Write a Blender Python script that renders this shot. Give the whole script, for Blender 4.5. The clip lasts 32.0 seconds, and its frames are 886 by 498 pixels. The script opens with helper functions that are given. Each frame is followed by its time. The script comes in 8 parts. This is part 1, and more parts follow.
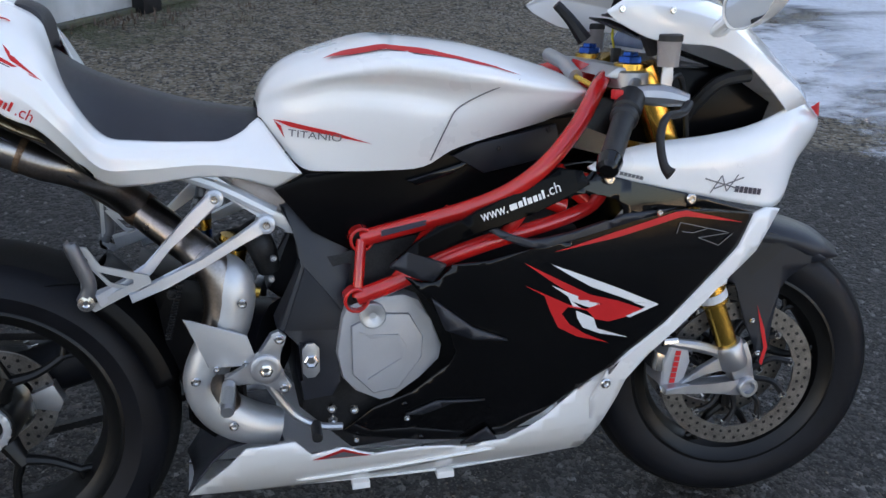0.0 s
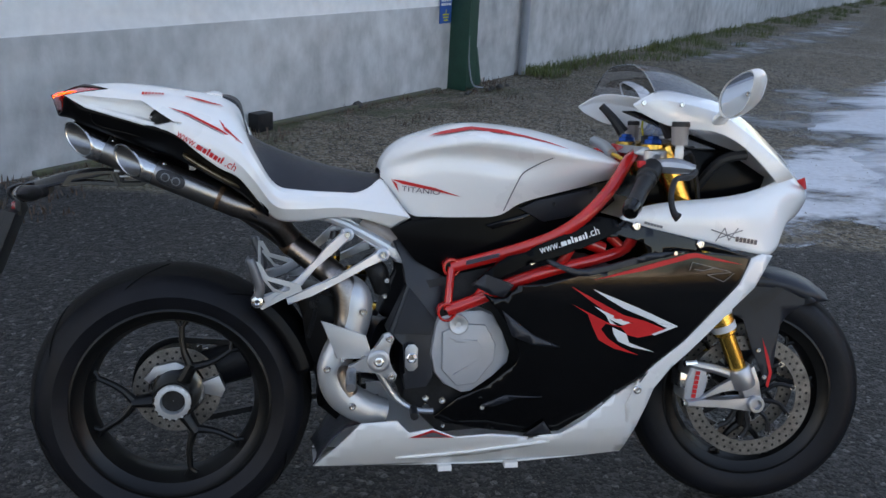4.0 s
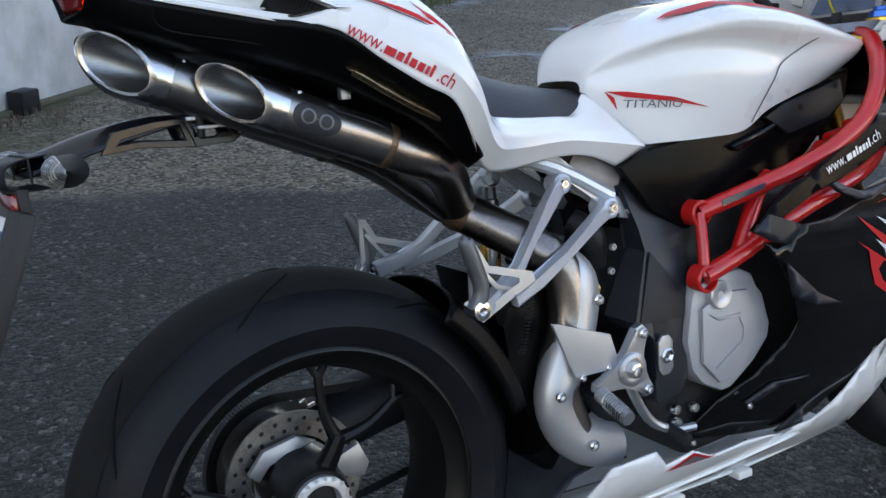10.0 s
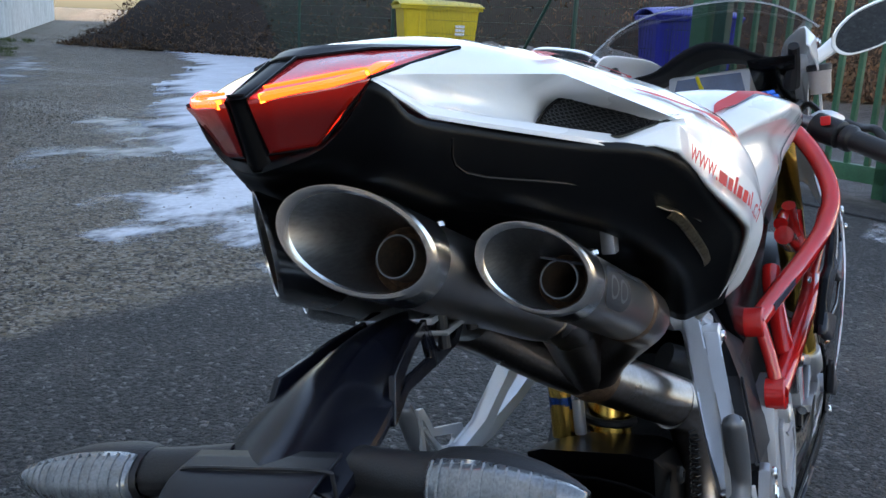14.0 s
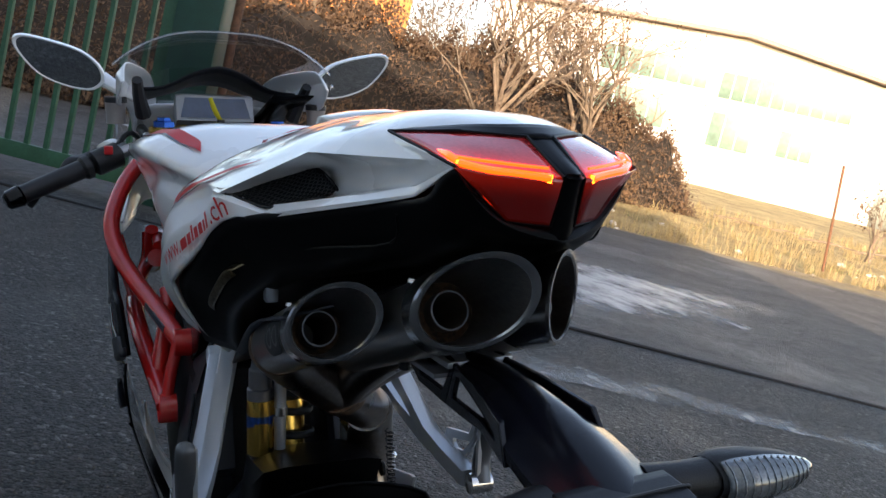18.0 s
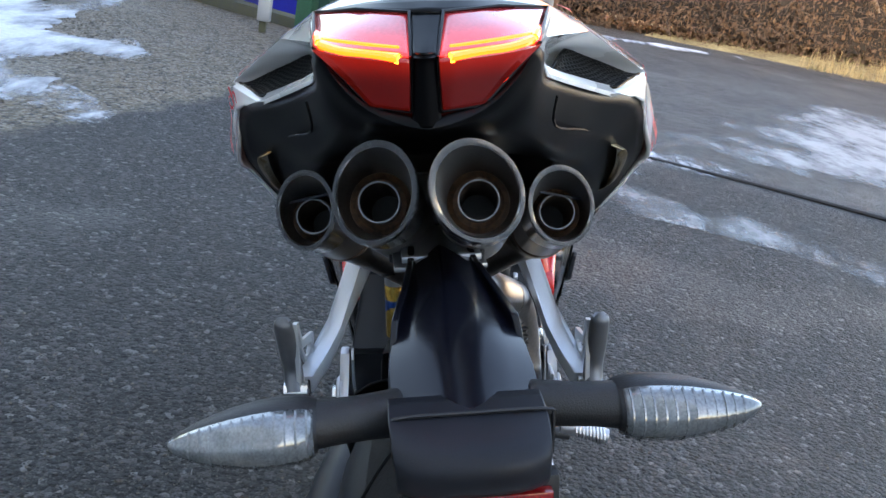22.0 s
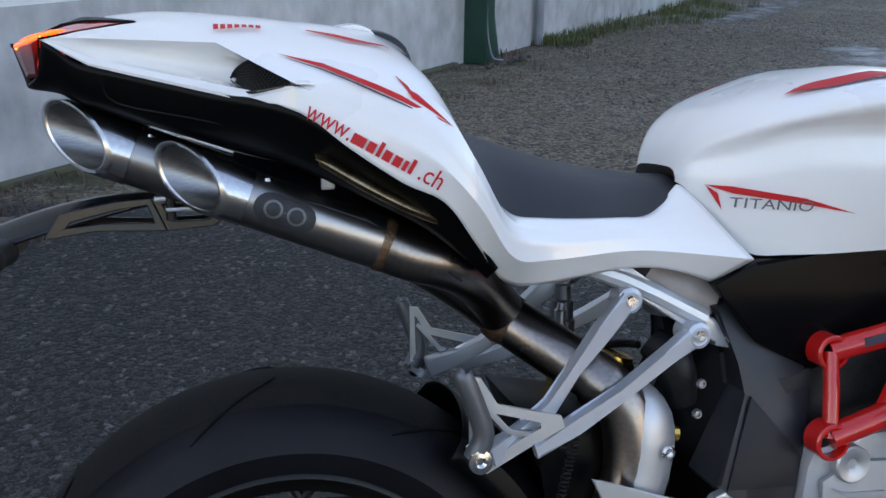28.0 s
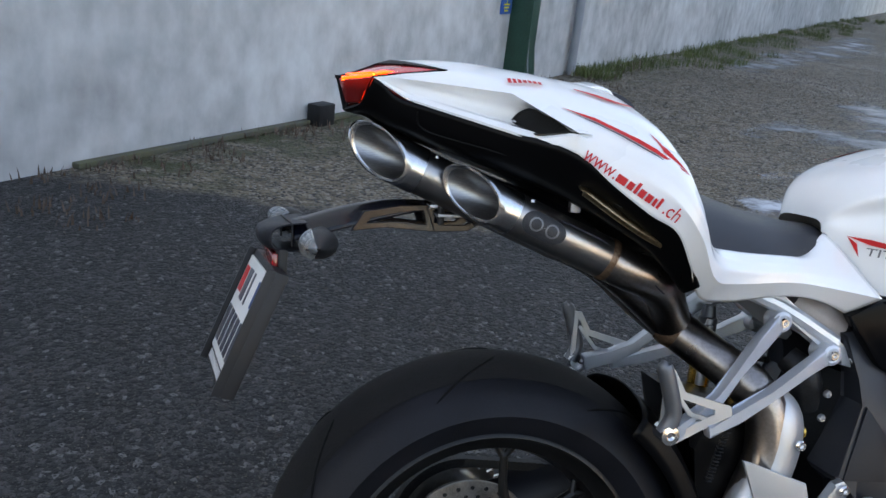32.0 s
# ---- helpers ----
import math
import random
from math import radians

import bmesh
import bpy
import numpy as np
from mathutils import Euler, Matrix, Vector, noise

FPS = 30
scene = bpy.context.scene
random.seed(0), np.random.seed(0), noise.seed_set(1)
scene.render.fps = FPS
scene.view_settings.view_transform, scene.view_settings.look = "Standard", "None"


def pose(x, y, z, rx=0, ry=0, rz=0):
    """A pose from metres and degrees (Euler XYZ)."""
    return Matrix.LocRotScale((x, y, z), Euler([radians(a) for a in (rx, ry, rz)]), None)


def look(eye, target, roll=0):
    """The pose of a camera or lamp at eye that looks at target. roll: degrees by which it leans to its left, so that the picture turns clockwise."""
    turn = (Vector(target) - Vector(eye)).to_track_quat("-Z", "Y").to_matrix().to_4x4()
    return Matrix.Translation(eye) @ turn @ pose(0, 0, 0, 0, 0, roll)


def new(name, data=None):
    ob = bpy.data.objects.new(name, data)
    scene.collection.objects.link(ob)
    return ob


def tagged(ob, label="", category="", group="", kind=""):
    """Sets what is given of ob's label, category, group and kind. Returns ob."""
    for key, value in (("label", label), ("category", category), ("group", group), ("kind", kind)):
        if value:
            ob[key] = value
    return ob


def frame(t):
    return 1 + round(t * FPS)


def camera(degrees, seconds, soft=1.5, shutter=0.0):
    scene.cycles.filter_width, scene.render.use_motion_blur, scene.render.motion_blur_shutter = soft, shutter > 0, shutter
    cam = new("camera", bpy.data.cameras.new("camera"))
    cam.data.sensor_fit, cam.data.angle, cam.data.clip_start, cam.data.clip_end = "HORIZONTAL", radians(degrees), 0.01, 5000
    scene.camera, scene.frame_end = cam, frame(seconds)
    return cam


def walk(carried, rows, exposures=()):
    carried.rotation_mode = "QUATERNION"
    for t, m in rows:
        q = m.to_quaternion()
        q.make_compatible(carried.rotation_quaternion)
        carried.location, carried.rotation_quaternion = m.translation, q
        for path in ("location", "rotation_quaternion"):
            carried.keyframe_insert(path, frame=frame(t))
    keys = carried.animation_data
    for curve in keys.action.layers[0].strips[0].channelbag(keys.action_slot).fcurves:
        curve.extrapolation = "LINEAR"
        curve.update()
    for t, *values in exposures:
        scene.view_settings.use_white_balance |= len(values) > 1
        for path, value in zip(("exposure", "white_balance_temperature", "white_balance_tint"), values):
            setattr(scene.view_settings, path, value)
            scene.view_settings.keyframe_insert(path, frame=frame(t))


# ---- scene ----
cam = camera(52.7, 32.0)


PATH = [
    (0, (0.391, -1.346, 1.367), (0.894, 0.352, 0.439), 4.2),
    (0.5, (0.382, -1.406, 1.388), (0.836, 0.332, 0.507), 4.9),
    (1, (0.375, -1.498, 1.39), (0.766, 0.264, 0.53), 4.4),
    (1.5, (0.356, -1.596, 1.391), (0.694, 0.209, 0.598), 4.1),
    (2, (0.318, -1.659, 1.396), (0.654, 0.155, 0.623), 4.9),
    (2.5, (0.284, -1.721, 1.398), (0.672, 0.08, 0.619), 5.1),
    (3, (0.25, -1.793, 1.414), (0.609, 0.022, 0.654), 4.4),
    (3.5, (0.256, -1.875, 1.412), (0.608, -0.033, 0.717), 3.3),
    (5.5, (0.247, -1.935, 1.369), (0.601, -0.08, 0.71), 3.1),
    (6, (0.218, -1.916, 1.362), (0.579, -0.064, 0.697), 3.1),
    (6.5, (0.161, -1.838, 1.335), (0.437, 0.01, 0.623), 4.5),
    (7, (0.109, -1.68, 1.287), (0.343, 0.153, 0.524), 3.8),
    (7.5, (0.046, -1.496, 1.261), (0.32, 0.318, 0.465), 0.6),
    (8, (-0.066, -1.366, 1.237), (0.283, 0.418, 0.402), -2.2),
    (8.5, (-0.192, -1.277, 1.199), (0.382, 0.464, 0.4), -1.8),
    (9, (-0.282, -1.183, 1.146), (0.492, 0.494, 0.38), 3.5),
    (9.5, (-0.339, -1.057, 1.119), (0.538, 0.591, 0.402), 4.7),
    (10, (-0.395, -0.953, 1.096), (0.569, 0.653, 0.393), 1.7),
    (10.5, (-0.442, -0.872, 1.074), (0.563, 0.715, 0.388), 2.8),
    (11, (-0.52, -0.746, 1.069), (0.606, 0.778, 0.43), 3.9),
    (11.5, (-0.592, -0.606, 1.09), (0.706, 0.776, 0.454), 3.7),
    (12, (-0.595, -0.515, 1.075), (0.807, 0.775, 0.466), 4.1),
    (12.5, (-0.566, -0.392, 1.074), (0.927, 0.811, 0.504), 1.7),
    (13, (-0.558, -0.282, 1.074), (1.021, 0.815, 0.523), 0.7),
    (13.5, (-0.595, -0.208, 1.053), (1.064, 0.787, 0.547), 2.1),
    (15.5, (-0.725, 0.071, 1.064), (1.19, 0.403, 0.593), 3.4),
    (16, (-0.733, 0.128, 1.069), (1.217, 0.317, 0.668), 5.0),
    (16.5, (-0.714, 0.25, 1.052), (1.249, 0.199, 0.674), 6.7),
    (17, (-0.718, 0.34, 1.06), (1.22, 0.013, 0.693), 9.0),
    (17.5, (-0.734, 0.431, 1.043), (1.12, -0.252, 0.732), 10.4),
    (18, (-0.729, 0.494, 1.012), (1.077, -0.331, 0.77), 13.8),
    (18.5, (-0.709, 0.526, 1.004), (1.037, -0.436, 0.833), 13.7),
    (19, (-0.703, 0.544, 0.988), (1.031, -0.434, 0.799), 13.8),
    (19.5, (-0.698, 0.541, 0.987), (1.026, -0.451, 0.78), 14.2),
    (20, (-0.713, 0.51, 1.011), (1.051, -0.401, 0.764), 13.4),
    (20.5, (-0.738, 0.419, 1.032), (1.056, -0.4, 0.699), 13.6),
    (21, (-0.748, 0.314, 1.038), (1.109, -0.318, 0.648), 10.6),
    (21.5, (-0.737, 0.227, 1.054), (1.191, -0.026, 0.585), 9.5),
    (22, (-0.751, 0.186, 1.07), (1.14, 0.108, 0.425), 10.6),
    (22.5, (-0.803, 0.063, 1.088), (1.072, 0.404, 0.481), 7.3),
    (23, (-0.811, -0.055, 1.126), (1.011, 0.537, 0.551), 6.4),
    (23.5, (-0.725, -0.123, 1.145), (1.021, 0.625, 0.517), 3.0),
    (24, (-0.603, -0.211, 1.113), (0.982, 0.853, 0.516), 1.7),
    (24.5, (-0.545, -0.253, 1.07), (0.933, 0.969, 0.5), 0.9),
    (26.5, (-0.222, -0.493, 1.088), (0.467, 1.288, 0.493), 1.0),
    (27, (-0.113, -0.58, 1.13), (0.311, 1.246, 0.434), -0.8),
    (27.5, (-0.064, -0.718, 1.135), (0.321, 1.124, 0.457), -0.2),
    (28, (-0.019, -0.827, 1.143), (0.402, 0.997, 0.44), 0.8),
    (28.5, (-0.013, -0.905, 1.157), (0.379, 0.927, 0.458), 0.6),
    (29, (-0.017, -0.988, 1.177), (0.335, 0.836, 0.436), -0.5),
    (29.5, (-0.053, -1.041, 1.205), (0.279, 0.801, 0.501), -0.0),
    (30, (-0.096, -1.079, 1.196), (0.325, 0.747, 0.499), 2.3),
    (30.5, (-0.168, -1.093, 1.19), (0.337, 0.712, 0.493), 5.0),
    (31, (-0.226, -1.097, 1.204), (0.283, 0.705, 0.501), 7.3),
    (31.5, (-0.296, -1.077, 1.207), (0.152, 0.743, 0.508), 7.6),
    (32, (-0.371, -1.004, 1.21), (0.082, 0.824, 0.536), 6.7),
]
EXPOSURES = [(0, 2.15, 7600, 19), (1, 1.95, 7500, 18), (3, 1.9, 7500, 18), (6, 1.9, 7600, 18), (7, 1.8, 7500, 18), (8, 2.25, 7700, 18), (9, 2.1, 7500, 17), (10, 2.2, 7500, 17), (12, 2.4, 7300, 17), (13, 2.3, 6900, 15), (16, 2.55, 7200, 16), (17, 2.85, 7200, 17),
             (18, 1.75, 7400, 16), (19, 0.8, 7500, 16), (20, 1.05, 7500, 16), (21, 2.2, 7600, 17), (22, 3.0, 7300, 15), (23, 2.75, 7500, 16), (24, 2.2, 6900, 16), (26, 2.15, 7200, 17), (27, 2.1, 7500, 18), (29, 2.0, 7100, 18), (30, 1.95, 7200, 18), (31, 1.85, 7200, 18), (32, 2.25, 7700, 18)]
walk(cam, [(t, look(eye, target, roll)) for t, eye, target, roll in PATH], EXPOSURES)


# ---- light ----
SUN_DIR = Vector((0.90, -0.42, -0.33)).normalized()      # the way the sunlight goes
world = bpy.data.worlds.new("world")
scene.world = world
world.use_nodes = True
wn = world.node_tree
wn.nodes.clear()
sky = wn.nodes.new("ShaderNodeTexSky")
sky.sky_type, sky.sun_disc = "NISHITA", False
sky.sun_elevation = math.asin(-SUN_DIR.z)
sky.sun_rotation = math.atan2(-SUN_DIR.x, -SUN_DIR.y)
sky.air_density, sky.dust_density, sky.ozone_density = 1.0, 2.5, 1.0
bg = wn.nodes.new("ShaderNodeBackground")
bg.inputs["Strength"].default_value = 0.15
wo = wn.nodes.new("ShaderNodeOutputWorld")
wn.links.new(sky.outputs[0], bg.inputs[0])
wn.links.new(bg.outputs[0], wo.inputs[0])
sun_data = bpy.data.lights.new("sun", "SUN")
sun_data.energy, sun_data.angle, sun_data.color = 2.7, radians(0.6), (1.0, 0.86, 0.68)
sun = new("sun", sun_data)
sun.matrix_world = look((0, 0, 20), Vector((0, 0, 20)) + SUN_DIR)


# ---- materials ----
def mat(name, color, rough=0.5, metal=0.0, vary=0.12, scale=40.0, fine=400.0, bump=0.0, coat=0.0, bump_scale=None,
        spec=0.5, color2=None, detail=6.0, stretch=None, rvary=0.12):
    """A surface with colour and gloss varied at two scales and a fine relief."""
    m = bpy.data.materials.new(name)
    m.use_nodes = True
    nt = m.node_tree
    n, l = nt.nodes, nt.links
    b = n["Principled BSDF"]
    tc = n.new("ShaderNodeTexCoord")
    src = tc.outputs["Object"]
    if stretch:
        mp = n.new("ShaderNodeMapping")
        mp.inputs["Scale"].default_value = stretch
        l.new(src, mp.inputs["Vector"])
        src = mp.outputs[0]
    n1, n2 = n.new("ShaderNodeTexNoise"), n.new("ShaderNodeTexNoise")
    for q, s in ((n1, scale), (n2, fine)):
        q.inputs["Scale"].default_value, q.inputs["Detail"].default_value = s, detail
        l.new(src, q.inputs["Vector"])
    add = n.new("ShaderNodeMath")
    add.operation = "ADD"
    l.new(n1.outputs["Fac"], add.inputs[0])
    l.new(n2.outputs["Fac"], add.inputs[1])
    ramp = n.new("ShaderNodeMapRange")
    ramp.inputs["From Min"].default_value, ramp.inputs["From Max"].default_value = 0.7, 1.3
    l.new(add.outputs[0], ramp.inputs["Value"])
    mix = n.new("ShaderNodeMix")
    mix.data_type = "RGBA"
    lo = [c * (1 - vary) for c in color]
    hi = list(color2) if color2 else [min(1, c * (1 + vary)) for c in color]
    mix.inputs["A"].default_value, mix.inputs["B"].default_value = (*lo, 1), (*hi, 1)
    l.new(ramp.outputs[0], mix.inputs["Factor"])
    l.new(mix.outputs["Result"], b.inputs["Base Color"])
    rr = n.new("ShaderNodeMapRange")
    rr.inputs["To Min"].default_value = max(0.02, rough * (1 - rvary))
    rr.inputs["To Max"].default_value = min(1, rough * (1 + rvary))
    l.new(n1.outputs["Fac"], rr.inputs["Value"])
    l.new(rr.outputs[0], b.inputs["Roughness"])
    b.inputs["Metallic"].default_value = metal
    b.inputs["Specular IOR Level"].default_value = spec
    b.inputs["Coat Weight"].default_value = coat
    b.inputs["Coat Roughness"].default_value = 0.04
    if bump:
        bp = n.new("ShaderNodeBump")
        bp.inputs["Strength"].default_value = 1.0
        bp.inputs["Distance"].default_value = bump
        nb = n2
        if bump_scale:
            nb = n.new("ShaderNodeTexNoise")
            nb.inputs["Scale"].default_value, nb.inputs["Detail"].default_value = bump_scale, 5
            l.new(src, nb.inputs["Vector"])
        l.new(nb.outputs["Fac"], bp.inputs["Height"])
        l.new(bp.outputs[0], b.inputs["Normal"])
    return m


def glow(name, color, strength, base=None):
    m = mat(name, base or color, 0.15, vary=0.15, scale=30, coat=1.0)
    b = m.node_tree.nodes["Principled BSDF"]
    b.inputs["Emission Color"].default_value = (*color, 1)
    b.inputs["Emission Strength"].default_value = strength
    return m


def thin_clear(name, tint, gloss=0.08):
    """A thin clear sheet: light goes straight through, with a little mirror gloss on top."""
    m = bpy.data.materials.new(name)
    m.use_nodes = True
    nt = m.node_tree
    nt.nodes.clear()
    tr, gl, mx, out = (nt.nodes.new(k) for k in ("ShaderNodeBsdfTransparent", "ShaderNodeBsdfGlossy", "ShaderNodeMixShader", "ShaderNodeOutputMaterial"))
    tr.inputs[0].default_value = (*tint, 1)
    gl.inputs["Roughness"].default_value = 0.03
    mx.inputs[0].default_value = gloss
    nt.links.new(tr.outputs[0], mx.inputs[1])
    nt.links.new(gl.outputs[0], mx.inputs[2])
    nt.links.new(mx.outputs[0], out.inputs[0])
    return m


WHITE = mat("pearl_white_paint", (0.87, 0.87, 0.86), 0.28, vary=0.02, scale=3, fine=900, coat=1.0, rvary=0.2)
BLACK = mat("gloss_black_paint", (0.003, 0.003, 0.0035), 0.10, vary=0.3, scale=5, fine=500, spec=0.34)
PLASTIC = mat("grey_black_plastic", (0.011, 0.012, 0.016), 0.42, vary=0.2, scale=20, fine=1500, bump=0.0001, spec=0.25)
DARK = mat("dark_metal", (0.02, 0.02, 0.021), 0.45, metal=0.2, vary=0.4, scale=30, fine=300, spec=0.25)
WHEEL = mat("satin_black_wheel", (0.005, 0.005, 0.005), 0.36, vary=0.2, scale=12, fine=700, spec=0.3)
TYRE = mat("tyre_rubber", (0.007, 0.0075, 0.010), 0.5, vary=0.35, scale=14, fine=500, bump=0.0003, spec=0.22)
TREAD = mat("worn_tread_rubber", (0.0085, 0.008, 0.008), 0.8, vary=0.35, scale=25, fine=350, bump=0.0012, spec=0.25)
ALU = mat("cast_aluminium", (0.44, 0.45, 0.47), 0.38, metal=0.85, vary=0.08, scale=25, fine=900, bump=0.00012)
SILVER = mat("silver_lacquer", (0.60, 0.63, 0.67), 0.33, metal=0.45, vary=0.06, scale=25, fine=900, bump=0.0001, spec=0.6)
COVER = mat("grey_engine_cover", (0.40, 0.41, 0.43), 0.45, metal=0.35, vary=0.08, scale=15, fine=1200, bump=0.00012)
SHIELD = mat("silver_heat_shield", (0.55, 0.56, 0.57), 0.42, metal=0.7, vary=0.07, scale=10, fine=900)
CHROME = mat("bright_steel", (0.75, 0.74, 0.72), 0.18, metal=1.0, vary=0.1, scale=60, fine=500)
TITAN = mat("brushed_titanium", (0.37, 0.355, 0.345), 0.31, metal=1.0, vary=0.05, scale=10, fine=300, stretch=(8, 2, 2), rvary=0.12)
MOUTH = mat("polished_exhaust_lip", (0.62, 0.62, 0.62), 0.2, metal=1.0, vary=0.1, scale=10, fine=200)
MOUTH_IN = mat("brushed_mouth_inside", (0.34, 0.335, 0.33), 0.34, metal=1.0, vary=0.25, scale=14, fine=200, stretch=(6, 40, 40), rvary=0.3)
WELD = mat("heat_tinted_titanium", (0.27, 0.235, 0.21), 0.28, metal=1.0, vary=0.12, scale=9, fine=200, color2=(0.34, 0.305, 0.285))
BRONZE = mat("bronze_foil", (0.30, 0.20, 0.10), 0.32, metal=1.0, vary=0.45, scale=45, fine=300, color2=(0.46, 0.36, 0.22), rvary=0.3)
SMOKED = mat("smoked_mark", (0.035, 0.036, 0.040), 0.5, vary=0.3, scale=60, fine=500, spec=0.3)
BURNT = mat("burnt_weld", (0.16, 0.07, 0.035), 0.45, metal=0.8, vary=0.5, scale=80, fine=300, color2=(0.30, 0.20, 0.13))
RUSTY = mat("burnt_brown_steel", (0.035, 0.020, 0.012), 0.6, metal=0.3, vary=0.6, scale=45, fine=260, color2=(0.13, 0.065, 0.03), bump=0.0006)
SOOT = mat("sooty_steel", (0.028, 0.024, 0.02), 0.6, metal=0.0, vary=0.5, scale=60, fine=300, color2=(0.07, 0.045, 0.028))
RED = mat("red_frame_paint", (0.58, 0.014, 0.012), 0.25, vary=0.12, scale=20, fine=700, coat=0.7)
DECAL_RED = mat("red_decal", (0.60, 0.02, 0.022), 0.45, vary=0.06, spec=0.3)
DECAL_DARK = mat("dark_decal", (0.04, 0.04, 0.06), 0.3, vary=0.1, coat=0.4)
DECAL_WHITE = mat("white_decal", (0.8, 0.8, 0.8), 0.3, vary=0.03, coat=0.4)
DECAL_GREY = mat("grey_decal", (0.14, 0.14, 0.15), 0.35, vary=0.1)
GOLD = mat("gold_anodised", (0.80, 0.48, 0.10), 0.25, metal=1.0, vary=0.12, scale=30, fine=500)
BLUE_ANO = mat("blue_anodised", (0.03, 0.12, 0.45), 0.25, metal=0.9, vary=0.1)
SEAT = mat("black_seat_vinyl", (0.018, 0.018, 0.022), 0.48, vary=0.25, scale=30, fine=900, bump=0.0004)
RUBBER = mat("black_rubber", (0.012, 0.012, 0.013), 0.5, vary=0.3, scale=60, fine=900, bump=0.0003)
DARKALU = mat("grey_cast_peg", (0.16, 0.165, 0.175), 0.45, metal=0.7, vary=0.12, scale=25, fine=900)
DISC = mat("brake_disc_steel", (0.13, 0.122, 0.115), 0.42, metal=0.85, vary=0.2, scale=40, fine=600, color2=(0.29, 0.27, 0.25))
LENS_RED = mat("red_lamp_lens", (0.26, 0.008, 0.010), 0.12, vary=0.15, scale=20, coat=1.0)
def lamp_lens(name, base, z0, z1, strength):
    """A red lens lit from within, brightest along the strip at z1."""
    m = glow(name, (1.0, 0.03, 0.008), 0.0, base)
    n, l = m.node_tree.nodes, m.node_tree.links
    tc, sp, rg = n.new("ShaderNodeTexCoord"), n.new("ShaderNodeSeparateXYZ"), n.new("ShaderNodeMapRange")
    rg.interpolation_type = "SMOOTHERSTEP"
    rg.inputs["From Min"].default_value, rg.inputs["From Max"].default_value = z0, z1
    rg.inputs["To Min"].default_value, rg.inputs["To Max"].default_value = 0.008, strength
    l.new(tc.outputs["Object"], sp.inputs[0])
    l.new(sp.outputs["Z"], rg.inputs["Value"])
    l.new(rg.outputs[0], n["Principled BSDF"].inputs["Emission Strength"])
    return m


UNDER = mat("black_tail_plastic", (0.0022, 0.0022, 0.0026), 0.36, vary=0.3, scale=8, fine=700, spec=0.13)
LENS_EDGE = glow("lit_lens_edge", (1.0, 0.03, 0.006), 0.32, (0.4, 0.01, 0.01))
LENS_LOW = lamp_lens("lit_lower_lens", (0.05, 0.002, 0.003), 1.004, 1.028, 0.05)
# the upper lens's paler red base has the sky's reflection put into it
LENS_UP = lamp_lens("lit_upper_lens", (0.56, 0.055, 0.065), 1.040, 1.024, 0.09)
LENS_LIT = glow("lit_red_lamp", (1.0, 0.048, 0.005), 2.0, (0.6, 0.02, 0.01))
LENS_HOT = glow("lamp_led", (1.0, 0.13, 0.01), 4.0, (0.9, 0.3, 0.05))
LENS_CLEAR = mat("clear_indicator_lens", (0.17, 0.185, 0.195), 0.10, metal=0.35, vary=0.35, scale=90, fine=600, coat=1.0)
SCREEN = thin_clear("tinted_windscreen", (0.70, 0.70, 0.73), 0.22)
MIRROR = mat("mirror_glass", (0.62, 0.65, 0.68), 0.02, metal=1.0, vary=0.02)
MESHGRID = mat("black_honeycomb", (0.003, 0.003, 0.003), 0.7, vary=0.3, scale=300, spec=0.15)
YELLOW = mat("yellow_tag", (0.75, 0.62, 0.02), 0.5, vary=0.08)
DASH = mat("blue_grey_display", (0.06, 0.09, 0.16), 0.15, vary=0.2, coat=0.6)
FLUID = mat("brake_fluid_pot", (0.34, 0.30, 0.28), 0.35, vary=0.08)
SLATE = mat("blue_grey_plastic", (0.015, 0.017, 0.023), 0.40, vary=0.2, scale=20, fine=1500, bump=0.0001, spec=0.45)
DEEP = mat("deep_black_plastic", (0.003, 0.003, 0.0035), 0.22, vary=0.3, scale=8, fine=500, spec=0.07)
HOLDER = mat("gloss_black_holder", (0.005, 0.0055, 0.009), 0.19, vary=0.3, scale=10, fine=600, spec=0.32)
CARBON = mat("speckled_heat_mat", (0.035, 0.038, 0.050), 0.4, metal=0.3, vary=0.8, scale=500, fine=900, bump=0.0006)


# ---- mesh tools ----
def part(name, bm, material, parent=None, label="", angle=35, mods=()):
    """Links a bmesh as one mesh object under a thing or part."""
    me = bpy.data.meshes.new(name)
    bmesh.ops.recalc_face_normals(bm, faces=bm.faces)
    bm.to_mesh(me)
    bm.free()
    for p in me.polygons:
        p.use_smooth = True
    me.set_sharp_from_angle(angle=radians(angle))
    me.materials.append(material)
    ob = new(name, me)
    if parent:
        ob.parent = parent
    if label:
        ob["label"] = label
    for kind, val in mods:
        md = ob.modifiers.new(kind.lower(), kind)
        if kind == "SOLIDIFY":
            md.thickness, md.offset = val, -1
        elif kind == "BEVEL":
            md.width, md.segments, md.limit_method, md.angle_limit = val, 2, "ANGLE", radians(35)
    return ob


def catmull(pts, n, closed=False):
    """A smooth line through points, n steps from each to the next."""
    P = [np.array(p, float) for p in pts]
    k = len(P)
    out = []
    for i in range(k if closed else k - 1):
        a, b, c, d = (P[j % k] if closed else P[min(max(j, 0), k - 1)] for j in (i - 1, i, i + 1, i + 2))
        for s in range(n):
            t = s / n
            out.append(0.5 * (2 * b + (c - a) * t + (2 * a - 5 * b + 4 * c - d) * t * t + (3 * b - a - 3 * c + d) * t ** 3))
    if not closed:
        out.append(P[-1])
    return out


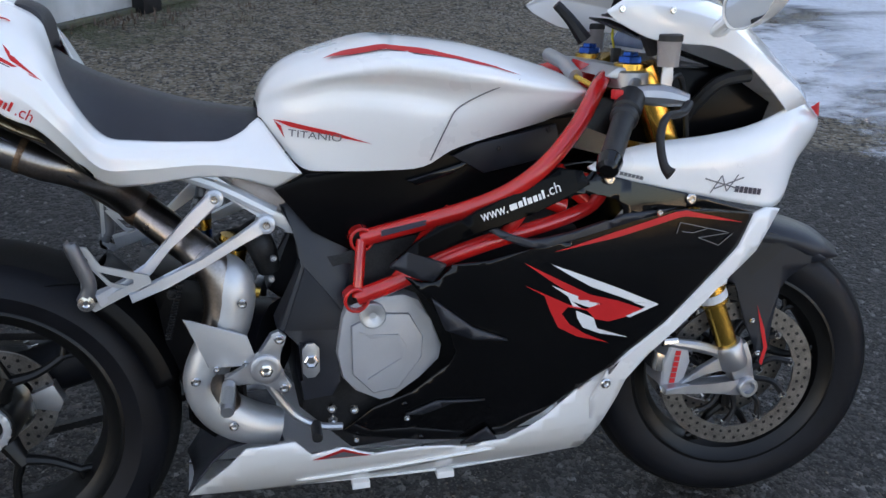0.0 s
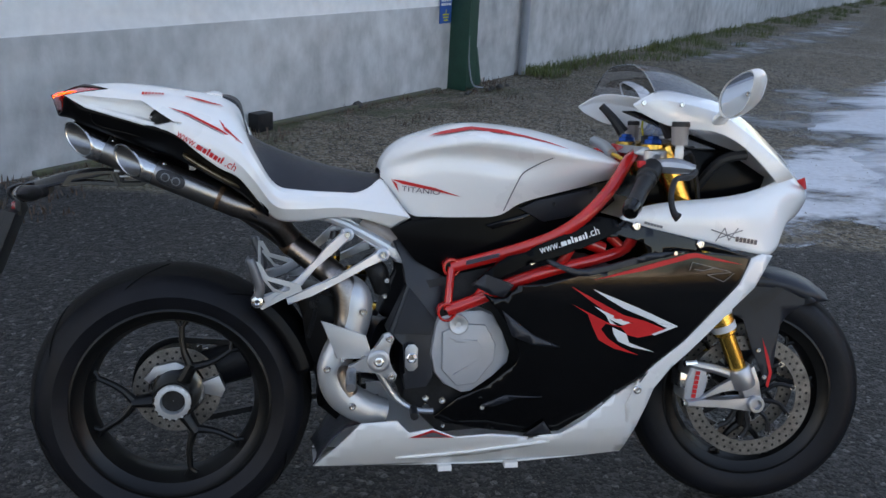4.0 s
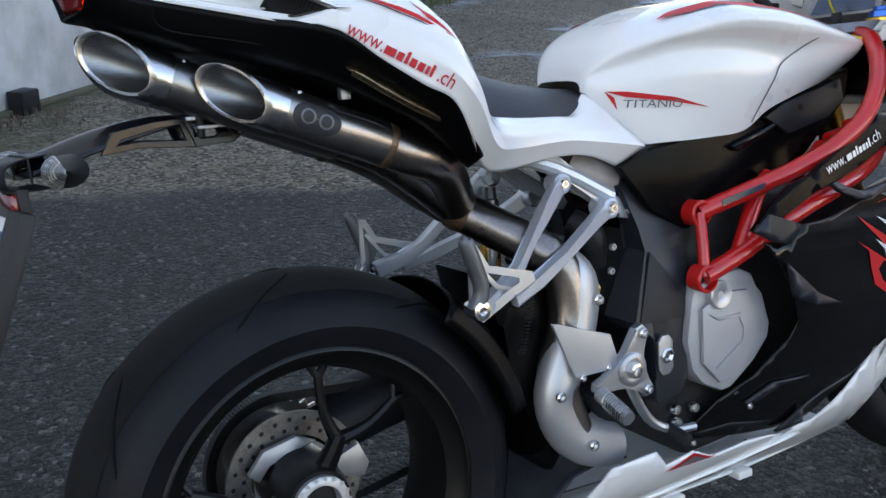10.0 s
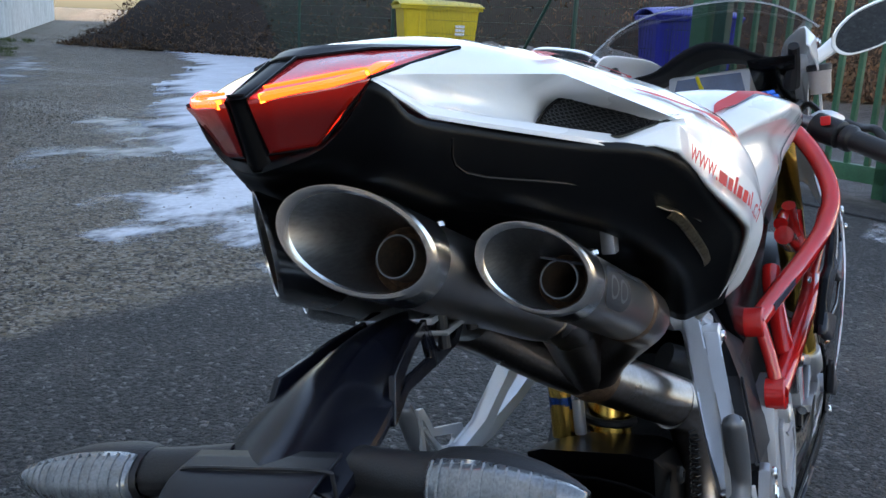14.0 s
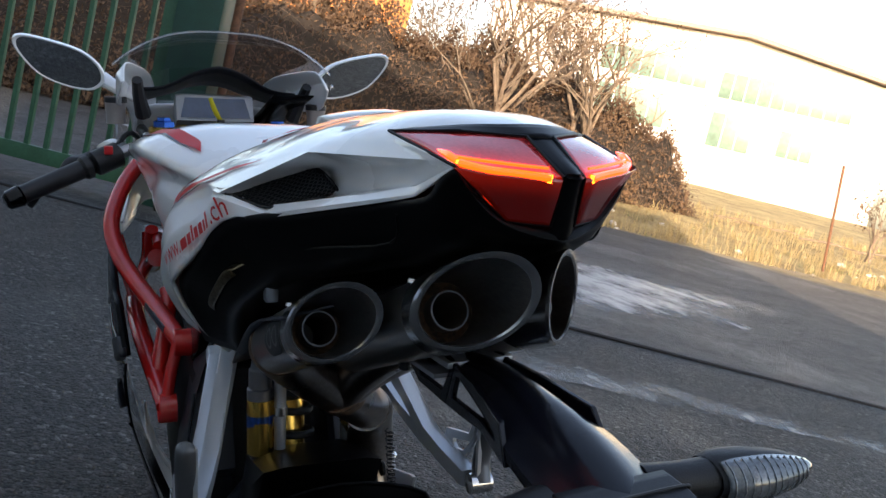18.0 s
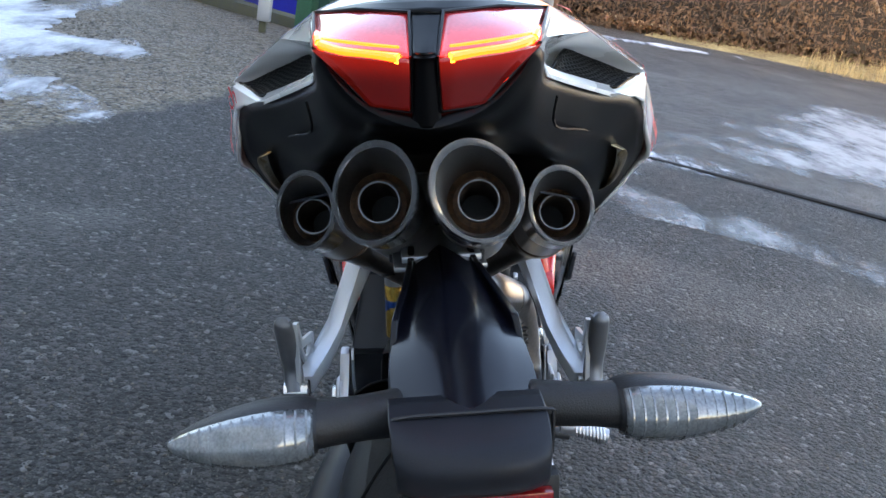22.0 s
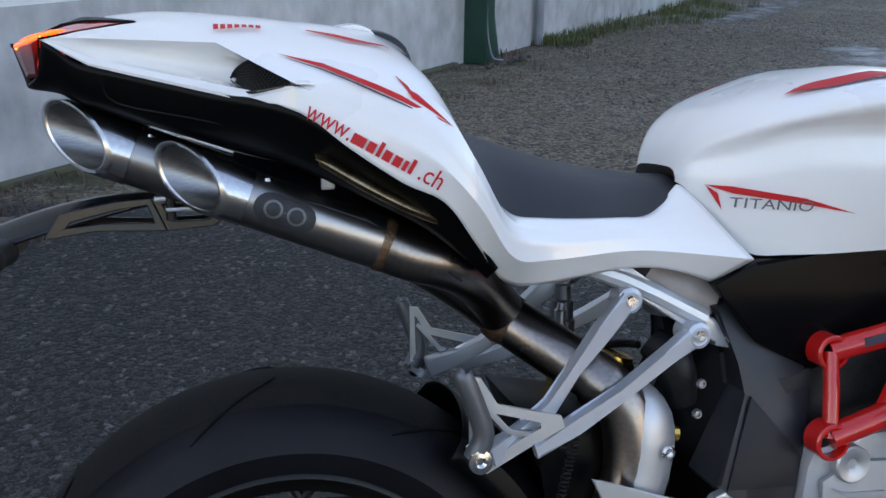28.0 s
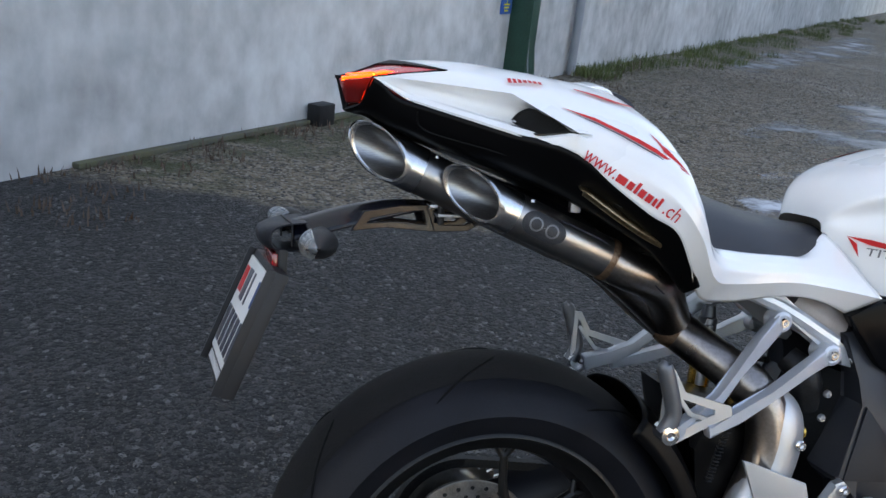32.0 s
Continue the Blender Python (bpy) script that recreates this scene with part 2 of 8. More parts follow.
def surf(rows, nu=3, nv=3, closed_v=False, mirror=False, bm=None, flip=False):
    """A smooth sheet through a grid of points; mirror adds its twin on the other side of y = 0."""
    bm = bm or bmesh.new()
    dense = [catmull(r, nv, closed_v) for r in rows]
    cols = list(zip(*dense))
    cols = [catmull(c, nu) for c in cols]
    grid = list(zip(*cols))
    for sg in ((1, -1) if mirror else (1,)):
        vs = [[bm.verts.new((p[0], sg * p[1], p[2])) for p in row] for row in grid]
        m = len(vs[0])
        for i in range(len(vs) - 1):
            for j in range(m if closed_v else m - 1):
                q = [vs[i][j], vs[i + 1][j], vs[i + 1][(j + 1) % m], vs[i][(j + 1) % m]]
                try:
                    bm.faces.new(q)
                except ValueError:
                    pass
    bmesh.ops.remove_doubles(bm, verts=bm.verts, dist=0.0004)
    return bm


def tube(pts, radii, n=12, smooth=4, cap=True, bm=None, flat=1.0):
    """A round bar along points; radii: one number or one for each point."""
    bm = bm or bmesh.new()
    if np.isscalar(radii):
        radii = [radii] * len(pts)
    P = catmull([(*p, r) for p, r in zip(pts, radii)], smooth) if smooth > 1 and len(pts) > 2 else [np.array((*p, r)) for p, r in zip(pts, radii)]
    up, rings = None, []
    for i, p in enumerate(P):
        a, b = P[max(i - 1, 0)][:3], P[min(i + 1, len(P) - 1)][:3]
        d = Vector(b - a).normalized()
        if up is None:
            up = d.orthogonal().normalized()
        up = (up - d * up.dot(d)).normalized()
        side = d.cross(up)
        rings.append([bm.verts.new(Vector(p[:3]) + float(p[3]) * (math.cos(t) * up + flat * math.sin(t) * side)) for t in (2 * math.pi * k / n for k in range(n))])
    for r, s in zip(rings, rings[1:]):
        for k in range(n):
            bm.faces.new((r[k], s[k], s[(k + 1) % n], r[(k + 1) % n]))
    if cap:
        bm.faces.new(rings[0][::-1])
        bm.faces.new(rings[-1])
    return bm


def lathe(profile, centre=(0, 0, 0), n=48, axis="y", closed=False, bm=None, m=None):
    """Turns (along, radius) pairs round an axis through centre."""
    bm = bm or bmesh.new()
    rings = []
    for a, r in profile:
        ring = []
        for k in range(n):
            t = 2 * math.pi * k / n
            c, s = r * math.cos(t), r * math.sin(t)
            v = {"y": (c, a, s), "x": (a, c, s), "z": (c, s, a)}[axis]
            v = Vector(v) if m is None else m.to_3x3() @ Vector(v)
            ring.append(bm.verts.new(v + Vector(centre)))
        rings.append(ring)
    pairs = list(zip(rings, rings[1:])) + ([(rings[-1], rings[0])] if closed else [])
    for r, s in pairs:
        for k in range(n):
            bm.faces.new((r[k], s[k], s[(k + 1) % n], r[(k + 1) % n]))
    return bm


def plate(outline, y0, y1, bevel=0.0, holes=(), bm=None, smooth=0):
    """An (x, z) outline given thickness from y0 to y1; y0, y1 may be functions of (x, z)."""
    bm = bm or bmesh.new()
    f0 = y0 if callable(y0) else (lambda x, z: y0)
    f1 = y1 if callable(y1) else (lambda x, z: y1)
    if smooth:
        outline = [(p[0], p[1]) for p in catmull(outline, smooth, True)]
    fresh = []
    lo = [bm.verts.new((x, f0(x, z), z)) for x, z in outline]
    hi = [bm.verts.new((x, f1(x, z), z)) for x, z in outline]
    k = len(outline)
    fresh.append(bm.faces.new(lo))
    fresh.append(bm.faces.new(hi[::-1]))
    for i in range(k):
        fresh.append(bm.faces.new((lo[i], hi[i], hi[(i + 1) % k], lo[(i + 1) % k])))
    if bevel:
        es = {e for fc in fresh[:2] for e in fc.edges}
        bmesh.ops.bevel(bm, geom=list(es), offset=bevel, segments=2, affect="EDGES", profile=0.6)
    return bm


def ring_plate(outer, inner, y0, y1):
    """A frame: an outline with a hole, both with the same number of points."""
    bm = bmesh.new()
    k = len(outer)
    V = [[bm.verts.new((x, y, z)) for x, z in o] for y in (y0, y1) for o in (outer, inner)]
    for a, b in ((0, 1), (3, 2), (2, 0), (1, 3)):
        for i in range(k):
            bm.faces.new((V[a][i], V[a][(i + 1) % k], V[b][(i + 1) % k], V[b][i]))
    return bm


def panel(outline, lat, step=0.03, side=-1, lift=0.0, smooth=0, bm=None):
    """A sheet with an (x, z) outline laid on the curved side lat(x, z)."""
    bm2 = bmesh.new()
    if smooth:
        outline = [(p[0], p[1]) for p in catmull(outline, smooth, True)]
    bm2.faces.new([bm2.verts.new((x, 0, z)) for x, z in outline])
    bm2.normal_update()
    bmesh.ops.triangulate(bm2, faces=bm2.faces[:], ngon_method="EAR_CLIP")
    xs, zs = [p[0] for p in outline], [p[1] for p in outline]
    for lo, hi, nrm in ((min(xs), max(xs), (1, 0, 0)), (min(zs), max(zs), (0, 0, 1))):
        k = math.floor(lo / step) + 1
        while k * step < hi:
            bmesh.ops.bisect_plane(bm2, geom=bm2.verts[:] + bm2.edges[:] + bm2.faces[:], plane_co=Vector(nrm) * k * step, plane_no=nrm)
            k += 1
    for v in bm2.verts:
        v.co.y = side * (lat(v.co.x, v.co.z) + lift)
    bmesh.ops.triangulate(bm2, faces=bm2.faces[:])
    if bm is None:
        return bm2
    vs = [bm.verts.new(v.co) for v in bm2.verts]
    bm2.verts.index_update()
    for fc in bm2.faces:
        bm.faces.new([vs[v.index] for v in fc.verts])
    bm2.free()
    return bm


def box(lo, hi, bevel=0.0, bm=None):
    bm = bm or bmesh.new()
    r = bmesh.ops.create_cube(bm, size=1.0)
    for v in r["verts"]:
        v.co = Vector([(a + b) / 2 + c * (b - a) for a, b, c in zip(lo, hi, v.co)])
    if bevel:
        es = {e for v in r["verts"] for e in v.link_edges}
        bmesh.ops.bevel(bm, geom=list(es), offset=bevel, segments=2, affect="EDGES", profile=0.6)
    return bm


def bolt_mesh(r, h):
    """A button-head screw with a hexagon socket, pointing along -y."""
    bm = lathe([(0, r), (-h * 0.55, r), (-h, r * 0.75), (-h, r * 0.5)], n=14)
    lathe([(-h, r * 0.5), (-h * 0.4, r * 0.45), (-h * 0.4, 0.0001)], n=6, bm=bm)
    return bm


def lettering(text, size):
    """The outline font's letters as flat triangles, in (u, v)."""
    cu = bpy.data.curves.new("text", "FONT")
    cu.body, cu.size = text, size
    ob = bpy.data.objects.new("text", cu)
    scene.collection.objects.link(ob)
    dg = bpy.context.evaluated_depsgraph_get()
    me = bpy.data.meshes.new_from_object(ob.evaluated_get(dg))
    bpy.data.objects.remove(ob)
    return me


def text_on(name, text, size, x0, z0, deg, lat, material, parent, side=-1, lift=0.0012, squash=1.0, label="", shear=0.0, width=None, flip=1):
    me = lettering(text, size)
    if width:
        squash = width / max(v.co.x for v in me.vertices)
    c, s = math.cos(radians(deg)), math.sin(radians(deg))
    for v in me.vertices:
        u, w = v.co.x * squash + shear * v.co.y, v.co.y
        x, z = x0 + flip * (u * c - w * s), z0 + u * s + w * c
        v.co = (x, side * (lat(x, z) + lift), z)
    me.materials.append(material)
    ob = new(name, me)
    ob.parent = parent
    if label:
        ob["label"] = label
    return ob


def bars_on(name, widths, size, x0, z0, deg, lat, material, parent, side=-1, lift=0.0012, label="", flip=1):
    """Unlettered writing: one plain bar for each sign."""
    c, s = math.cos(radians(deg)), math.sin(radians(deg))
    u = 0.0
    for w, h in widths:
        bm = bmesh.new()
        q = []
        for a, b in ((u, 0), (u + w * size, 0), (u + w * size, h * size), (u, h * size)):
            x, z = x0 + flip * (a * c - b * s), z0 + a * s + b * c
            q.append(bm.verts.new((x, side * (lat(x, z) + lift), z)))
        bm.faces.new(q)
        part(name, bm, material, parent, label)
        u += (w + 0.13) * size


def soft(x, xs, ys, d):
    """Values between stations, with the corners rounded over d."""
    return float(np.mean([np.interp(x + d * k / 3, xs, ys) for k in (-3, -2, -1, 0, 1, 2, 3)]))


def flat_bar(pts, y0, y1, bevel=0.003, bm=None):
    """A flat bar along (x, z, half width) points."""
    up, dn = [], []
    for i, (x, z, w) in enumerate(pts):
        a, b = pts[max(i - 1, 0)], pts[min(i + 1, len(pts) - 1)]
        d = math.hypot(b[0] - a[0], b[1] - a[1])
        nx, nz = -(b[1] - a[1]) / d, (b[0] - a[0]) / d
        up.append((x + nx * w, z + nz * w))
        dn.append((x - nx * w, z - nz * w))
    return plate(up + dn[::-1], y0, y1, bevel, bm=bm)


# ---- ground ----
def ground_material():
    m = bpy.data.materials.new("asphalt_and_dirt")
    m.use_nodes = True
    nt = m.node_tree
    n, l = nt.nodes, nt.links
    b = n["Principled BSDF"]
    tc = n.new("ShaderNodeTexCoord")
    P = tc.outputs["Object"]
    def noise_(scale, detail=5.0, rough=0.6):
        q = n.new("ShaderNodeTexNoise")
        q.inputs["Scale"].default_value, q.inputs["Detail"].default_value, q.inputs["Roughness"].default_value = scale, detail, rough
        l.new(P, q.inputs["Vector"])
        return q.outputs["Fac"]
    def math_(op, a, c, d=None):
        q = n.new("ShaderNodeMath")
        q.operation = op
        for k, v in enumerate((a, c, d)):
            if v is None:
                continue
            if isinstance(v, (int, float)):
                q.inputs[k].default_value = v
            else:
                l.new(v, q.inputs[k])
        return q.outputs[0]
    def rng(v, a, c):
        q = n.new("ShaderNodeMapRange")
        q.interpolation_type = "SMOOTHSTEP"
        q.inputs["From Min"].default_value, q.inputs["From Max"].default_value = a, c
        l.new(v, q.inputs["Value"])
        return q.outputs[0]
    def mix(f_, a, c):
        q = n.new("ShaderNodeMix")
        q.data_type = "RGBA"
        l.new(f_, q.inputs["Factor"])
        for nm, v in (("A", a), ("B", c)):
            if isinstance(v, tuple):
                q.inputs[nm].default_value = (*v, 1)
            else:
                l.new(v, q.inputs[nm])
        return q.outputs["Result"]
    sep = n.new("ShaderNodeSeparateXYZ")
    l.new(P, sep.inputs[0])
    x, y = sep.outputs["X"], sep.outputs["Y"]
    big, midn, fine = noise_(0.9, 6), noise_(9, 6), noise_(160, 3)
    vor = n.new("ShaderNodeTexVoronoi")
    vor.inputs["Scale"].default_value = 66
    l.new(P, vor.inputs["Vector"])
    vor2 = n.new("ShaderNodeTexVoronoi")
    vor2.inputs["Scale"].default_value = 38
    l.new(P, vor2.inputs["Vector"])
    # asphalt: dark binder, grey stones, a few pale chips
    stone = n.new("ShaderNodeSeparateColor")
    l.new(vor.outputs["Color"], stone.inputs[0])
    asph = mix(rng(stone.outputs[0], 0.40, 1.0), (0.0012, 0.0012, 0.0013), (0.058, 0.054, 0.052))
    asph = mix(rng(stone.outputs[1], 0.93, 0.97), asph, (0.15, 0.145, 0.14))
    asph = mix(rng(big, 0.58, 1.2), asph, (0.024, 0.022, 0.021))
    spk = n.new("ShaderNodeTexVoronoi")
    spk.inputs["Scale"].default_value = 240
    l.new(P, spk.inputs["Vector"])
    sp3 = n.new("ShaderNodeSeparateColor")
    l.new(spk.outputs["Color"], sp3.inputs[0])
    asph = mix(rng(sp3.outputs[0], 0.80, 0.95), asph, (0.075, 0.069, 0.063))
    asph = mix(rng(sp3.outputs[1], 0.70, 0.9), asph, (0.003, 0.003, 0.003))
    # dirt with gravel
    st2 = n.new("ShaderNodeSeparateColor")
    l.new(vor2.outputs["Color"], st2.inputs[0])
    dirt = mix(rng(midn, 0.35, 0.65), (0.085, 0.062, 0.038), (0.215, 0.168, 0.108))
    dirt = mix(rng(st2.outputs[0], 0.72, 1.0), dirt, (0.27, 0.225, 0.165))
    dirt = mix(rng(stone.outputs[2], 0.72, 0.86), dirt, (0.29, 0.25, 0.20))
    dirt = mix(rng(stone.outputs[0], 0.25, 0.10), dirt, (0.018, 0.015, 0.012))
    moss = math_("MULTIPLY", rng(noise_(1.7, 8, 0.7), 0.46, 0.60), rng(math_("SUBTRACT", math_("MULTIPLY_ADD", x, -1.09, y), 2.9), 0.0, 1.2))
    dirt = mix(moss, dirt, (0.060, 0.062, 0.018))
    # where the asphalt ends
    line = math_("MULTIPLY_ADD", x, 0.30, y)
    line = math_("ADD", line, math_("MULTIPLY_ADD", noise_(1.3, 8, 0.7), 0.7, -0.35))
    dirtf = rng(line, 2.64, 2.84)
    col = mix(dirtf, asph, dirt)
    # trodden and pale concrete lane on the far side
    lane = math_("MULTIPLY", rng(math_("MULTIPLY_ADD", x, 0.85, math_("MULTIPLY", y, -0.5)), 4.9, 5.1), rng(y, 1.2, 0.8))
    lanen = math_("MULTIPLY_ADD", midn, 0.5, math_("MULTIPLY", noise_(0.7, 8, 0.7), 0.5))
    col = mix(lane, col, mix(rng(lanen, 0.38, 0.62), (0.040, 0.036, 0.032), (0.105, 0.098, 0.088)))
    far = rng(math_("ADD", math_("MULTIPLY_ADD", y, -0.72, math_("MULTIPLY", x, 0.7)), math_("MULTIPLY", big, 1.5)), 18.4, 19.4)
    col = mix(far, col, mix(rng(noise_(3, 8), 0.3, 0.7), (0.16, 0.115, 0.05), (0.36, 0.28, 0.14)))
    l.new(col, b.inputs["Base Color"])
    wet = rng(noise_(0.55, 4), 0.5, 0.7)
    rr = n.new("ShaderNodeMapRange")
    rr.inputs["To Min"].default_value, rr.inputs["To Max"].default_value = 0.66, 0.46
    l.new(wet, rr.inputs["Value"])
    l.new(rr.outputs[0], b.inputs["Roughness"])
    bp = n.new("ShaderNodeBump")
    bp.inputs["Distance"].default_value, bp.inputs["Strength"].default_value = 0.017, 1.0
    h = math_("ADD", math_("MULTIPLY", vor.outputs["Distance"], -0.8), math_("MULTIPLY_ADD", stone.outputs[2], 0.7, math_("MULTIPLY", fine, 0.7)))
    h = math_("ADD", h, math_("MULTIPLY", math_("MULTIPLY", vor2.outputs["Distance"], -1.6), dirtf))
    l.new(h, bp.inputs["Height"])
    l.new(bp.outputs[0], b.inputs["Normal"])
    return m


GROUND = ground_material()
gb = bmesh.new()
gx = [-400, -120, -40, -20, -10] + list(np.arange(-6, 24.1, 0.5)) + [30, 45, 80, 160, 400]
gy = [-400, -160, -80, -40, -25] + list(np.arange(-16, 16.1, 0.5)) + [22, 35, 80, 200, 400]
gv = [[gb.verts.new((x, y, (0.02 * noise.noise((x * 0.6, y * 0.6, 0)) * min(1, max(0, (math.hypot(x - 0.7, y) - 2.0) / 3)) - 0.001))) for y in gy] for x in gx]
for i in range(len(gx) - 1):
    for j in range(len(gy) - 1):
        gb.faces.new((gv[i][j], gv[i + 1][j], gv[i + 1][j + 1], gv[i][j + 1]))
ground = tagged(part("ground", gb, GROUND), "dark rough asphalt giving way to gravel and dirt", "ground", kind="structure")

# loose grit and pebbles
rp = random.Random(77)
PEBBLE = mat("grey_brown_pebble", (0.10, 0.085, 0.066), 0.85, vary=0.6, scale=9, fine=60, color2=(0.24, 0.21, 0.17))
def grit(name, count, spot, r0, r1, label):
    verts, faces = [], []
    for _ in range(count):
        x, y = spot()
        r = r0 + (r1 - r0) * rp.random() ** 2.5
        a = rp.uniform(0, 6.28)
        k = len(verts)
        for q in range(4):
            t = a + q * math.pi / 2 + rp.uniform(-.4, .4)
            e = r * rp.uniform(.7, 1.2)
            verts.append((x + e * math.cos(t), y + e * math.sin(t), r * rp.uniform(.05, .25)))
        verts.append((x + rp.uniform(-.3, .3) * r, y + rp.uniform(-.3, .3) * r, r * rp.uniform(.6, 1.0)))
        verts.append((x, y, -r * .4))
        for q in range(4):
            faces += [(k + q, k + (q + 1) % 4, k + 4), (k + (q + 1) % 4, k + q, k + 5)]
    me = bpy.data.meshes.new(name)
    me.from_pydata(verts, [], faces)
    me.materials.append(PEBBLE)
    return tagged(new(name, me), label, "gravel", kind="stuff")


def on_dirt():
    while True:
        x, y = rp.uniform(-2.5, 7), rp.uniform(2.2, 9)
        if 2.72 < y + .30 * x and y - 1.0913 * x < 4.2:
            return x, y
grit("gravel", 9000, on_dirt, 0.004, 0.016, "loose brown gravel on the dirt by the wall")
grit("grit", 9000, lambda: (rp.gauss(0.6, 2.2), rp.gauss(0.2, 1.6)), 0.0018, 0.0055, "fine grey grit loose on the asphalt")

# ---- the long wall of the building, with post, pipe and sign ----
WALL = mat("stained_cement_wall", (0.42, 0.425, 0.42), 0.85, vary=0.30, scale=0.9, fine=6, bump=0.003, bump_scale=30, color2=(0.58, 0.59, 0.59), stretch=(1.0, 1.0, 0.75))
WALL_UP = mat("white_wall_paint", (0.73, 0.73, 0.73), 0.8, vary=0.10, scale=0.8, fine=12, bump=0.001, bump_scale=60)
GREEN = mat("dark_green_paint", (0.012, 0.055, 0.038), 0.45, vary=0.25, scale=8, fine=90)
GALV = mat("grey_drainpipe", (0.24, 0.26, 0.29), 0.5, vary=0.12, scale=10)
RUST = mat("rusty_iron", (0.13, 0.055, 0.03), 0.8, vary=0.4, scale=30, fine=200, color2=(0.22, 0.10, 0.05))
CONC = mat("mossy_concrete", (0.13, 0.125, 0.11), 0.9, vary=0.35, scale=6, fine=60, bump=0.004, bump_scale=40, color2=(0.10, 0.10, 0.05))
SIGN = mat("blue_sign", (0.02, 0.10, 0.36), 0.4, vary=0.1)
TWIG = mat("dry_twig", (0.11, 0.075, 0.055), 0.85, vary=0.4, scale=3, fine=60)
WD = 47.5
wdir, wnor = Vector((math.cos(radians(WD)), math.sin(radians(WD)), 0)), Vector((math.sin(radians(WD)), -math.cos(radians(WD)), 0))
W0 = Vector((-1.24, 3.03, 0))
WM = Matrix.Translation(W0) @ Matrix.Rotation(radians(WD), 4, "Z")


def wall_box(name, s0, s1, d0, d1, z0, z1, material, bevel=0.0, parent=None):
    """A box along the wall: s along it, d out from it."""
    ob = part(name, box((s0, -d1, z0), (s1, -d0, z1), bevel), material, parent)
    if parent is None:
        ob.matrix_world = WM
    return ob


wl = tagged(wall_box("wall_1", -7.5, 70, -8.0, 0.0, -0.3, 0.75, WALL), "long grey cement wall with stains at its foot", "wall", kind="structure")
tagged(wall_box("wall_2", -7.5, 4.52, -8.0, -0.012, 0.75, 9.2, WALL_UP), "white painted upper part of the long wall", "wall", kind="structure")
tagged(wall_box("wall_3", 4.52, 70, -8.0, -0.002, 0.75, 9.2, WALL), "grey upper part of the long wall", "wall", kind="structure")
tagged(wall_box("trim", 0.2, 4.3, 0.0, 0.05, 0.0, 0.030, CONC, 0.008), "mossy concrete strip along the wall foot", "trim", kind="structure")
gp = tagged(wall_box("steel_column", 4.49, 4.70, 0.01, 0.16, 0.0, 4.0, GREEN, 0.006), "dark green painted steel column against the wall", "column")
gus = part("gusset", plate([(4.70, 0.0), (4.93, 0.0), (4.82, 0.36), (4.76, 0.38), (4.70, 0.36)], -0.10, -0.085, 0.003), GREEN, gp)
wall_box("flange", 4.47, 4.49, 0.0, 0.20, 0.0, 4.0, GREEN, 0.002, gp)
tagged(part("cable", tube([WM @ Vector(p) for p in ((4.53, -0.17, 0.5), (4.54, -0.18, 0.25), (4.60, -0.20, 0.05), (4.72, -0.24, 0.012))], 0.008, n=8), GALV), "pale cable hanging down the green column", "cable")
pipe = tagged(part("drainpipe", tube([WM @ Vector(p) for p in ((5.83, -0.06, 0.0), (5.83, -0.06, 4.0))], 0.042, n=16, smooth=1), GALV), "grey drainpipe on the wall", "pipe")
sg = tagged(wall_box("wall_sign", 4.27, 4.46, 0.004, 0.010, 0.60, 0.90, SIGN), "small blue enamel sign on the wall", "sign")
for z0, s0, s1 in ((0.62, 4.335, 4.40), (0.645, 4.325, 4.41), (0.67, 4.315, 4.42)):
    wall_box("sign_bar", s0, s1, 0.010, 0.012, z0, z0 + 0.012, YELLOW, 0, sg)
wall_box("sign_bar", 4.364, 4.372, 0.010, 0.012, 0.67, 0.72, YELLOW, 0, sg)
for k in range(2):
    for j in range(4):
        wall_box("sign_bar", 4.285 + 0.042 * j, 4.318 + 0.042 * j, 0.010, 0.012, 0.755 + 0.035 * k, 0.775 + 0.035 * k, DECAL_WHITE, 0, sg)
tagged(wall_box("wall_block", 1.85, 2.0, 0.02, 0.12, 0.0, 0.13, DARK, 0.01), "small dark block at the wall foot", "block")


def rock(name, c, r, material, label, seed):
    b = bmesh.new()
    bmesh.ops.create_icosphere(b, subdivisions=2, radius=r)
    for v in b.verts:
        v.co *= 1 + 0.35 * noise.noise(v.co / r * 1.3 + Vector((seed, 0, 0)))
        v.co.z *= 0.65
    b.transform(Matrix.Translation(Vector(c) + Vector((0, 0, r * 0.45))))
    return tagged(part(name, b, material, angle=25), label, "stone")


STONE = mat("dark_stone", (0.05, 0.048, 0.045), 0.85, vary=0.4, scale=30)
rock("stone", (0.86, 5.30, 0), 0.05, STONE, "dark stone lying near the wall", 3)
for k in range(7):
    s = 4.3 + 0.12 * k + random.uniform(-.03, .03)
    p = WM @ Vector((s, -0.22 - random.uniform(0, .12), 0))
    rock("stone", (p.x, p.y, 0), random.uniform(0.015, 0.035), STONE, "small stone at the column foot", k)


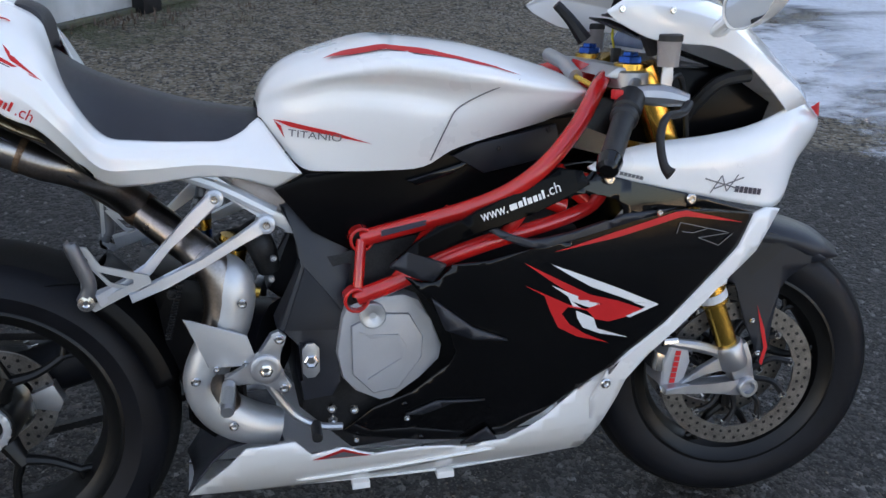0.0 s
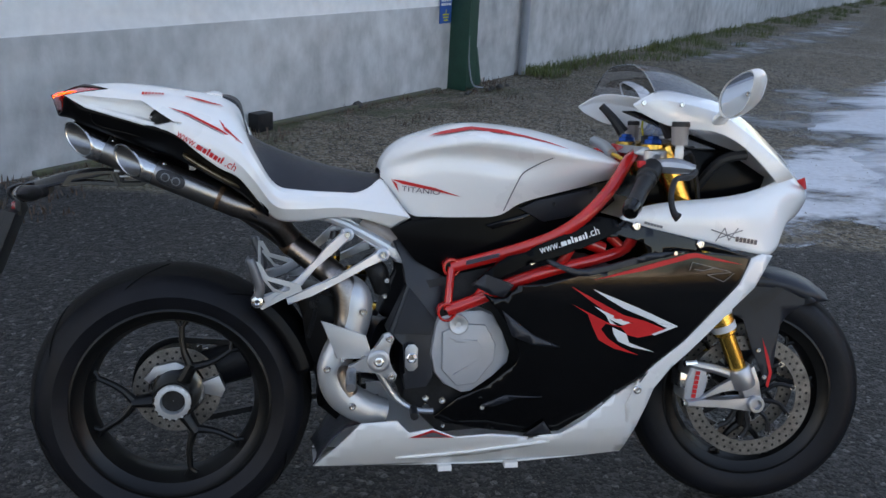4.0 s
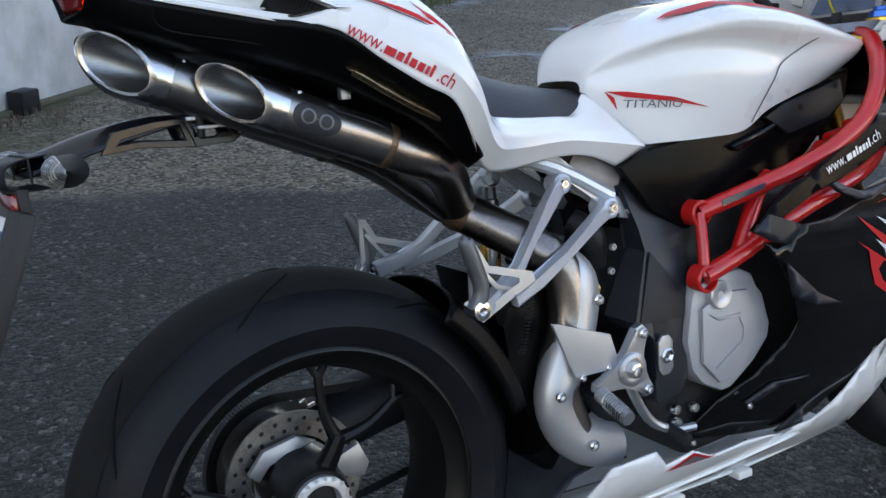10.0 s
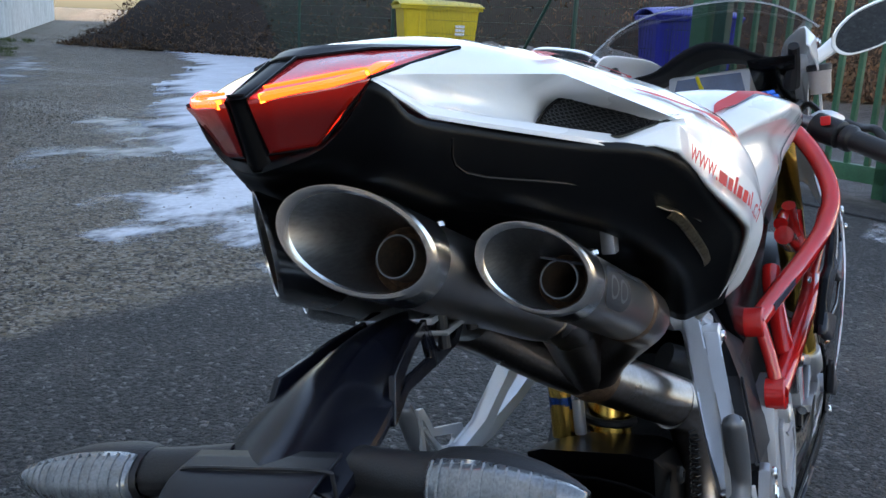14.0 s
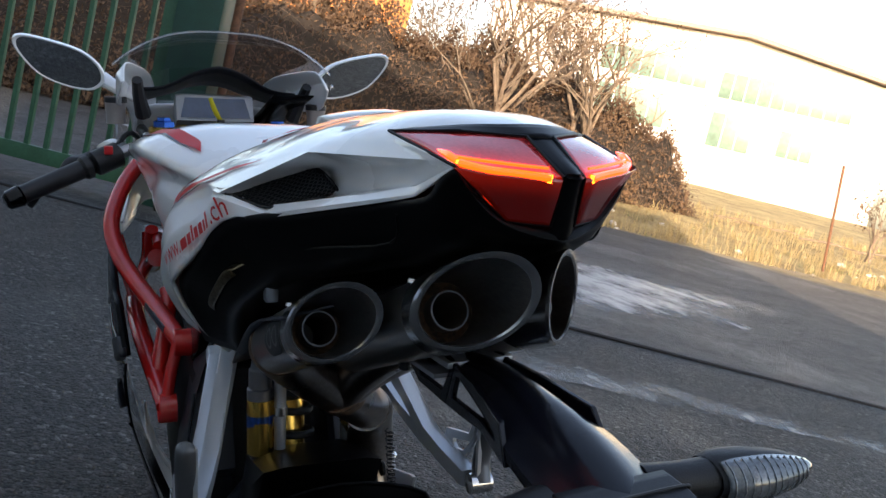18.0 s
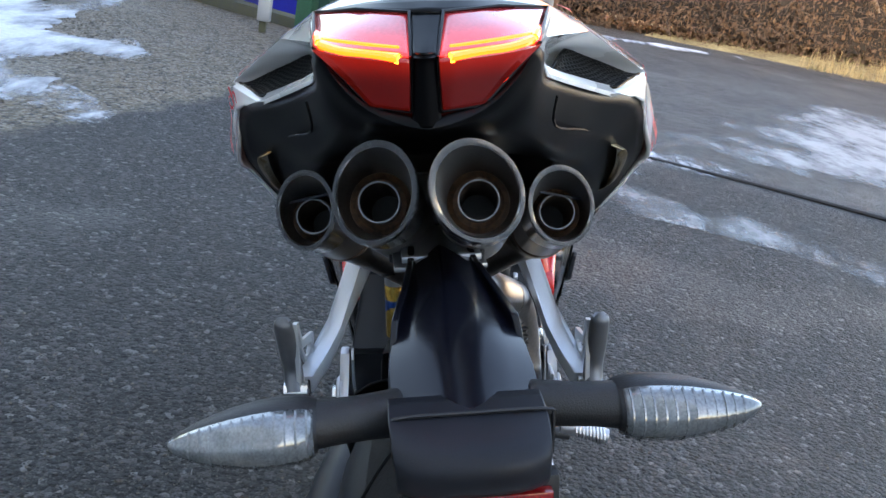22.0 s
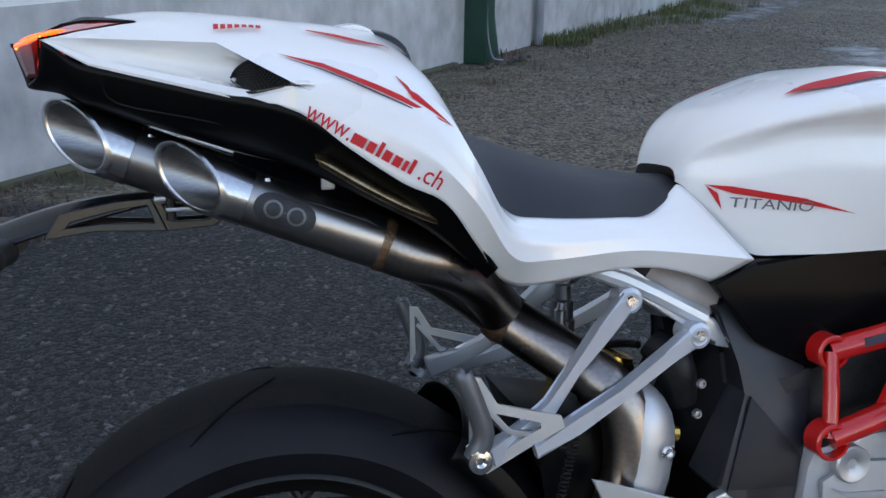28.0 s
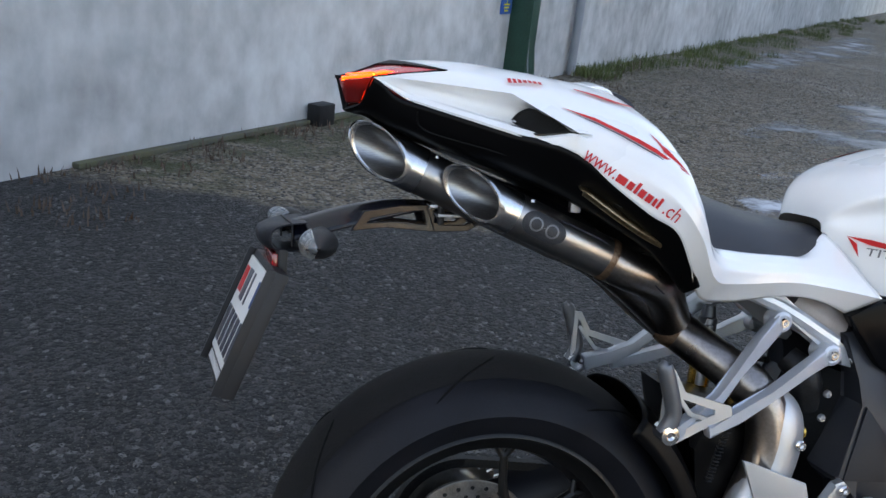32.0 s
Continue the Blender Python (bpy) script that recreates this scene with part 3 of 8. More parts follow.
# grass and weeds along the wall foot
def tufts(name, spots, n, h, mats_, label, spread=0.12, seed=1, kind="stuff", width=0.004):
    rnd = random.Random(seed)
    b = bmesh.new()
    for sx, sy, sz in spots:
        for _ in range(n):
            a, r = rnd.uniform(0, 6.28), spread * rnd.random() ** 0.6
            x, y = sx + r * math.cos(a), sy + r * math.sin(a)
            hh, ln = h * rnd.uniform(0.4, 1.1), rnd.uniform(0.1, 0.7)
            d = rnd.uniform(0, 6.28)
            w = width * rnd.uniform(0.7, 1.5)
            px_, py_ = -math.sin(d) * w, math.cos(d) * w
            v = [b.verts.new(p) for p in ((x - px_, y - py_, sz), (x + px_, y + py_, sz), (x + px_ * .6 + math.cos(d) * ln * hh * .4, y + py_ * .6 + math.sin(d) * ln * hh * .4, sz + hh * .65),
                                          (x - px_ * .6 + math.cos(d) * ln * hh * .4, y - py_ * .6 + math.sin(d) * ln * hh * .4, sz + hh * .65), (x + math.cos(d) * ln * hh, y + math.sin(d) * ln * hh, sz + hh))]
            b.faces.new(v[:4])
            b.faces.new((v[3], v[2], v[4]))
    return tagged(part(name, b, mats_), label, "grass", kind=kind)


GRASS = mat("green_grass", (0.06, 0.10, 0.025), 0.7, vary=0.4, scale=2, fine=30, color2=(0.14, 0.16, 0.05))
DRY = mat("dry_grass", (0.30, 0.22, 0.10), 0.8, vary=0.35, scale=1.5, fine=30, color2=(0.42, 0.33, 0.17))
rw = random.Random(5)
sp_ = []
for k in range(170):
    s = 5.9 + 22 * rw.random() ** 1.5
    p = WM @ Vector((s, -0.05 - rw.random() ** 2 * (0.9 if s > 8 else 0.35), 0))
    sp_.append((p.x, p.y, 0))
tufts("wall_grass", sp_, 34, 0.10, GRASS, "green grass along the wall foot", 0.15, 2)
sp_ = []
for k in range(90):
    s = -0.5 + 9 * rw.random()
    p = WM @ Vector((s, -0.03 - rw.random() ** 2 * 0.7, 0))
    sp_.append((p.x, p.y, 0))
tufts("wall_weeds", sp_, 16, 0.05, TWIG, "dry brown weeds at the wall foot", 0.13, 3)


# ---- snow and ice ----
def cover(name, color, rough, lo, hi, scale, spread, turn=0.0, bump=0.01):
    """A broken sheet: noise and the distance from the rim decide where it lies."""
    m = mat(name, color, rough, vary=0.15, scale=2.5, fine=25, bump=bump, bump_scale=16)
    nt = m.node_tree
    n, l = nt.nodes, nt.links
    tc, mp, q = n.new("ShaderNodeTexCoord"), n.new("ShaderNodeMapping"), n.new("ShaderNodeTexNoise")
    mp.inputs["Rotation"].default_value = (0, 0, radians(turn))
    mp.inputs["Scale"].default_value = (spread, 1, 1)
    q.inputs["Scale"].default_value, q.inputs["Detail"].default_value, q.inputs["Roughness"].default_value = scale, 9, 0.68
    l.new(tc.outputs["Object"], mp.inputs["Vector"])
    l.new(mp.outputs[0], q.inputs["Vector"])
    at_ = n.new("ShaderNodeAttribute")
    at_.attribute_name = "inward"
    add = n.new("ShaderNodeMath")
    add.operation = "MULTIPLY_ADD"
    l.new(at_.outputs["Fac"], add.inputs[0])
    add.inputs[1].default_value = 0.22
    l.new(q.outputs["Fac"], add.inputs[2])
    rg_ = n.new("ShaderNodeMapRange")
    rg_.inputs["From Min"].default_value, rg_.inputs["From Max"].default_value = lo, hi
    l.new(add.outputs[0], rg_.inputs["Value"])
    tr, mx = n.new("ShaderNodeBsdfTransparent"), n.new("ShaderNodeMixShader")
    l.new(rg_.outputs[0], mx.inputs[0])
    l.new(tr.outputs[0], mx.inputs[1])
    l.new(n["Principled BSDF"].outputs[0], mx.inputs[2])
    l.new(mx.outputs[0], n["Material Output"].inputs["Surface"])
    return m


SNOW = cover("old_snow", (0.58, 0.61, 0.66), 0.6, 0.47, 0.64, 1.1, 0.22, -47, 0.02)
SNOWB = cover("broken_snow", (0.60, 0.62, 0.66), 0.6, 0.55, 0.72, 2.2, 0.6, -47, 0.012)
ICE = cover("grey_ice", (0.30, 0.315, 0.335), 0.40, 0.48, 0.78, 2.6, 0.55, 60, 0.004)


def patch(name, outline, h, material, label, step=0.25, rag=0.12, seed=1, category="snow"):
    """A thin ragged patch lying on the ground."""
    rnd = random.Random(seed)
    P = [np.array(p, float) for p in outline]
    fine = []
    for a, b in zip(P, P[1:] + P[:1]):
        k = max(2, int(np.hypot(*(b - a)) / 0.10))
        for i in range(k):
            q = a + (b - a) * i / k
            q = q + rag * np.array([noise.noise((q[0] * 2.2, q[1] * 2.2, seed)), noise.noise((q[0] * 2.2, q[1] * 2.2, seed + 9))]) + 0.35 * rag * np.array([noise.noise((q[0] * 9, q[1] * 9, seed)), noise.noise((q[0] * 9, q[1] * 9, seed + 9))])
            fine.append(q)
    b = bmesh.new()
    rim = [b.verts.new((q[0], q[1], -0.004)) for q in fine]
    b.faces.new(rim)
    b.normal_update()
    bmesh.ops.triangulate(b, faces=b.faces[:], ngon_method="EAR_CLIP")
    xs, ys = [q[0] for q in fine], [q[1] for q in fine]
    for lo, hi, nrm in ((min(xs), max(xs), (1, 0, 0)), (min(ys), max(ys), (0, 1, 0))):
        k = math.floor(lo / step) + 1
        while k * step < hi:
            bmesh.ops.bisect_plane(b, geom=b.verts[:] + b.edges[:] + b.faces[:], plane_co=Vector(nrm) * k * step, plane_no=nrm)
            k += 1
    bmesh.ops.remove_doubles(b, verts=b.verts, dist=0.002)
    F = np.array(fine)
    edge = {v for e in b.edges if e.is_boundary for v in e.verts}
    inw = b.verts.layers.float.new("inward")
    for v in b.verts:
        if v in edge:
            v.co.z = -0.012
        else:
            d = float(np.min(np.hypot(F[:, 0] - v.co.x, F[:, 1] - v.co.y)))
            v[inw] = min(1.0, d / 0.6)
            v.co.z = h * min(1, d / 0.25) * (0.8 + 0.5 * noise.noise((v.co.x * 1.5, v.co.y * 1.5, 3))) + 0.004
    return tagged(part(name, b, material, angle=80), label, category, kind="structure")


patch("snow_field", [(3.5, 2.15), (4.6, 2.6), (5.3, 2.0), (5.7, 2.35), (5.6, 2.9), (6.5, 3.1), (7.7, 3.0), (8.9, 4.4), (9.9, 5.9), (12.3, 8.1), (16, 11.5), (20, 16), (18, 18), (13.5, 12.5), (9.4, 9.6), (6.8, 7.2), (5.2, 6.0), (4.6, 4.5), (4.3, 3.6), (3.9, 2.9)], 0.03, SNOW, "trodden old snow on the gravel", seed=2, rag=0.35)
patch("snow_patch", [(3.0, 2.0), (3.35, 1.95), (3.7, 2.1), (3.95, 2.5), (4.1, 2.8), (3.45, 2.55), (3.1, 2.3)], 0.005, SNOWB, "thin patch of old snow", seed=4, rag=0.15)
patch("snow_patch", [(2.6, 3.2), (3.2, 3.1), (3.4, 3.5), (2.9, 3.7)], 0.005, SNOWB, "thin patch of old snow", seed=5, rag=0.15)
patch("snow_verge", [(10.6, 3.4), (11.3, 3.2), (14.4, 7.4), (18, 12), (17.3, 12.6), (13.6, 7.9)], 0.05, SNOW, "strip of snow behind the fence", seed=6, rag=0.2)
patch("ice_strip", [(3.95, -0.4), (4.0, -1.2), (3.45, -1.75), (3.15, -2.3), (2.7, -3.2), (2.35, -3.9), (2.2, -3.8), (2.55, -2.8), (2.8, -2.0), (3.15, -1.5), (3.5, -0.6)], 0.006, ICE, "pale strip of ice on the asphalt", seed=7, rag=0.10, category="ice")
patch("ice_sheet", [(5.4, -1.2), (6.8, -2.4), (9.1, -3.5), (10.4, -5.0), (7.9, -5.2), (7.1, -6.5), (5.4, -5.4), (4.95, -3.9), (5.2, -2.6)], 0.006, ICE, "thin grey ice sheet on the lane", seed=8, rag=0.35, category="ice")
patch("ice_puddle", [(4.55, 3.7), (5.1, 4.4), (5.5, 5.7), (6.3, 6.8), (5.6, 7.0), (4.7, 5.8), (3.7, 5.4), (3.3, 5.0), (4.3, 4.7)], 0.006, ICE, "frozen puddle on the gravel", seed=9, rag=0.35, category="ice")
patch("ice_puddle", [(5.2, 8.4), (6.4, 9.2), (10.8, 13.3), (12.6, 16.0), (11.6, 15.6), (8.3, 12.0), (5.6, 9.6)], 0.006, ICE, "long frozen puddle by the wall", seed=10, rag=0.3, category="ice")
patch("snow_verge", [(14.0, -0.5), (14.3, -2.5), (15.4, -5.0), (16, -5.3), (15.0, -2.4), (14.6, -0.5)], 0.03, SNOW, "thin strip of snow at the lane's edge", seed=11, rag=0.2)
patch("snow_patch", [(2.2, 2.2), (3.2, 1.8), (4.6, 2.2), (5.2, 3.4), (4.4, 4.4), (3.0, 4.0), (2.2, 3.2)], 0.005, SNOWB, "broken patches of old snow on the gravel", seed=14, rag=0.3)
patch("snow_patch", [(4.2, -0.2), (5.2, 0.1), (5.6, -1.2), (4.9, -1.9), (4.2, -1.0)], 0.005, SNOWB, "broken patches of old snow on the asphalt", seed=15, rag=0.25)
tagged(part("gate_rail", tube([(6.0, 0.9, 0.004), (4.96, -0.9, 0.006), (4.40, -2.2, 0.006), (3.43, -4.0, 0.006), (1.6, -7.5, 0.006)], 0.014, n=8), DARK), "dark iron gate rail set in the ground", "rail")


# ---- fence, gate, bins ----
F2, F1 = Vector((9.65, 3.34, 0)), Vector((13.1, 7.76, 0))
fd = (F1 - F2).normalized()
fence = tagged(new("fence"), "green wire mesh fence on steel posts", "fence")
fn = Vector((-fd.y, fd.x, 0))
FSTART = F2 - fd * 2.7
for k in range(-0, 7):
    p = F2 + fd * (F1 - F2).length * 0.5 * k * 1.0
    part("fence_post", tube([tuple(p), tuple(p + Vector((0, 0, 2.2)))], 0.03, n=10, smooth=1), GREEN, fence) if k % 2 == 0 else None
part("fence_brace", tube([tuple(F2 + Vector((0.02, 0.02, 2.0))), tuple(F2 + fd * 1.6 + Vector((0, 0, 0.25)))], 0.022, n=8, smooth=1), GREEN, fence)
wb_ = bmesh.new()
L_ = 19.0
for k in range(int(L_ / 0.05)):
    p = FSTART + fd * 0.05 * k
    tube([tuple(p + Vector((0, 0, 0.25))), tuple(p + Vector((0, 0, 2.1)))], 0.0022, n=3, smooth=1, cap=False, bm=wb_)
for z in np.arange(0.3, 2.11, 0.2):
    tube([tuple(FSTART + Vector((0, 0, z))), tuple(FSTART + fd * L_ + Vector((0, 0, z)))], 0.0028, n=3, smooth=1, cap=False, bm=wb_)
tagged(part("wire_mesh", wb_, GREEN, fence), kind="stuff")
kb = part("kerb", box((-2.9, -0.12, -0.1), (L_ - 2, 0.12, 0.10), 0.02), CONC)
kb.matrix_world = Matrix.Translation(F2) @ Matrix.Rotation(math.atan2(fd.y, fd.x), 4, "Z")
tagged(kb, "low mossy concrete kerb under the fence", "kerb", kind="structure")

YBIN = mat("yellow_bin_plastic", (0.62, 0.46, 0.01), 0.45, vary=0.1, scale=4, fine=50)
BBIN = mat("blue_bin_plastic", (0.012, 0.02, 0.36), 0.4, vary=0.12, scale=4, fine=50)


def bin_(name, c, turn, w, d, h, material, label):
    """A wheeled waste bin with a rimmed lid, handle and wheels."""
    th = tagged(new(name), label, "bin")
    th.matrix_world = Matrix.Translation(c) @ Matrix.Rotation(radians(turn), 4, "Z")
    b = bmesh.new()
    rows = []
    for z, k in ((0.06, 0.80), (0.10, 0.82), (h * 0.5, 0.90), (h * 0.86, 0.97), (h * 0.90, 0.98)):
        rows.append([(x * w / 2 * k, y * d / 2 * k, z) for x, y in ((-1, -.92), (-.92, -1), (.92, -1), (1, -.92), (1, .92), (.92, 1), (-.92, 1), (-1, .92))])
    vs = [[b.verts.new(p) for p in r] for r in rows]
    for r, s in zip(vs, vs[1:]):
        for k in range(8):
            b.faces.new((r[k], r[(k + 1) % 8], s[(k + 1) % 8], s[k]))
    b.faces.new(vs[0][::-1])
    b.faces.new(vs[-1])
    part("body", b, material, th)
    part("rim", box((-w * .53, -d * .53, h * .885), (w * .53, d * .53, h * .925), 0.012), material, th)
    lid = part("lid", surf([[(x * w * .54, y * d * .56, h * (.93 + .07 * (1 - y * y) * (1 - .3 * x * x))) for y in (-1, -.5, 0, .5, 1)] for x in (-1, -.5, 0, .5, 1)], 3, 3), material, th, mods=(("SOLIDIFY", 0.02),))
    for q in (-1, 1):
        part("rib", box((q * w * .28 - .015, -d * .5, .12), (q * w * .28 + .015, -d * .40, h * .86), 0.005), material, th)
        part("wheel", lathe([(-.03, .02), (-.03, .09), (.03, .09), (.03, .02)], centre=(0, q * d * .3, .09), n=20, axis="y"), RUBBER, th)
    part("handle", tube([(-w * .3, d * .55, h * .9), (-w * .3, d * .62, h * .93), (w * .3, d * .62, h * .93), (w * .3, d * .55, h * .9)], 0.015, n=8, smooth=1), material, th)
    for k in range(3):
        part("label_bar", box((w * .18, -d * .505, h * .70 - .06 * k), (w * .30, -d * .49, h * .73 - .06 * k), 0), DECAL_WHITE, th)
    return th


bin_("blue_bin", (9.15, 1.95, 0), -62, 0.84, 0.86, 1.34, BBIN, "blue plastic wheeled waste bin")
bin_("yellow_bin", (12.75, 6.75, 0), -52, 1.25, 0.95, 1.42, YBIN, "yellow plastic wheeled waste container")

GL, GR = Vector((7.10, 1.35, 0)), Vector((6.15, -0.30, 0))
gd = (GR - GL).normalized()
gate = tagged(new("gate"), "green steel gate with upright bars between two posts", "gate")
GM = Matrix.Translation(GL) @ Matrix.Rotation(math.atan2(gd.y, gd.x), 4, "Z")
gate.matrix_world = GM
GLEN = (GR - GL).length
GREEN2 = mat("mid_green_paint", (0.03, 0.11, 0.06), 0.5, vary=0.25, scale=6, fine=90)
part("gate_post", box((-0.10, -0.07, 0), (0.06, 0.10, 2.6), 0.006), GREEN2, gate)
part("gate_post", box((0.10, -0.03, 0), (0.22, 0.05, 2.6), 0.006), GREEN, gate)
part("gate_post", box((GLEN - 0.12, -0.10, 0), (GLEN + 0.22, 0.12, 2.8), 0.008), GREEN, gate)
part("gate_stile", box((GLEN - 0.24, -0.03, 0), (GLEN - 0.14, 0.03, 2.4), 0.005), GREEN2, gate)
part("gate_rail", box((0.06, -0.03, 0.10), (GLEN - 0.14, 0.03, 0.22), 0.005), GREEN2, gate)
part("gate_rail", box((0.06, -0.03, 2.2), (GLEN - 0.14, 0.03, 2.3), 0.005), GREEN2, gate)
for k in range(9):
    x = 0.33 + (GLEN - 0.65) * k / 8
    part("gate_bar", box((x - 0.018, -0.018, 0.2), (x + 0.018, 0.018, 2.22), 0.003), GREEN2, gate)
part("gate_pole", tube([(GLEN + 0.30, 0, 0), (GLEN + 0.30, 0, 3.0)], 0.03, n=12, smooth=1), RUST, gate)
tagged(part("meter_box", box((7.46, 1.76, 0.10), (7.57, 1.87, 0.36), 0.01), SHIELD), "small pale box on a stub post", "box")
tagged(part("box_post", box((7.49, 1.79, 0.0), (7.55, 1.85, 0.12), 0.004), CONC), "short concrete stub under the box", "post")

# junk heap behind the fence
rj = random.Random(8)
WOOD = mat("weathered_wood", (0.10, 0.085, 0.07), 0.85, vary=0.4, scale=8, fine=60)
for k in range(16):
    c = Vector((10.9 + rj.uniform(-.7, .7), 5.0 + rj.uniform(-1.0, 1.0), 0.10 + 0.045 * k))
    b = box((-rj.uniform(.4, .9), -rj.uniform(.05, .12), -.02), (rj.uniform(.4, .9), rj.uniform(.05, .12), .02), 0.004)
    b.transform(Matrix.Translation(c) @ Euler((rj.uniform(-.15, .15), rj.uniform(-.25, .25), rj.uniform(0.3, 1.6))).to_matrix().to_4x4())
    tagged(part("board", b, WOOD), "weathered board in a junk heap behind the fence", "board", "junk heap boards")
for k in range(5):
    rock("stone", (10.5 + rj.uniform(-.6, .6), 4.3 + rj.uniform(-.6, .6), 0), rj.uniform(.12, .22), CONC, "grey rubble lump behind the fence", k + 20)


# ---- the motorcycle, in its own upright frame: x ahead, y to its left, z up; then leant on its stand ----
LEAN = 11.5
bike = tagged(new("motorcycle"), "white and black sport motorcycle with red tube frame, leant on asphalt", "motorcycle")
bike.matrix_world = pose(0, 0, 0.002, -LEAN, 0, 0)


def bolts(spots, r=0.007, h=0.005, material=None, parent=None, side=-1, name="bolt"):
    bm = bolt_mesh(r, h)
    first = None
    for x, y, z in spots:
        if first is None:
            first = part(name, bm, material or CHROME, parent or bike)
            o = first
        else:
            o = new(name, first.data)
            o.parent = parent or bike
        o.matrix_basis = pose(x, y, z, 0, 0, 0 if side < 0 else 180)


# -- rear wheel --
RZ = 0.322
def tyre_profile(R, w, rim, crown, n=18):
    """Outside of a tyre, bead to bead."""
    out = [(-w * 0.40, rim - 0.004), (-w * 0.43, rim + 0.004)]
    for k in range(n + 1):
        t = -1 + 2 * k / n
        a = t * w / 2
        out.append((a, R - crown * abs(t) ** 2.3 - 0.012 * max(0, abs(t) - 0.9) * 10))
    out += [(w * 0.43, rim + 0.004), (w * 0.40, rim - 0.004)]
    return out


def add_wheel(name, x, z, R, w, rim, crown, spokes, split, turn, label):
    hub_r = 0.05
    rimbm = lathe([(-w * 0.41, rim + 0.004), (-w * 0.42, rim - 0.006), (-w * 0.36, rim - 0.012), (-w * 0.30, rim - 0.030),
                   (-w * 0.10, rim - 0.042), (w * 0.10, rim - 0.042), (w * 0.30, rim - 0.030), (w * 0.36, rim - 0.012),
                   (w * 0.42, rim - 0.006), (w * 0.41, rim + 0.004)], n=96)
    wheel = part(name, rimbm, WHEEL, bike, label, mods=(("SOLIDIFY", 0.006),))
    wheel.location = (x, 0, z)
    prof = tyre_profile(R, w, rim, crown)
    tyre = part("tyre", lathe(prof, n=128), TYRE, wheel, "black slick road tyre")
    tb = lathe([(a, r + 0.0012) for a, r in prof if abs(a) < w * 0.36], n=128)
    part("tread", tb, TREAD, tyre, "dusty worn tread band")
    # three hub lobes, each parting into two arms that fork again at the rim
    for k in range(3):
        t = turn + 2 * math.pi * k / 3
        yo = -w * 0.16
        def pt(r, a, y, off=0.0):
            return (r * math.cos(a) - off * math.sin(a), y, r * math.sin(a) + off * math.cos(a))
        lobe = part("hub_lobe", tube([pt(hub_r * 0.6, t, yo * 0.7), pt(rim * 0.30, t, yo), pt(rim * 0.42, t, yo * 1.1)], [0.024, 0.017, 0.015], n=10, flat=0.8), WHEEL, wheel)
        for o in (-1, 1):
            a = t + o * radians(21)
            sb = bmesh.new()
            tube([pt(rim * 0.38, t, yo * 1.1), pt(rim * 0.55, t + o * radians(17), yo * 1.15), pt(rim * 0.78, a, yo * 1.1)], [0.012, 0.0085, 0.0075], n=8, bm=sb, flat=0.8)
            for f_ in (-1, 1):
                tube([pt(rim * 0.77, a, yo * 1.1), pt(rim - 0.026, a, yo * 0.9, f_ * 0.020)], [0.0062, 0.0068], n=8, bm=sb, flat=0.8, smooth=1)
            tube([pt(rim - 0.030, a, yo * 0.9, -0.020), pt(rim - 0.030, a, yo * 0.9, 0.020)], 0.005, n=6, bm=sb, smooth=1)
            part("spoke", sb, WHEEL, lobe)
    return wheel


def grooves(wheel, R, w, crown, n, r):
    """Shallow cuts curving over each shoulder of the tread."""
    first = None
    for side in (-1, 1):
        pts = []
        for k in range(9):
            q = k / 8
            u = 0.18 + 0.66 * q
            rad = R - crown * u ** 2.3 + 0.0014
            a = 0.34 * q ** 1.4
            pts.append((rad * math.cos(a), side * u * w / 2, rad * math.sin(a)))
        first = part("tread_groove", tube(pts, [0.0006] + [r] * 7 + [0.0006], n=6, smooth=2), MESHGRID, wheel)
        for i in range(1, n):
            o = new("tread_groove", first.data)
            o.parent = wheel
            o.matrix_basis = Matrix.Rotation(2 * math.pi * i / n, 4, "Y")


rear_wheel = add_wheel("rear_wheel", 0, RZ, RZ, 0.195, 0.228, 0.052, 6, 0.72, radians(62), "satin black forked spoke rear wheel")
grooves(rear_wheel, RZ, 0.195, 0.052, 8, 0.0020)
part("hub", lathe([(-0.052, 0.036), (-0.052, 0.046), (-0.03, 0.052), (0.06, 0.06), (0.11, 0.055), (0.11, 0.01)], n=40), WHEEL, rear_wheel)
part("hub_nut", lathe([(-0.046, 0.041), (-0.060, 0.041), (-0.062, 0.038), (-0.062, 0.029), (-0.056, 0.027), (-0.03, 0.026), (-0.03, 0.001)], n=36), SHIELD, rear_wheel, "large toothed steel hub nut")
part("nut_inside", lathe([(-0.045, 0.0265), (-0.0455, 0.001)], n=24), DARK, rear_wheel)
nt_bm = bmesh.new()
for k in range(18):
    t = 2 * math.pi * k / 18
    lathe([(-0.058, 0.0001), (-0.0635, 0.0035), (-0.0635, 0.0001)], centre=(0.0395 * math.cos(t), 0, 0.0395 * math.sin(t)), n=6, bm=nt_bm)
part("nut_teeth", nt_bm, SHIELD, rear_wheel)


def disc(name, R, r, y, parent, holes, label, centre=(0, 0, 0), rings=2):
    cx, cy, cz = centre
    bm = lathe([(y - 0.0025, r), (y - 0.0025, R), (y + 0.0025, R), (y + 0.0025, r)], centre=centre, n=72, closed=True)
    d = part(name, bm, DISC, parent, label)
    hb = bmesh.new()
    for q in range(rings):
        for k in range(holes):
            t = 2 * math.pi * (k + 0.5 * q) / holes
            rr = r + (R - r) * (0.3 + 0.4 * q)
            lathe([(y - 0.0032, 0.0036), (y - 0.0032, 0.0001)], centre=(cx + rr * math.cos(t), cy, cz + rr * math.sin(t)), n=8, bm=hb)
    tagged(part("drill_holes", hb, DARK, d), kind="stuff")
    return d


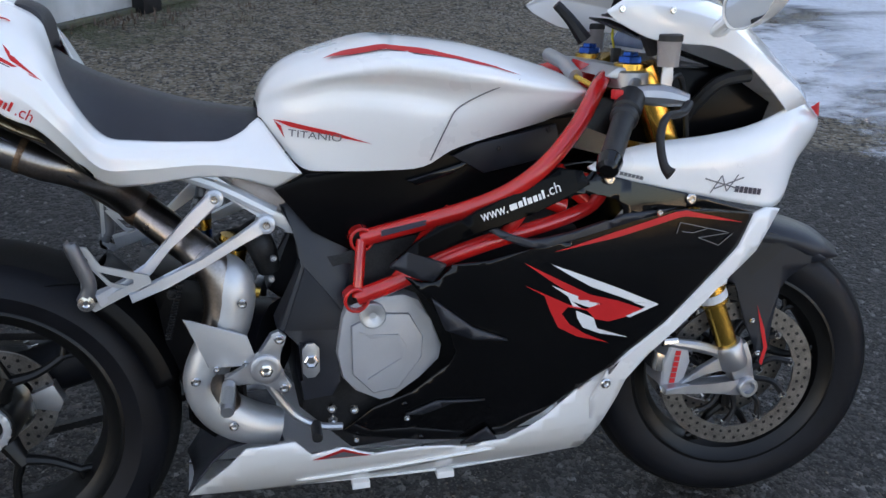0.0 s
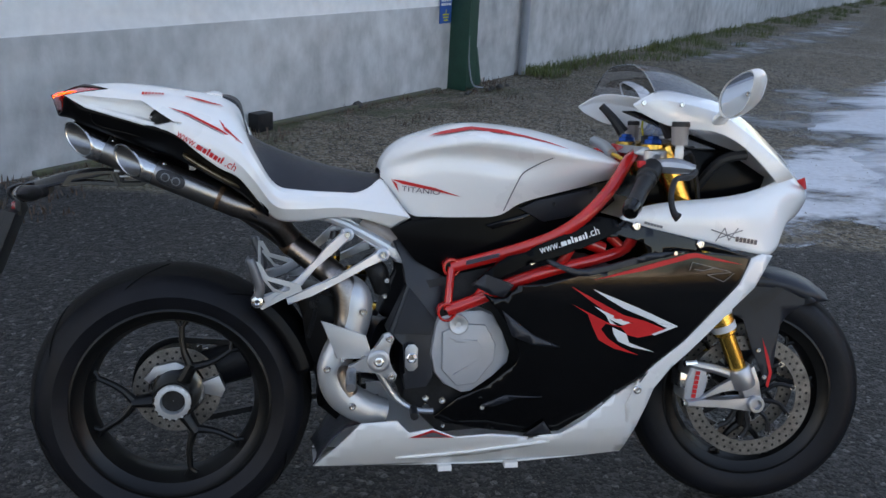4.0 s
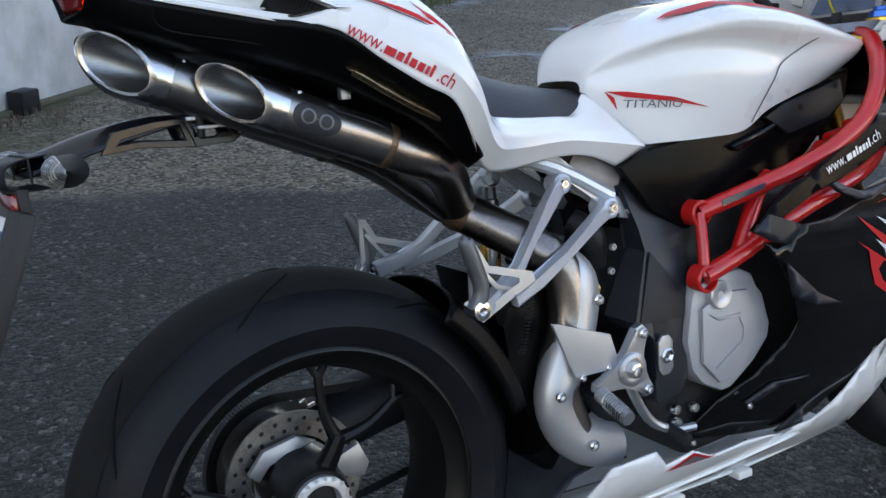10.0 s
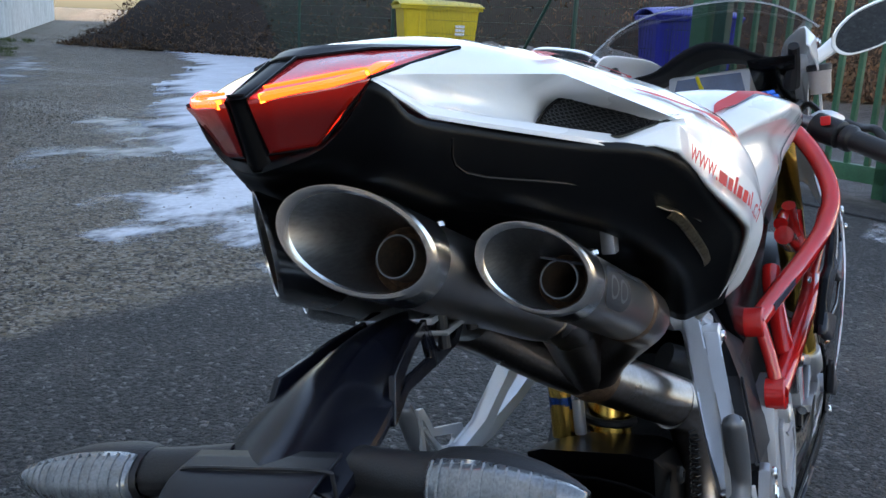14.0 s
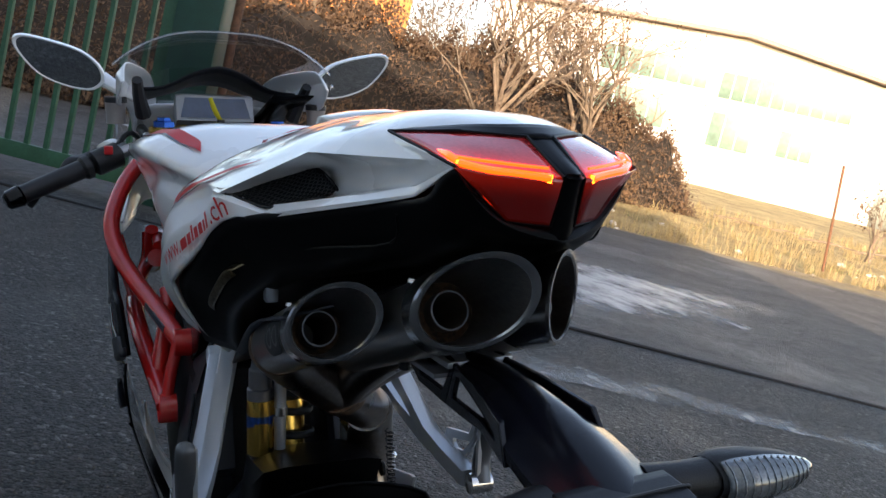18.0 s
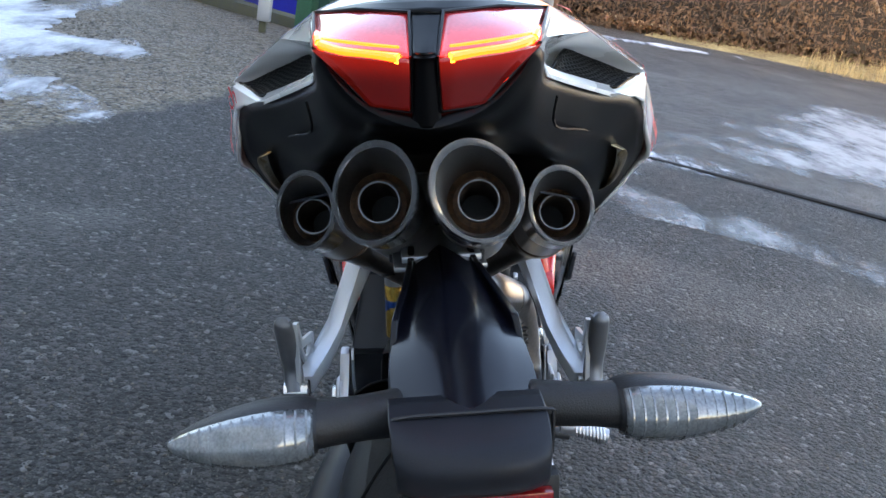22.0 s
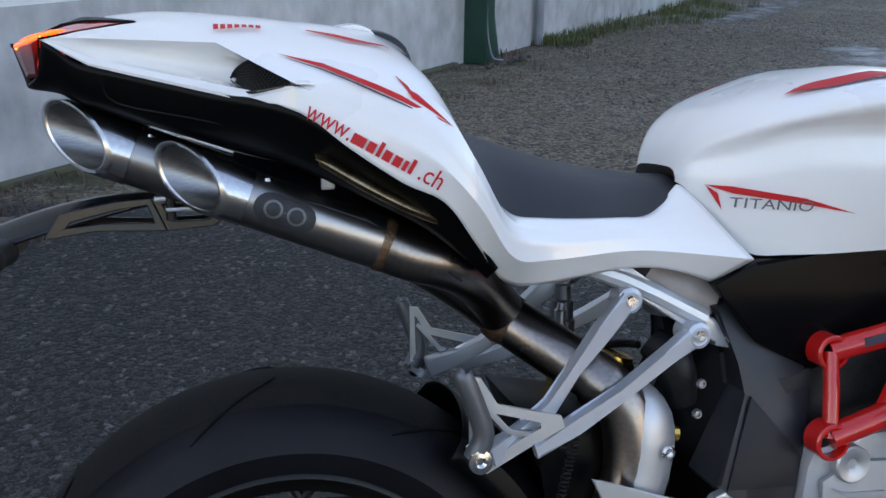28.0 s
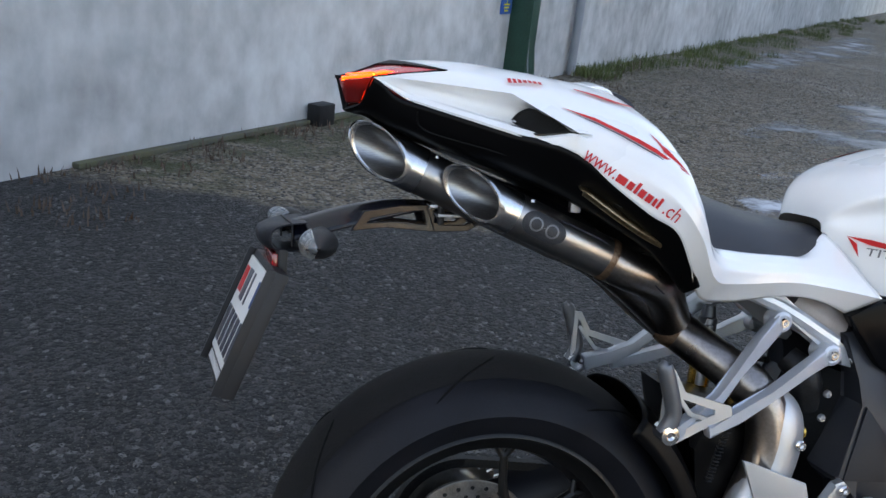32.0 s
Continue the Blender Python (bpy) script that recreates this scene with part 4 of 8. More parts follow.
disc("rear_brake_disc", 0.105, 0.068, 0.045, rear_wheel, 26, "worn steel rear brake disc")
o_, i_ = [], []
for k in range(168):
    t = 2 * math.pi * k / 168
    o_.append(((0.103 + 0.005 * math.cos(t * 42)) * math.cos(t), (0.103 + 0.005 * math.cos(t * 42)) * math.sin(t)))
    i_.append((0.075 * math.cos(t), 0.075 * math.sin(t)))
sp = part("sprocket", ring_plate(o_, i_, 0.112, 0.118), CHROME, rear_wheel, "grey toothed chain sprocket")
ch = bmesh.new()
for k in range(64):
    t = math.pi / 2 + math.pi * k / 63
    lathe([(0.106, 0.0001), (0.106, 0.0085), (0.124, 0.0085), (0.124, 0.0001)], centre=(0.108 * math.cos(t), 0, 0.108 * math.sin(t)), n=6, bm=ch)
for k in range(40):
    for zz in (0.108, -0.108):
        u = k / 39
        box((u * 0.46 - 0.007, 0.107, zz * (1 - 0.55 * u) - 0.007 + 0.02 * u), (u * 0.46 + 0.007, 0.123, zz * (1 - 0.55 * u) + 0.007 + 0.02 * u), bm=ch)
chain = part("drive_chain", ch, DARK, bike, "black drive chain")
chain.location = (0, 0, RZ)
# caliper, hanger and abs ring at the rear hub
cal = plate([(0.06, 0.02), (0.10, 0.035), (0.115, 0.0), (0.105, -0.02), (0.065, -0.01)], 0.03, 0.062, 0.004)
rc = part("rear_caliper", cal, ALU, bike, "small silver rear brake caliper")
rc.location = (0, 0, RZ)
ring = lathe([(0.034, 0.05), (0.034, 0.064), (0.04, 0.064), (0.04, 0.05)], n=60, closed=True)
part("sensor_ring", ring, CHROME, rear_wheel)
br = plate([(-0.075, 0.035), (-0.05, 0.065), (0.0, 0.075), (0.03, 0.06), (0.0, 0.055), (-0.045, 0.045), (-0.06, 0.02)], 0.02, 0.032, 0.003)
part("caliper_bracket", br, ALU, rear_wheel)

# -- single-sided swingarm and hugger --
sw = bmesh.new()
tube([(-0.02, 0.13, 0.325), (0.10, 0.135, 0.36), (0.25, 0.12, 0.40), (0.40, 0.06, 0.42), (0.50, 0.0, 0.42)], [0.065, 0.055, 0.06, 0.075, 0.08], n=14, bm=sw)
part("swingarm", sw, PLASTIC, bike, "black single sided swingarm")
hug = []
for a in np.linspace(14, 52, 9):
    r = RZ + 0.022 + 0.0
    ca, sa = math.cos(radians(a)), math.sin(radians(a))
    hug.append([(r * k * ca, y, RZ + r * k * sa) for y, k in ((-0.112, 0.86), (-0.105, 0.95), (-0.06, 1.0), (0, 1.02), (0.06, 1.0), (0.105, 0.95), (0.12, 0.80))])
part("rear_hugger", surf(hug, 2, 2), UNDER, bike, "matt black rear wheel hugger", mods=(("SOLIDIFY", 0.003),))
inner = plate([(0.27, 0.60), (0.40, 0.57), (0.44, 0.50), (0.44, 0.33), (0.38, 0.26), (0.335, 0.30), (0.345, 0.42), (0.30, 0.52)], -0.080, 0.085, 0.030)
part("inner_mudguard", inner, UNDER, bike, "black inner mudguard")
bolts([(0.325, -0.088, 0.555)], 0.010, 0.006, DARK)

# -- front wheel --
FX, FY, FZ = 1.450, -0.030, 0.294
STEER = -11.5                      # the bars are turned a little to the right
front_wheel = add_wheel("front_wheel", FX, FZ, 0.300, 0.120, 0.218, 0.038, 6, 0.74, radians(30), "satin black forked spoke front wheel")
front_wheel.matrix_basis = pose(FX, FY, FZ, 0, 0, STEER)
part("hub", lathe([(-0.07, 0.02), (-0.07, 0.035), (-0.03, 0.04), (0.03, 0.04), (0.07, 0.035), (0.07, 0.02)], n=30), WHEEL, front_wheel)
for y in (-0.062, 0.062):
    d = disc("front_brake_disc", 0.160, 0.122, y, front_wheel, 44, "drilled steel front brake disc")
    for k in range(10):
        t = 2 * math.pi * k / 10 + 0.2
        c, s = math.cos(t), math.sin(t)
        part("carrier_arm", tube([(0.035 * c, y * 0.85, 0.035 * s), (0.08 * c - 0.015 * s, y * 0.95, 0.08 * s + 0.015 * c), (0.118 * c, y, 0.118 * s)], [0.008, 0.006, 0.008], n=6), DARK, d)
        part("disc_bobbin", lathe([(y - 0.006, 0.003), (y - 0.006, 0.0075), (y + 0.006, 0.0075), (y + 0.006, 0.003)], centre=(0.116 * c, 0, 0.116 * s), n=12), CHROME, d)
# fork legs: gold tubes, axle feet
FK = Vector((0.435, 0, -1.0)).normalized()
for sd in (-1, 1):
    y = -0.118 if sd < 0 else 0.068
    foot = Vector((1.412, y, 0.325))
    def along(d):
        return tuple(foot - FK * d)
    leg = part("fork_leg", tube([along(0.02), along(0.20)], 0.0215, n=20, smooth=1), GOLD, bike, "gold anodised fork leg")
    part("fork_outer", tube([along(0.19), along(0.195), along(0.66)], [0.0285, 0.029, 0.029], n=22, smooth=1), GOLD, leg)
    part("fork_collar", tube([along(0.155), along(0.16), along(0.195), along(0.21)], [0.026, 0.031, 0.031, 0.029], n=22, smooth=1), GOLD, leg)
    if sd < 0:
        part("fork_sticker", tube([along(0.168), along(0.186)], 0.0316, n=22, smooth=1, cap=False), DECAL_WHITE, leg, "pale fork sticker")
    fo = part("fork_foot", flat_bar([(1.250, 0.293, 0.007), (1.300, 0.293, 0.009), (1.350, 0.290, 0.010), (1.405, 0.284, 0.014), (1.432, 0.287, 0.022), (1.452, 0.290, 0.016)], y - 0.020, y + 0.012, 0.004), ALU, leg, "polished aluminium fork foot")
    part("foot_web", flat_bar([(1.290, 0.300, 0.003), (1.340, 0.326, 0.007), (1.395, 0.340, 0.020)], y - 0.008, y + 0.006, 0.003), ALU, fo)
    part("foot_neck", flat_bar([(1.400, 0.372, 0.028), (1.418, 0.335, 0.026), (1.430, 0.295, 0.022)], y - 0.018, y + 0.012, 0.005), ALU, fo)
    part("fork_clamp", tube([along(0.005), along(0.012), along(0.055), along(0.06)], [0.029, 0.031, 0.031, 0.028], n=20, smooth=1), ALU, fo)
    part("upper_caliper_arm", tube([(1.392, y, 0.352), (1.33, y, 0.375), (1.258, y, 0.392)], [0.010, 0.012, 0.009], n=10), ALU, fo)
    part("axle_end", lathe([(0.045, 0.014), (0.03, 0.021), (-0.03 , 0.021), (-0.032, 0.019), (-0.032, 0.013), (-0.01, 0.012), (-0.01, 0.001)], centre=(1.432, y - (0 if sd < 0 else 0), 0.287), n=24,
                           m=Matrix.Rotation(0 if sd < 0 else math.pi, 3, "Z").to_4x4()), ALU, fo)
    cp = plate([(1.262, 0.385), (1.305, 0.375), (1.312, 0.345), (1.298, 0.296), (1.262, 0.288), (1.248, 0.30), (1.252, 0.345)], y - sd * 0.068, y, 0.008)
    c_ = part("brake_caliper", cp, COVER, bike, "grey radial brake caliper with red mark")
    part("caliper_bridge", plate([(1.238, 0.37), (1.262, 0.36), (1.258, 0.325), (1.236, 0.33)], y - sd * 0.055, y - sd * 0.003, 0.004), CHROME, c_)
    if sd < 0:
        bars_on("caliper_mark", [(0.75, 0.9)] * 6, 0.0135, 1.278, 0.302, 82, lambda x, z: 0.1185, DECAL_RED, c_)
    for zz in (0.393, 0.290):
        part("caliper_bolt", tube([(1.245, y, zz), (1.275, y, zz)], [0.009, 0.009], n=10, smooth=1), CHROME, c_)
# front mudguard
fen = []
for a in (53, 57, 64, 74, 86, 100, 116, 134):
    r = 0.322 if a < 60 else 0.326
    ca, sa = math.cos(radians(a)), math.sin(radians(a))
    w_ = 0.050 if a < 55 else 0.064 if a < 60 else 0.078
    lo_ = 0.975 if a < 55 else 0.93 if a < 60 else 0.88
    fen.append([(r * k * ca, y * w_, FZ + r * k * sa) for y, k in ((-1.0, lo_), (-1.03, (lo_ + 1) / 2), (-0.75, 0.995), (0, 1.03), (0.75, 0.995), (1.03, (lo_ + 1) / 2), (1.0, lo_))])
fg = part("front_mudguard", surf(fen, 3, 3), SLATE, bike, "dark grey front mudguard", mods=(("SOLIDIFY", 0.003),), angle=60)
fg.matrix_basis = pose(FX, FY, 0, 0, 0, STEER)
def guard_lat(x, z):
    return 0.079 + 0.03 * max(0.0, 0.50 - z)
for sd in (-1, 1):
    fl = panel([(-0.11, 0.585), (0.00, 0.615), (0.09, 0.590), (0.155, 0.548), (0.115, 0.538), (0.080, 0.512), (0.064, 0.486), (0.055, 0.418), (0.052, 0.374), (0.040, 0.322), (0.022, 0.364), (-0.01, 0.431), (-0.03, 0.50), (-0.10, 0.52)], guard_lat, side=sd)
    ms_ = part("mudguard_side", fl, SLATE, fg, mods=(("SOLIDIFY", 0.003),), angle=60)
    part("mudguard_slot", panel([(-0.02, 0.545), (0.045, 0.585), (0.070, 0.580), (0.030, 0.540), (0.000, 0.515)], guard_lat, side=sd, lift=0.0015), RUBBER, ms_)
    part("mudguard_stripe", panel([(0.020, 0.453), (0.040, 0.401), (0.050, 0.362), (0.042, 0.322), (0.036, 0.330), (0.042, 0.362), (0.032, 0.40)], guard_lat, side=sd, lift=0.002), DECAL_RED, ms_)
bolts([(0.012, -0.084, 0.420), (0.030, -0.086, 0.350)], 0.006, 0.004, parent=fg)

# -- engine block and what fills the middle --
part("engine_block", plate([(0.58, 0.62), (0.80, 0.66), (1.05, 0.64), (1.10, 0.50), (1.02, 0.34), (0.86, 0.25), (0.62, 0.24), (0.53, 0.33), (0.54, 0.50)], -0.125, 0.125, 0.02), DARK, bike, "dark cast engine block")
part("airbox", plate([(0.52, 0.755), (0.60, 0.76), (0.80, 0.80), (1.03, 0.85), (1.05, 0.80), (0.93, 0.70), (0.70, 0.64), (0.56, 0.66)], -0.105, 0.105, 0.012), BLACK, bike, "black airbox")
cv = [(0.603, 0.515), (0.612, 0.535), (0.645, 0.548), (0.712, 0.550), (0.740, 0.538), (0.760, 0.50), (0.783, 0.445), (0.778, 0.42), (0.74, 0.39), (0.690, 0.352), (0.668, 0.350), (0.625, 0.372), (0.602, 0.40), (0.592, 0.45)]
cvp = plate(cv, -0.10, -0.158, 0.012)
ec = part("clutch_cover", cvp, COVER, bike, "grey cast clutch cover")
cv2 = [(0.618, 0.50), (0.66, 0.52), (0.72, 0.515), (0.745, 0.47), (0.742, 0.43), (0.70, 0.375), (0.655, 0.37), (0.618, 0.41)]
part("cover_boss", plate(cv2, -0.157, -0.166, 0.006), COVER, ec)
part("cover_rib", plate([(0.630, 0.490), (0.65, 0.482), (0.70, 0.480), (0.715, 0.455), (0.712, 0.43), (0.645, 0.395), (0.645, 0.400), (0.705, 0.433), (0.707, 0.454), (0.697, 0.474), (0.65, 0.476)], -0.165, -0.1685, 0.001), COVER, ec)
bars_on("cover_mark", [(0.5, 0.5), (0.5, 0.9), (0.5, 0.9), (0.9, 0.3)], 0.016, 0.662, 0.440, 8, lambda x, z: 0.1665, COVER, ec)
part("filler_cap", lathe([(-0.155, 0.023), (-0.170, 0.023), (-0.172, 0.021), (-0.171, 0.010), (-0.168, 0.006), (-0.168, 0.0005)], centre=(0.655, 0, 0.518), n=32), SHIELD, ec, "bright round filler cap")
bolts([(0.672, -0.150, 0.555), (0.601, -0.12, 0.50), (0.598, -0.12, 0.40), (0.70, -0.12, 0.345)], 0.0075, 0.008, parent=ec)
for sd in (-1, 1):
    sp_ = plate([(0.508, 0.705), (0.535, 0.71), (0.615, 0.655), (0.628, 0.60), (0.605, 0.51), (0.597, 0.47), (0.60, 0.39), (0.585, 0.365), (0.535, 0.36), (0.528, 0.40), (0.535, 0.47), (0.500, 0.49), (0.492, 0.50), (0.545, 0.60), (0.54, 0.64)],
                sd * 0.075, lambda x, z: sd * float(np.interp(z, [.36, .40, .47, .55, .66, .71], [.148, .152, .150, .138, .112, .098])), 0.006)
    fp = part("frame_side_plate", sp_, SLATE, bike, "dark grey frame side plate")
    part("plate_facet", plate([(0.545, 0.60), (0.605, 0.525), (0.595, 0.49), (0.505, 0.495)], lambda x, z: sd * float(np.interp(z, [.49, .60], [.146, .126])), lambda x, z: sd * float(np.interp(z, [.49, .60], [.150, .130])), 0.002), PLASTIC, fp)
    part("pivot_slot", plate([(0.533, 0.461), (0.541, 0.471), (0.554, 0.471), (0.563, 0.461), (0.563, 0.417), (0.554, 0.407), (0.541, 0.407), (0.533, 0.417)], sd * 0.150, sd * 0.156, 0.002), ALU, fp)
    part("pivot_nut", lathe([(sd * 0.150, 0.013), (sd * 0.160, 0.013), (sd * 0.162, 0.010), (sd * 0.158, 0.006), (sd * 0.158, 0.0005)], centre=(0.548, 0, 0.439), n=6), CHROME, fp)
# black covers under the tank
for sd in (-1, 1):
    part("side_cover", plate([(0.500, 0.735), (0.552, 0.76), (0.76, 0.768), (0.80, 0.80), (0.93, 0.835), (1.03, 0.852), (1.02, 0.80), (0.96, 0.745), (0.86, 0.70), (0.74, 0.655), (0.63, 0.62), (0.56, 0.66)], sd * 0.10, sd * 0.122, 0.006), DEEP, bike, "gloss black cover under the tank")
    part("side_blade", plate([(0.80, 0.785), (0.845, 0.805), (0.99, 0.835), (1.0, 0.80), (0.96, 0.772), (0.86, 0.752)], sd * 0.122, sd * 0.135, 0.005), PLASTIC, bike, "black plastic blade")
    part("intake_lip", plate([(0.72, 0.745), (0.80, 0.765), (0.86, 0.785), (0.80, 0.752), (0.74, 0.735)], sd * 0.121, sd * 0.133, 0.004), BLACK, bike)
bolts([(0.885, -0.136, 0.795), (0.975, -0.136, 0.825)], 0.0045, 0.003, DARK)

# -- red tube frame --
for sd in (-1, 1):
    top = part("frame_tube", tube([(0.643, sd * 0.135, 0.648), (0.745, sd * 0.166, 0.680), (0.822, sd * 0.193, 0.708), (0.885, sd * 0.214, 0.740), (0.942, sd * 0.222, 0.785), (1.004, sd * 0.196, 0.843), (1.052, sd * 0.152, 0.892), (1.078, sd * 0.118, 0.906), (1.105, sd * 0.080, 0.912)], 0.0148, n=14), RED, bike, "glossy red frame tube")
    part("frame_tube", tube([(0.629, sd * 0.160, 0.551), (0.70, sd * 0.170, 0.578), (0.772, sd * 0.183, 0.615), (0.84, sd * 0.189, 0.640), (0.90, sd * 0.188, 0.655)], 0.0150, n=14), RED, bike, "glossy red frame tube")
    part("frame_tube", tube([(0.641, sd * 0.140, 0.648), (0.635, sd * 0.152, 0.60), (0.629, sd * 0.160, 0.551)], 0.0095, n=12), RED, bike)
    part("frame_tube", tube([(0.70, sd * 0.166, 0.580), (0.765, sd * 0.144, 0.660), (0.80, sd * 0.140, 0.69)], 0.014, n=12), RED, bike)
    part("frame_tube", tube([(0.880, sd * 0.186, 0.652), (0.905, sd * 0.196, 0.690), (0.930, sd * 0.214, 0.760)], 0.0115, n=12), RED, bike)
    part("frame_tube", tube([(0.885, sd * 0.188, 0.652), (0.985, sd * 0.172, 0.670), (1.06, sd * 0.152, 0.692), (1.085, sd * 0.148, 0.735)], 0.0135, n=12), RED, bike)
    part("frame_tube", tube([(1.045, sd * 0.150, 0.698), (1.015, sd * 0.150, 0.725), (0.99, sd * 0.150, 0.760)], 0.012, n=12), RED, bike)
    part("frame_tube", tube([(0.915, sd * 0.148, 0.722), (0.965, sd * 0.148, 0.705), (1.005, sd * 0.148, 0.690)], 0.016, n=12), RED, bike)
    part("frame_tube", tube([(0.95, sd * 0.140, 0.735), (1.00, sd * 0.140, 0.742), (1.05, sd * 0.140, 0.735)], 0.012, n=12), RED, bike)
    for x, y, z, r in ((0.641, 0.137, 0.648, 0.0215), (0.627, 0.161, 0.548, 0.0225)):
        bs = part("frame_boss", lathe([(sd * (y - 0.016), r), (sd * (y + 0.009), r), (sd * (y + 0.011), r - 0.002), (sd * (y + 0.011), r - 0.005), (sd * (y - 0.012), r - 0.0055)], centre=(x, 0, z), n=26), RED, bike)
        part("boss_bolt", lathe([(sd * (y - 0.008), r - 0.0058), (sd * (y - 0.004), 0.006), (sd * (y - 0.008), 0.0005)], centre=(x, 0, z), n=18), DARK, bs)
    st = plate([(0.672, 0.656), (0.745, 0.678), (0.745, 0.687), (0.672, 0.666)], lambda x, z: sd * (.156 + .30 * (x - .672)), lambda x, z: sd * (.1595 + .30 * (x - .672)))
    part("frame_sticker", st, DECAL_DARK, top)
    part("hose", tube([(0.66, sd * 0.10, 0.69), (0.73, sd * 0.105, 0.705), (0.80, sd * 0.10, 0.73)], 0.012, n=10), SHIELD, bike, "pale grey hose")

# -- fairing --
def fair(x, z):
    """Half width of the side fairing."""
    b = soft(z, [0.12, 0.16, 0.20, 0.28, 0.34, 0.45, 0.60, 0.72, 0.86], [0.035, 0.065, 0.10, 0.145, 0.172, 0.206, 0.230, 0.226, 0.204], 0.04)
    return b * (1 - 0.10 * abs((x - 0.85) / 0.5) ** 2.2) if x > 0.85 else b * (1 - 0.26 * abs((0.85 - x) / 0.5) ** 1.3)


BLK = [(0.700, 0.600), (0.728, 0.590), (0.755, 0.590), (0.780, 0.618), (0.840, 0.622), (0.925, 0.640), (0.987, 0.648), (1.071, 0.667), (1.135, 0.681), (1.19, 0.690), (1.212, 0.691), (1.360, 0.670), (1.328, 0.610), (1.275, 0.550), (1.202, 0.471), (1.138, 0.415), (1.106, 0.384), (1.045, 0.345), (0.985, 0.285), (0.92, 0.232), (0.84, 0.230), (0.742, 0.245), (0.64, 0.265), (0.605, 0.285), (0.658, 0.337), (0.724, 0.367), (0.786, 0.424), (0.796, 0.450), (0.780, 0.498), (0.735, 0.562)]
BLK_UP = [(1.027, 0.766), (1.097, 0.746), (1.267, 0.706), (1.358, 0.673), (1.212, 0.695), (1.135, 0.686), (1.088, 0.676), (1.086, 0.700), (1.073, 0.716), (1.046, 0.724), (1.014, 0.729), (0.985, 0.726), (0.968, 0.721), (0.995, 0.742)]
STRUT = [(0.675, 0.621), (0.712, 0.655), (0.754, 0.685), (0.796, 0.695), (0.82, 0.71), (0.873, 0.731), (0.923, 0.754), (0.964, 0.776), (1.005, 0.769), (1.02, 0.746), (0.974, 0.723), (0.913, 0.699), (0.854, 0.68), (0.806, 0.67), (0.768, 0.652), (0.726, 0.633)]
LOOP = [(0.826, 0.684), (0.850, 0.680), (0.885, 0.664), (0.915, 0.655), (0.935, 0.655), (0.985, 0.662), (1.065, 0.682), (1.090, 0.690), (1.190, 0.694), (1.070, 0.668), (0.985, 0.648), (0.935, 0.640), (0.905, 0.643), (0.860, 0.662)]
FOOT = [(0.673, 0.621), (0.703, 0.645), (0.74, 0.632), (0.768, 0.621), (0.746, 0.593), (0.717, 0.599)]
STRIP = [(1.358, 0.672), (1.385, 0.682), (1.412, 0.678), (1.368, 0.601), (1.314, 0.550), (1.229, 0.461), (1.175, 0.405), (1.140, 0.350), (1.108, 0.160), (1.080, 0.300), (1.100, 0.378), (1.138, 0.417), (1.202, 0.473), (1.275, 0.553), (1.330, 0.612)]
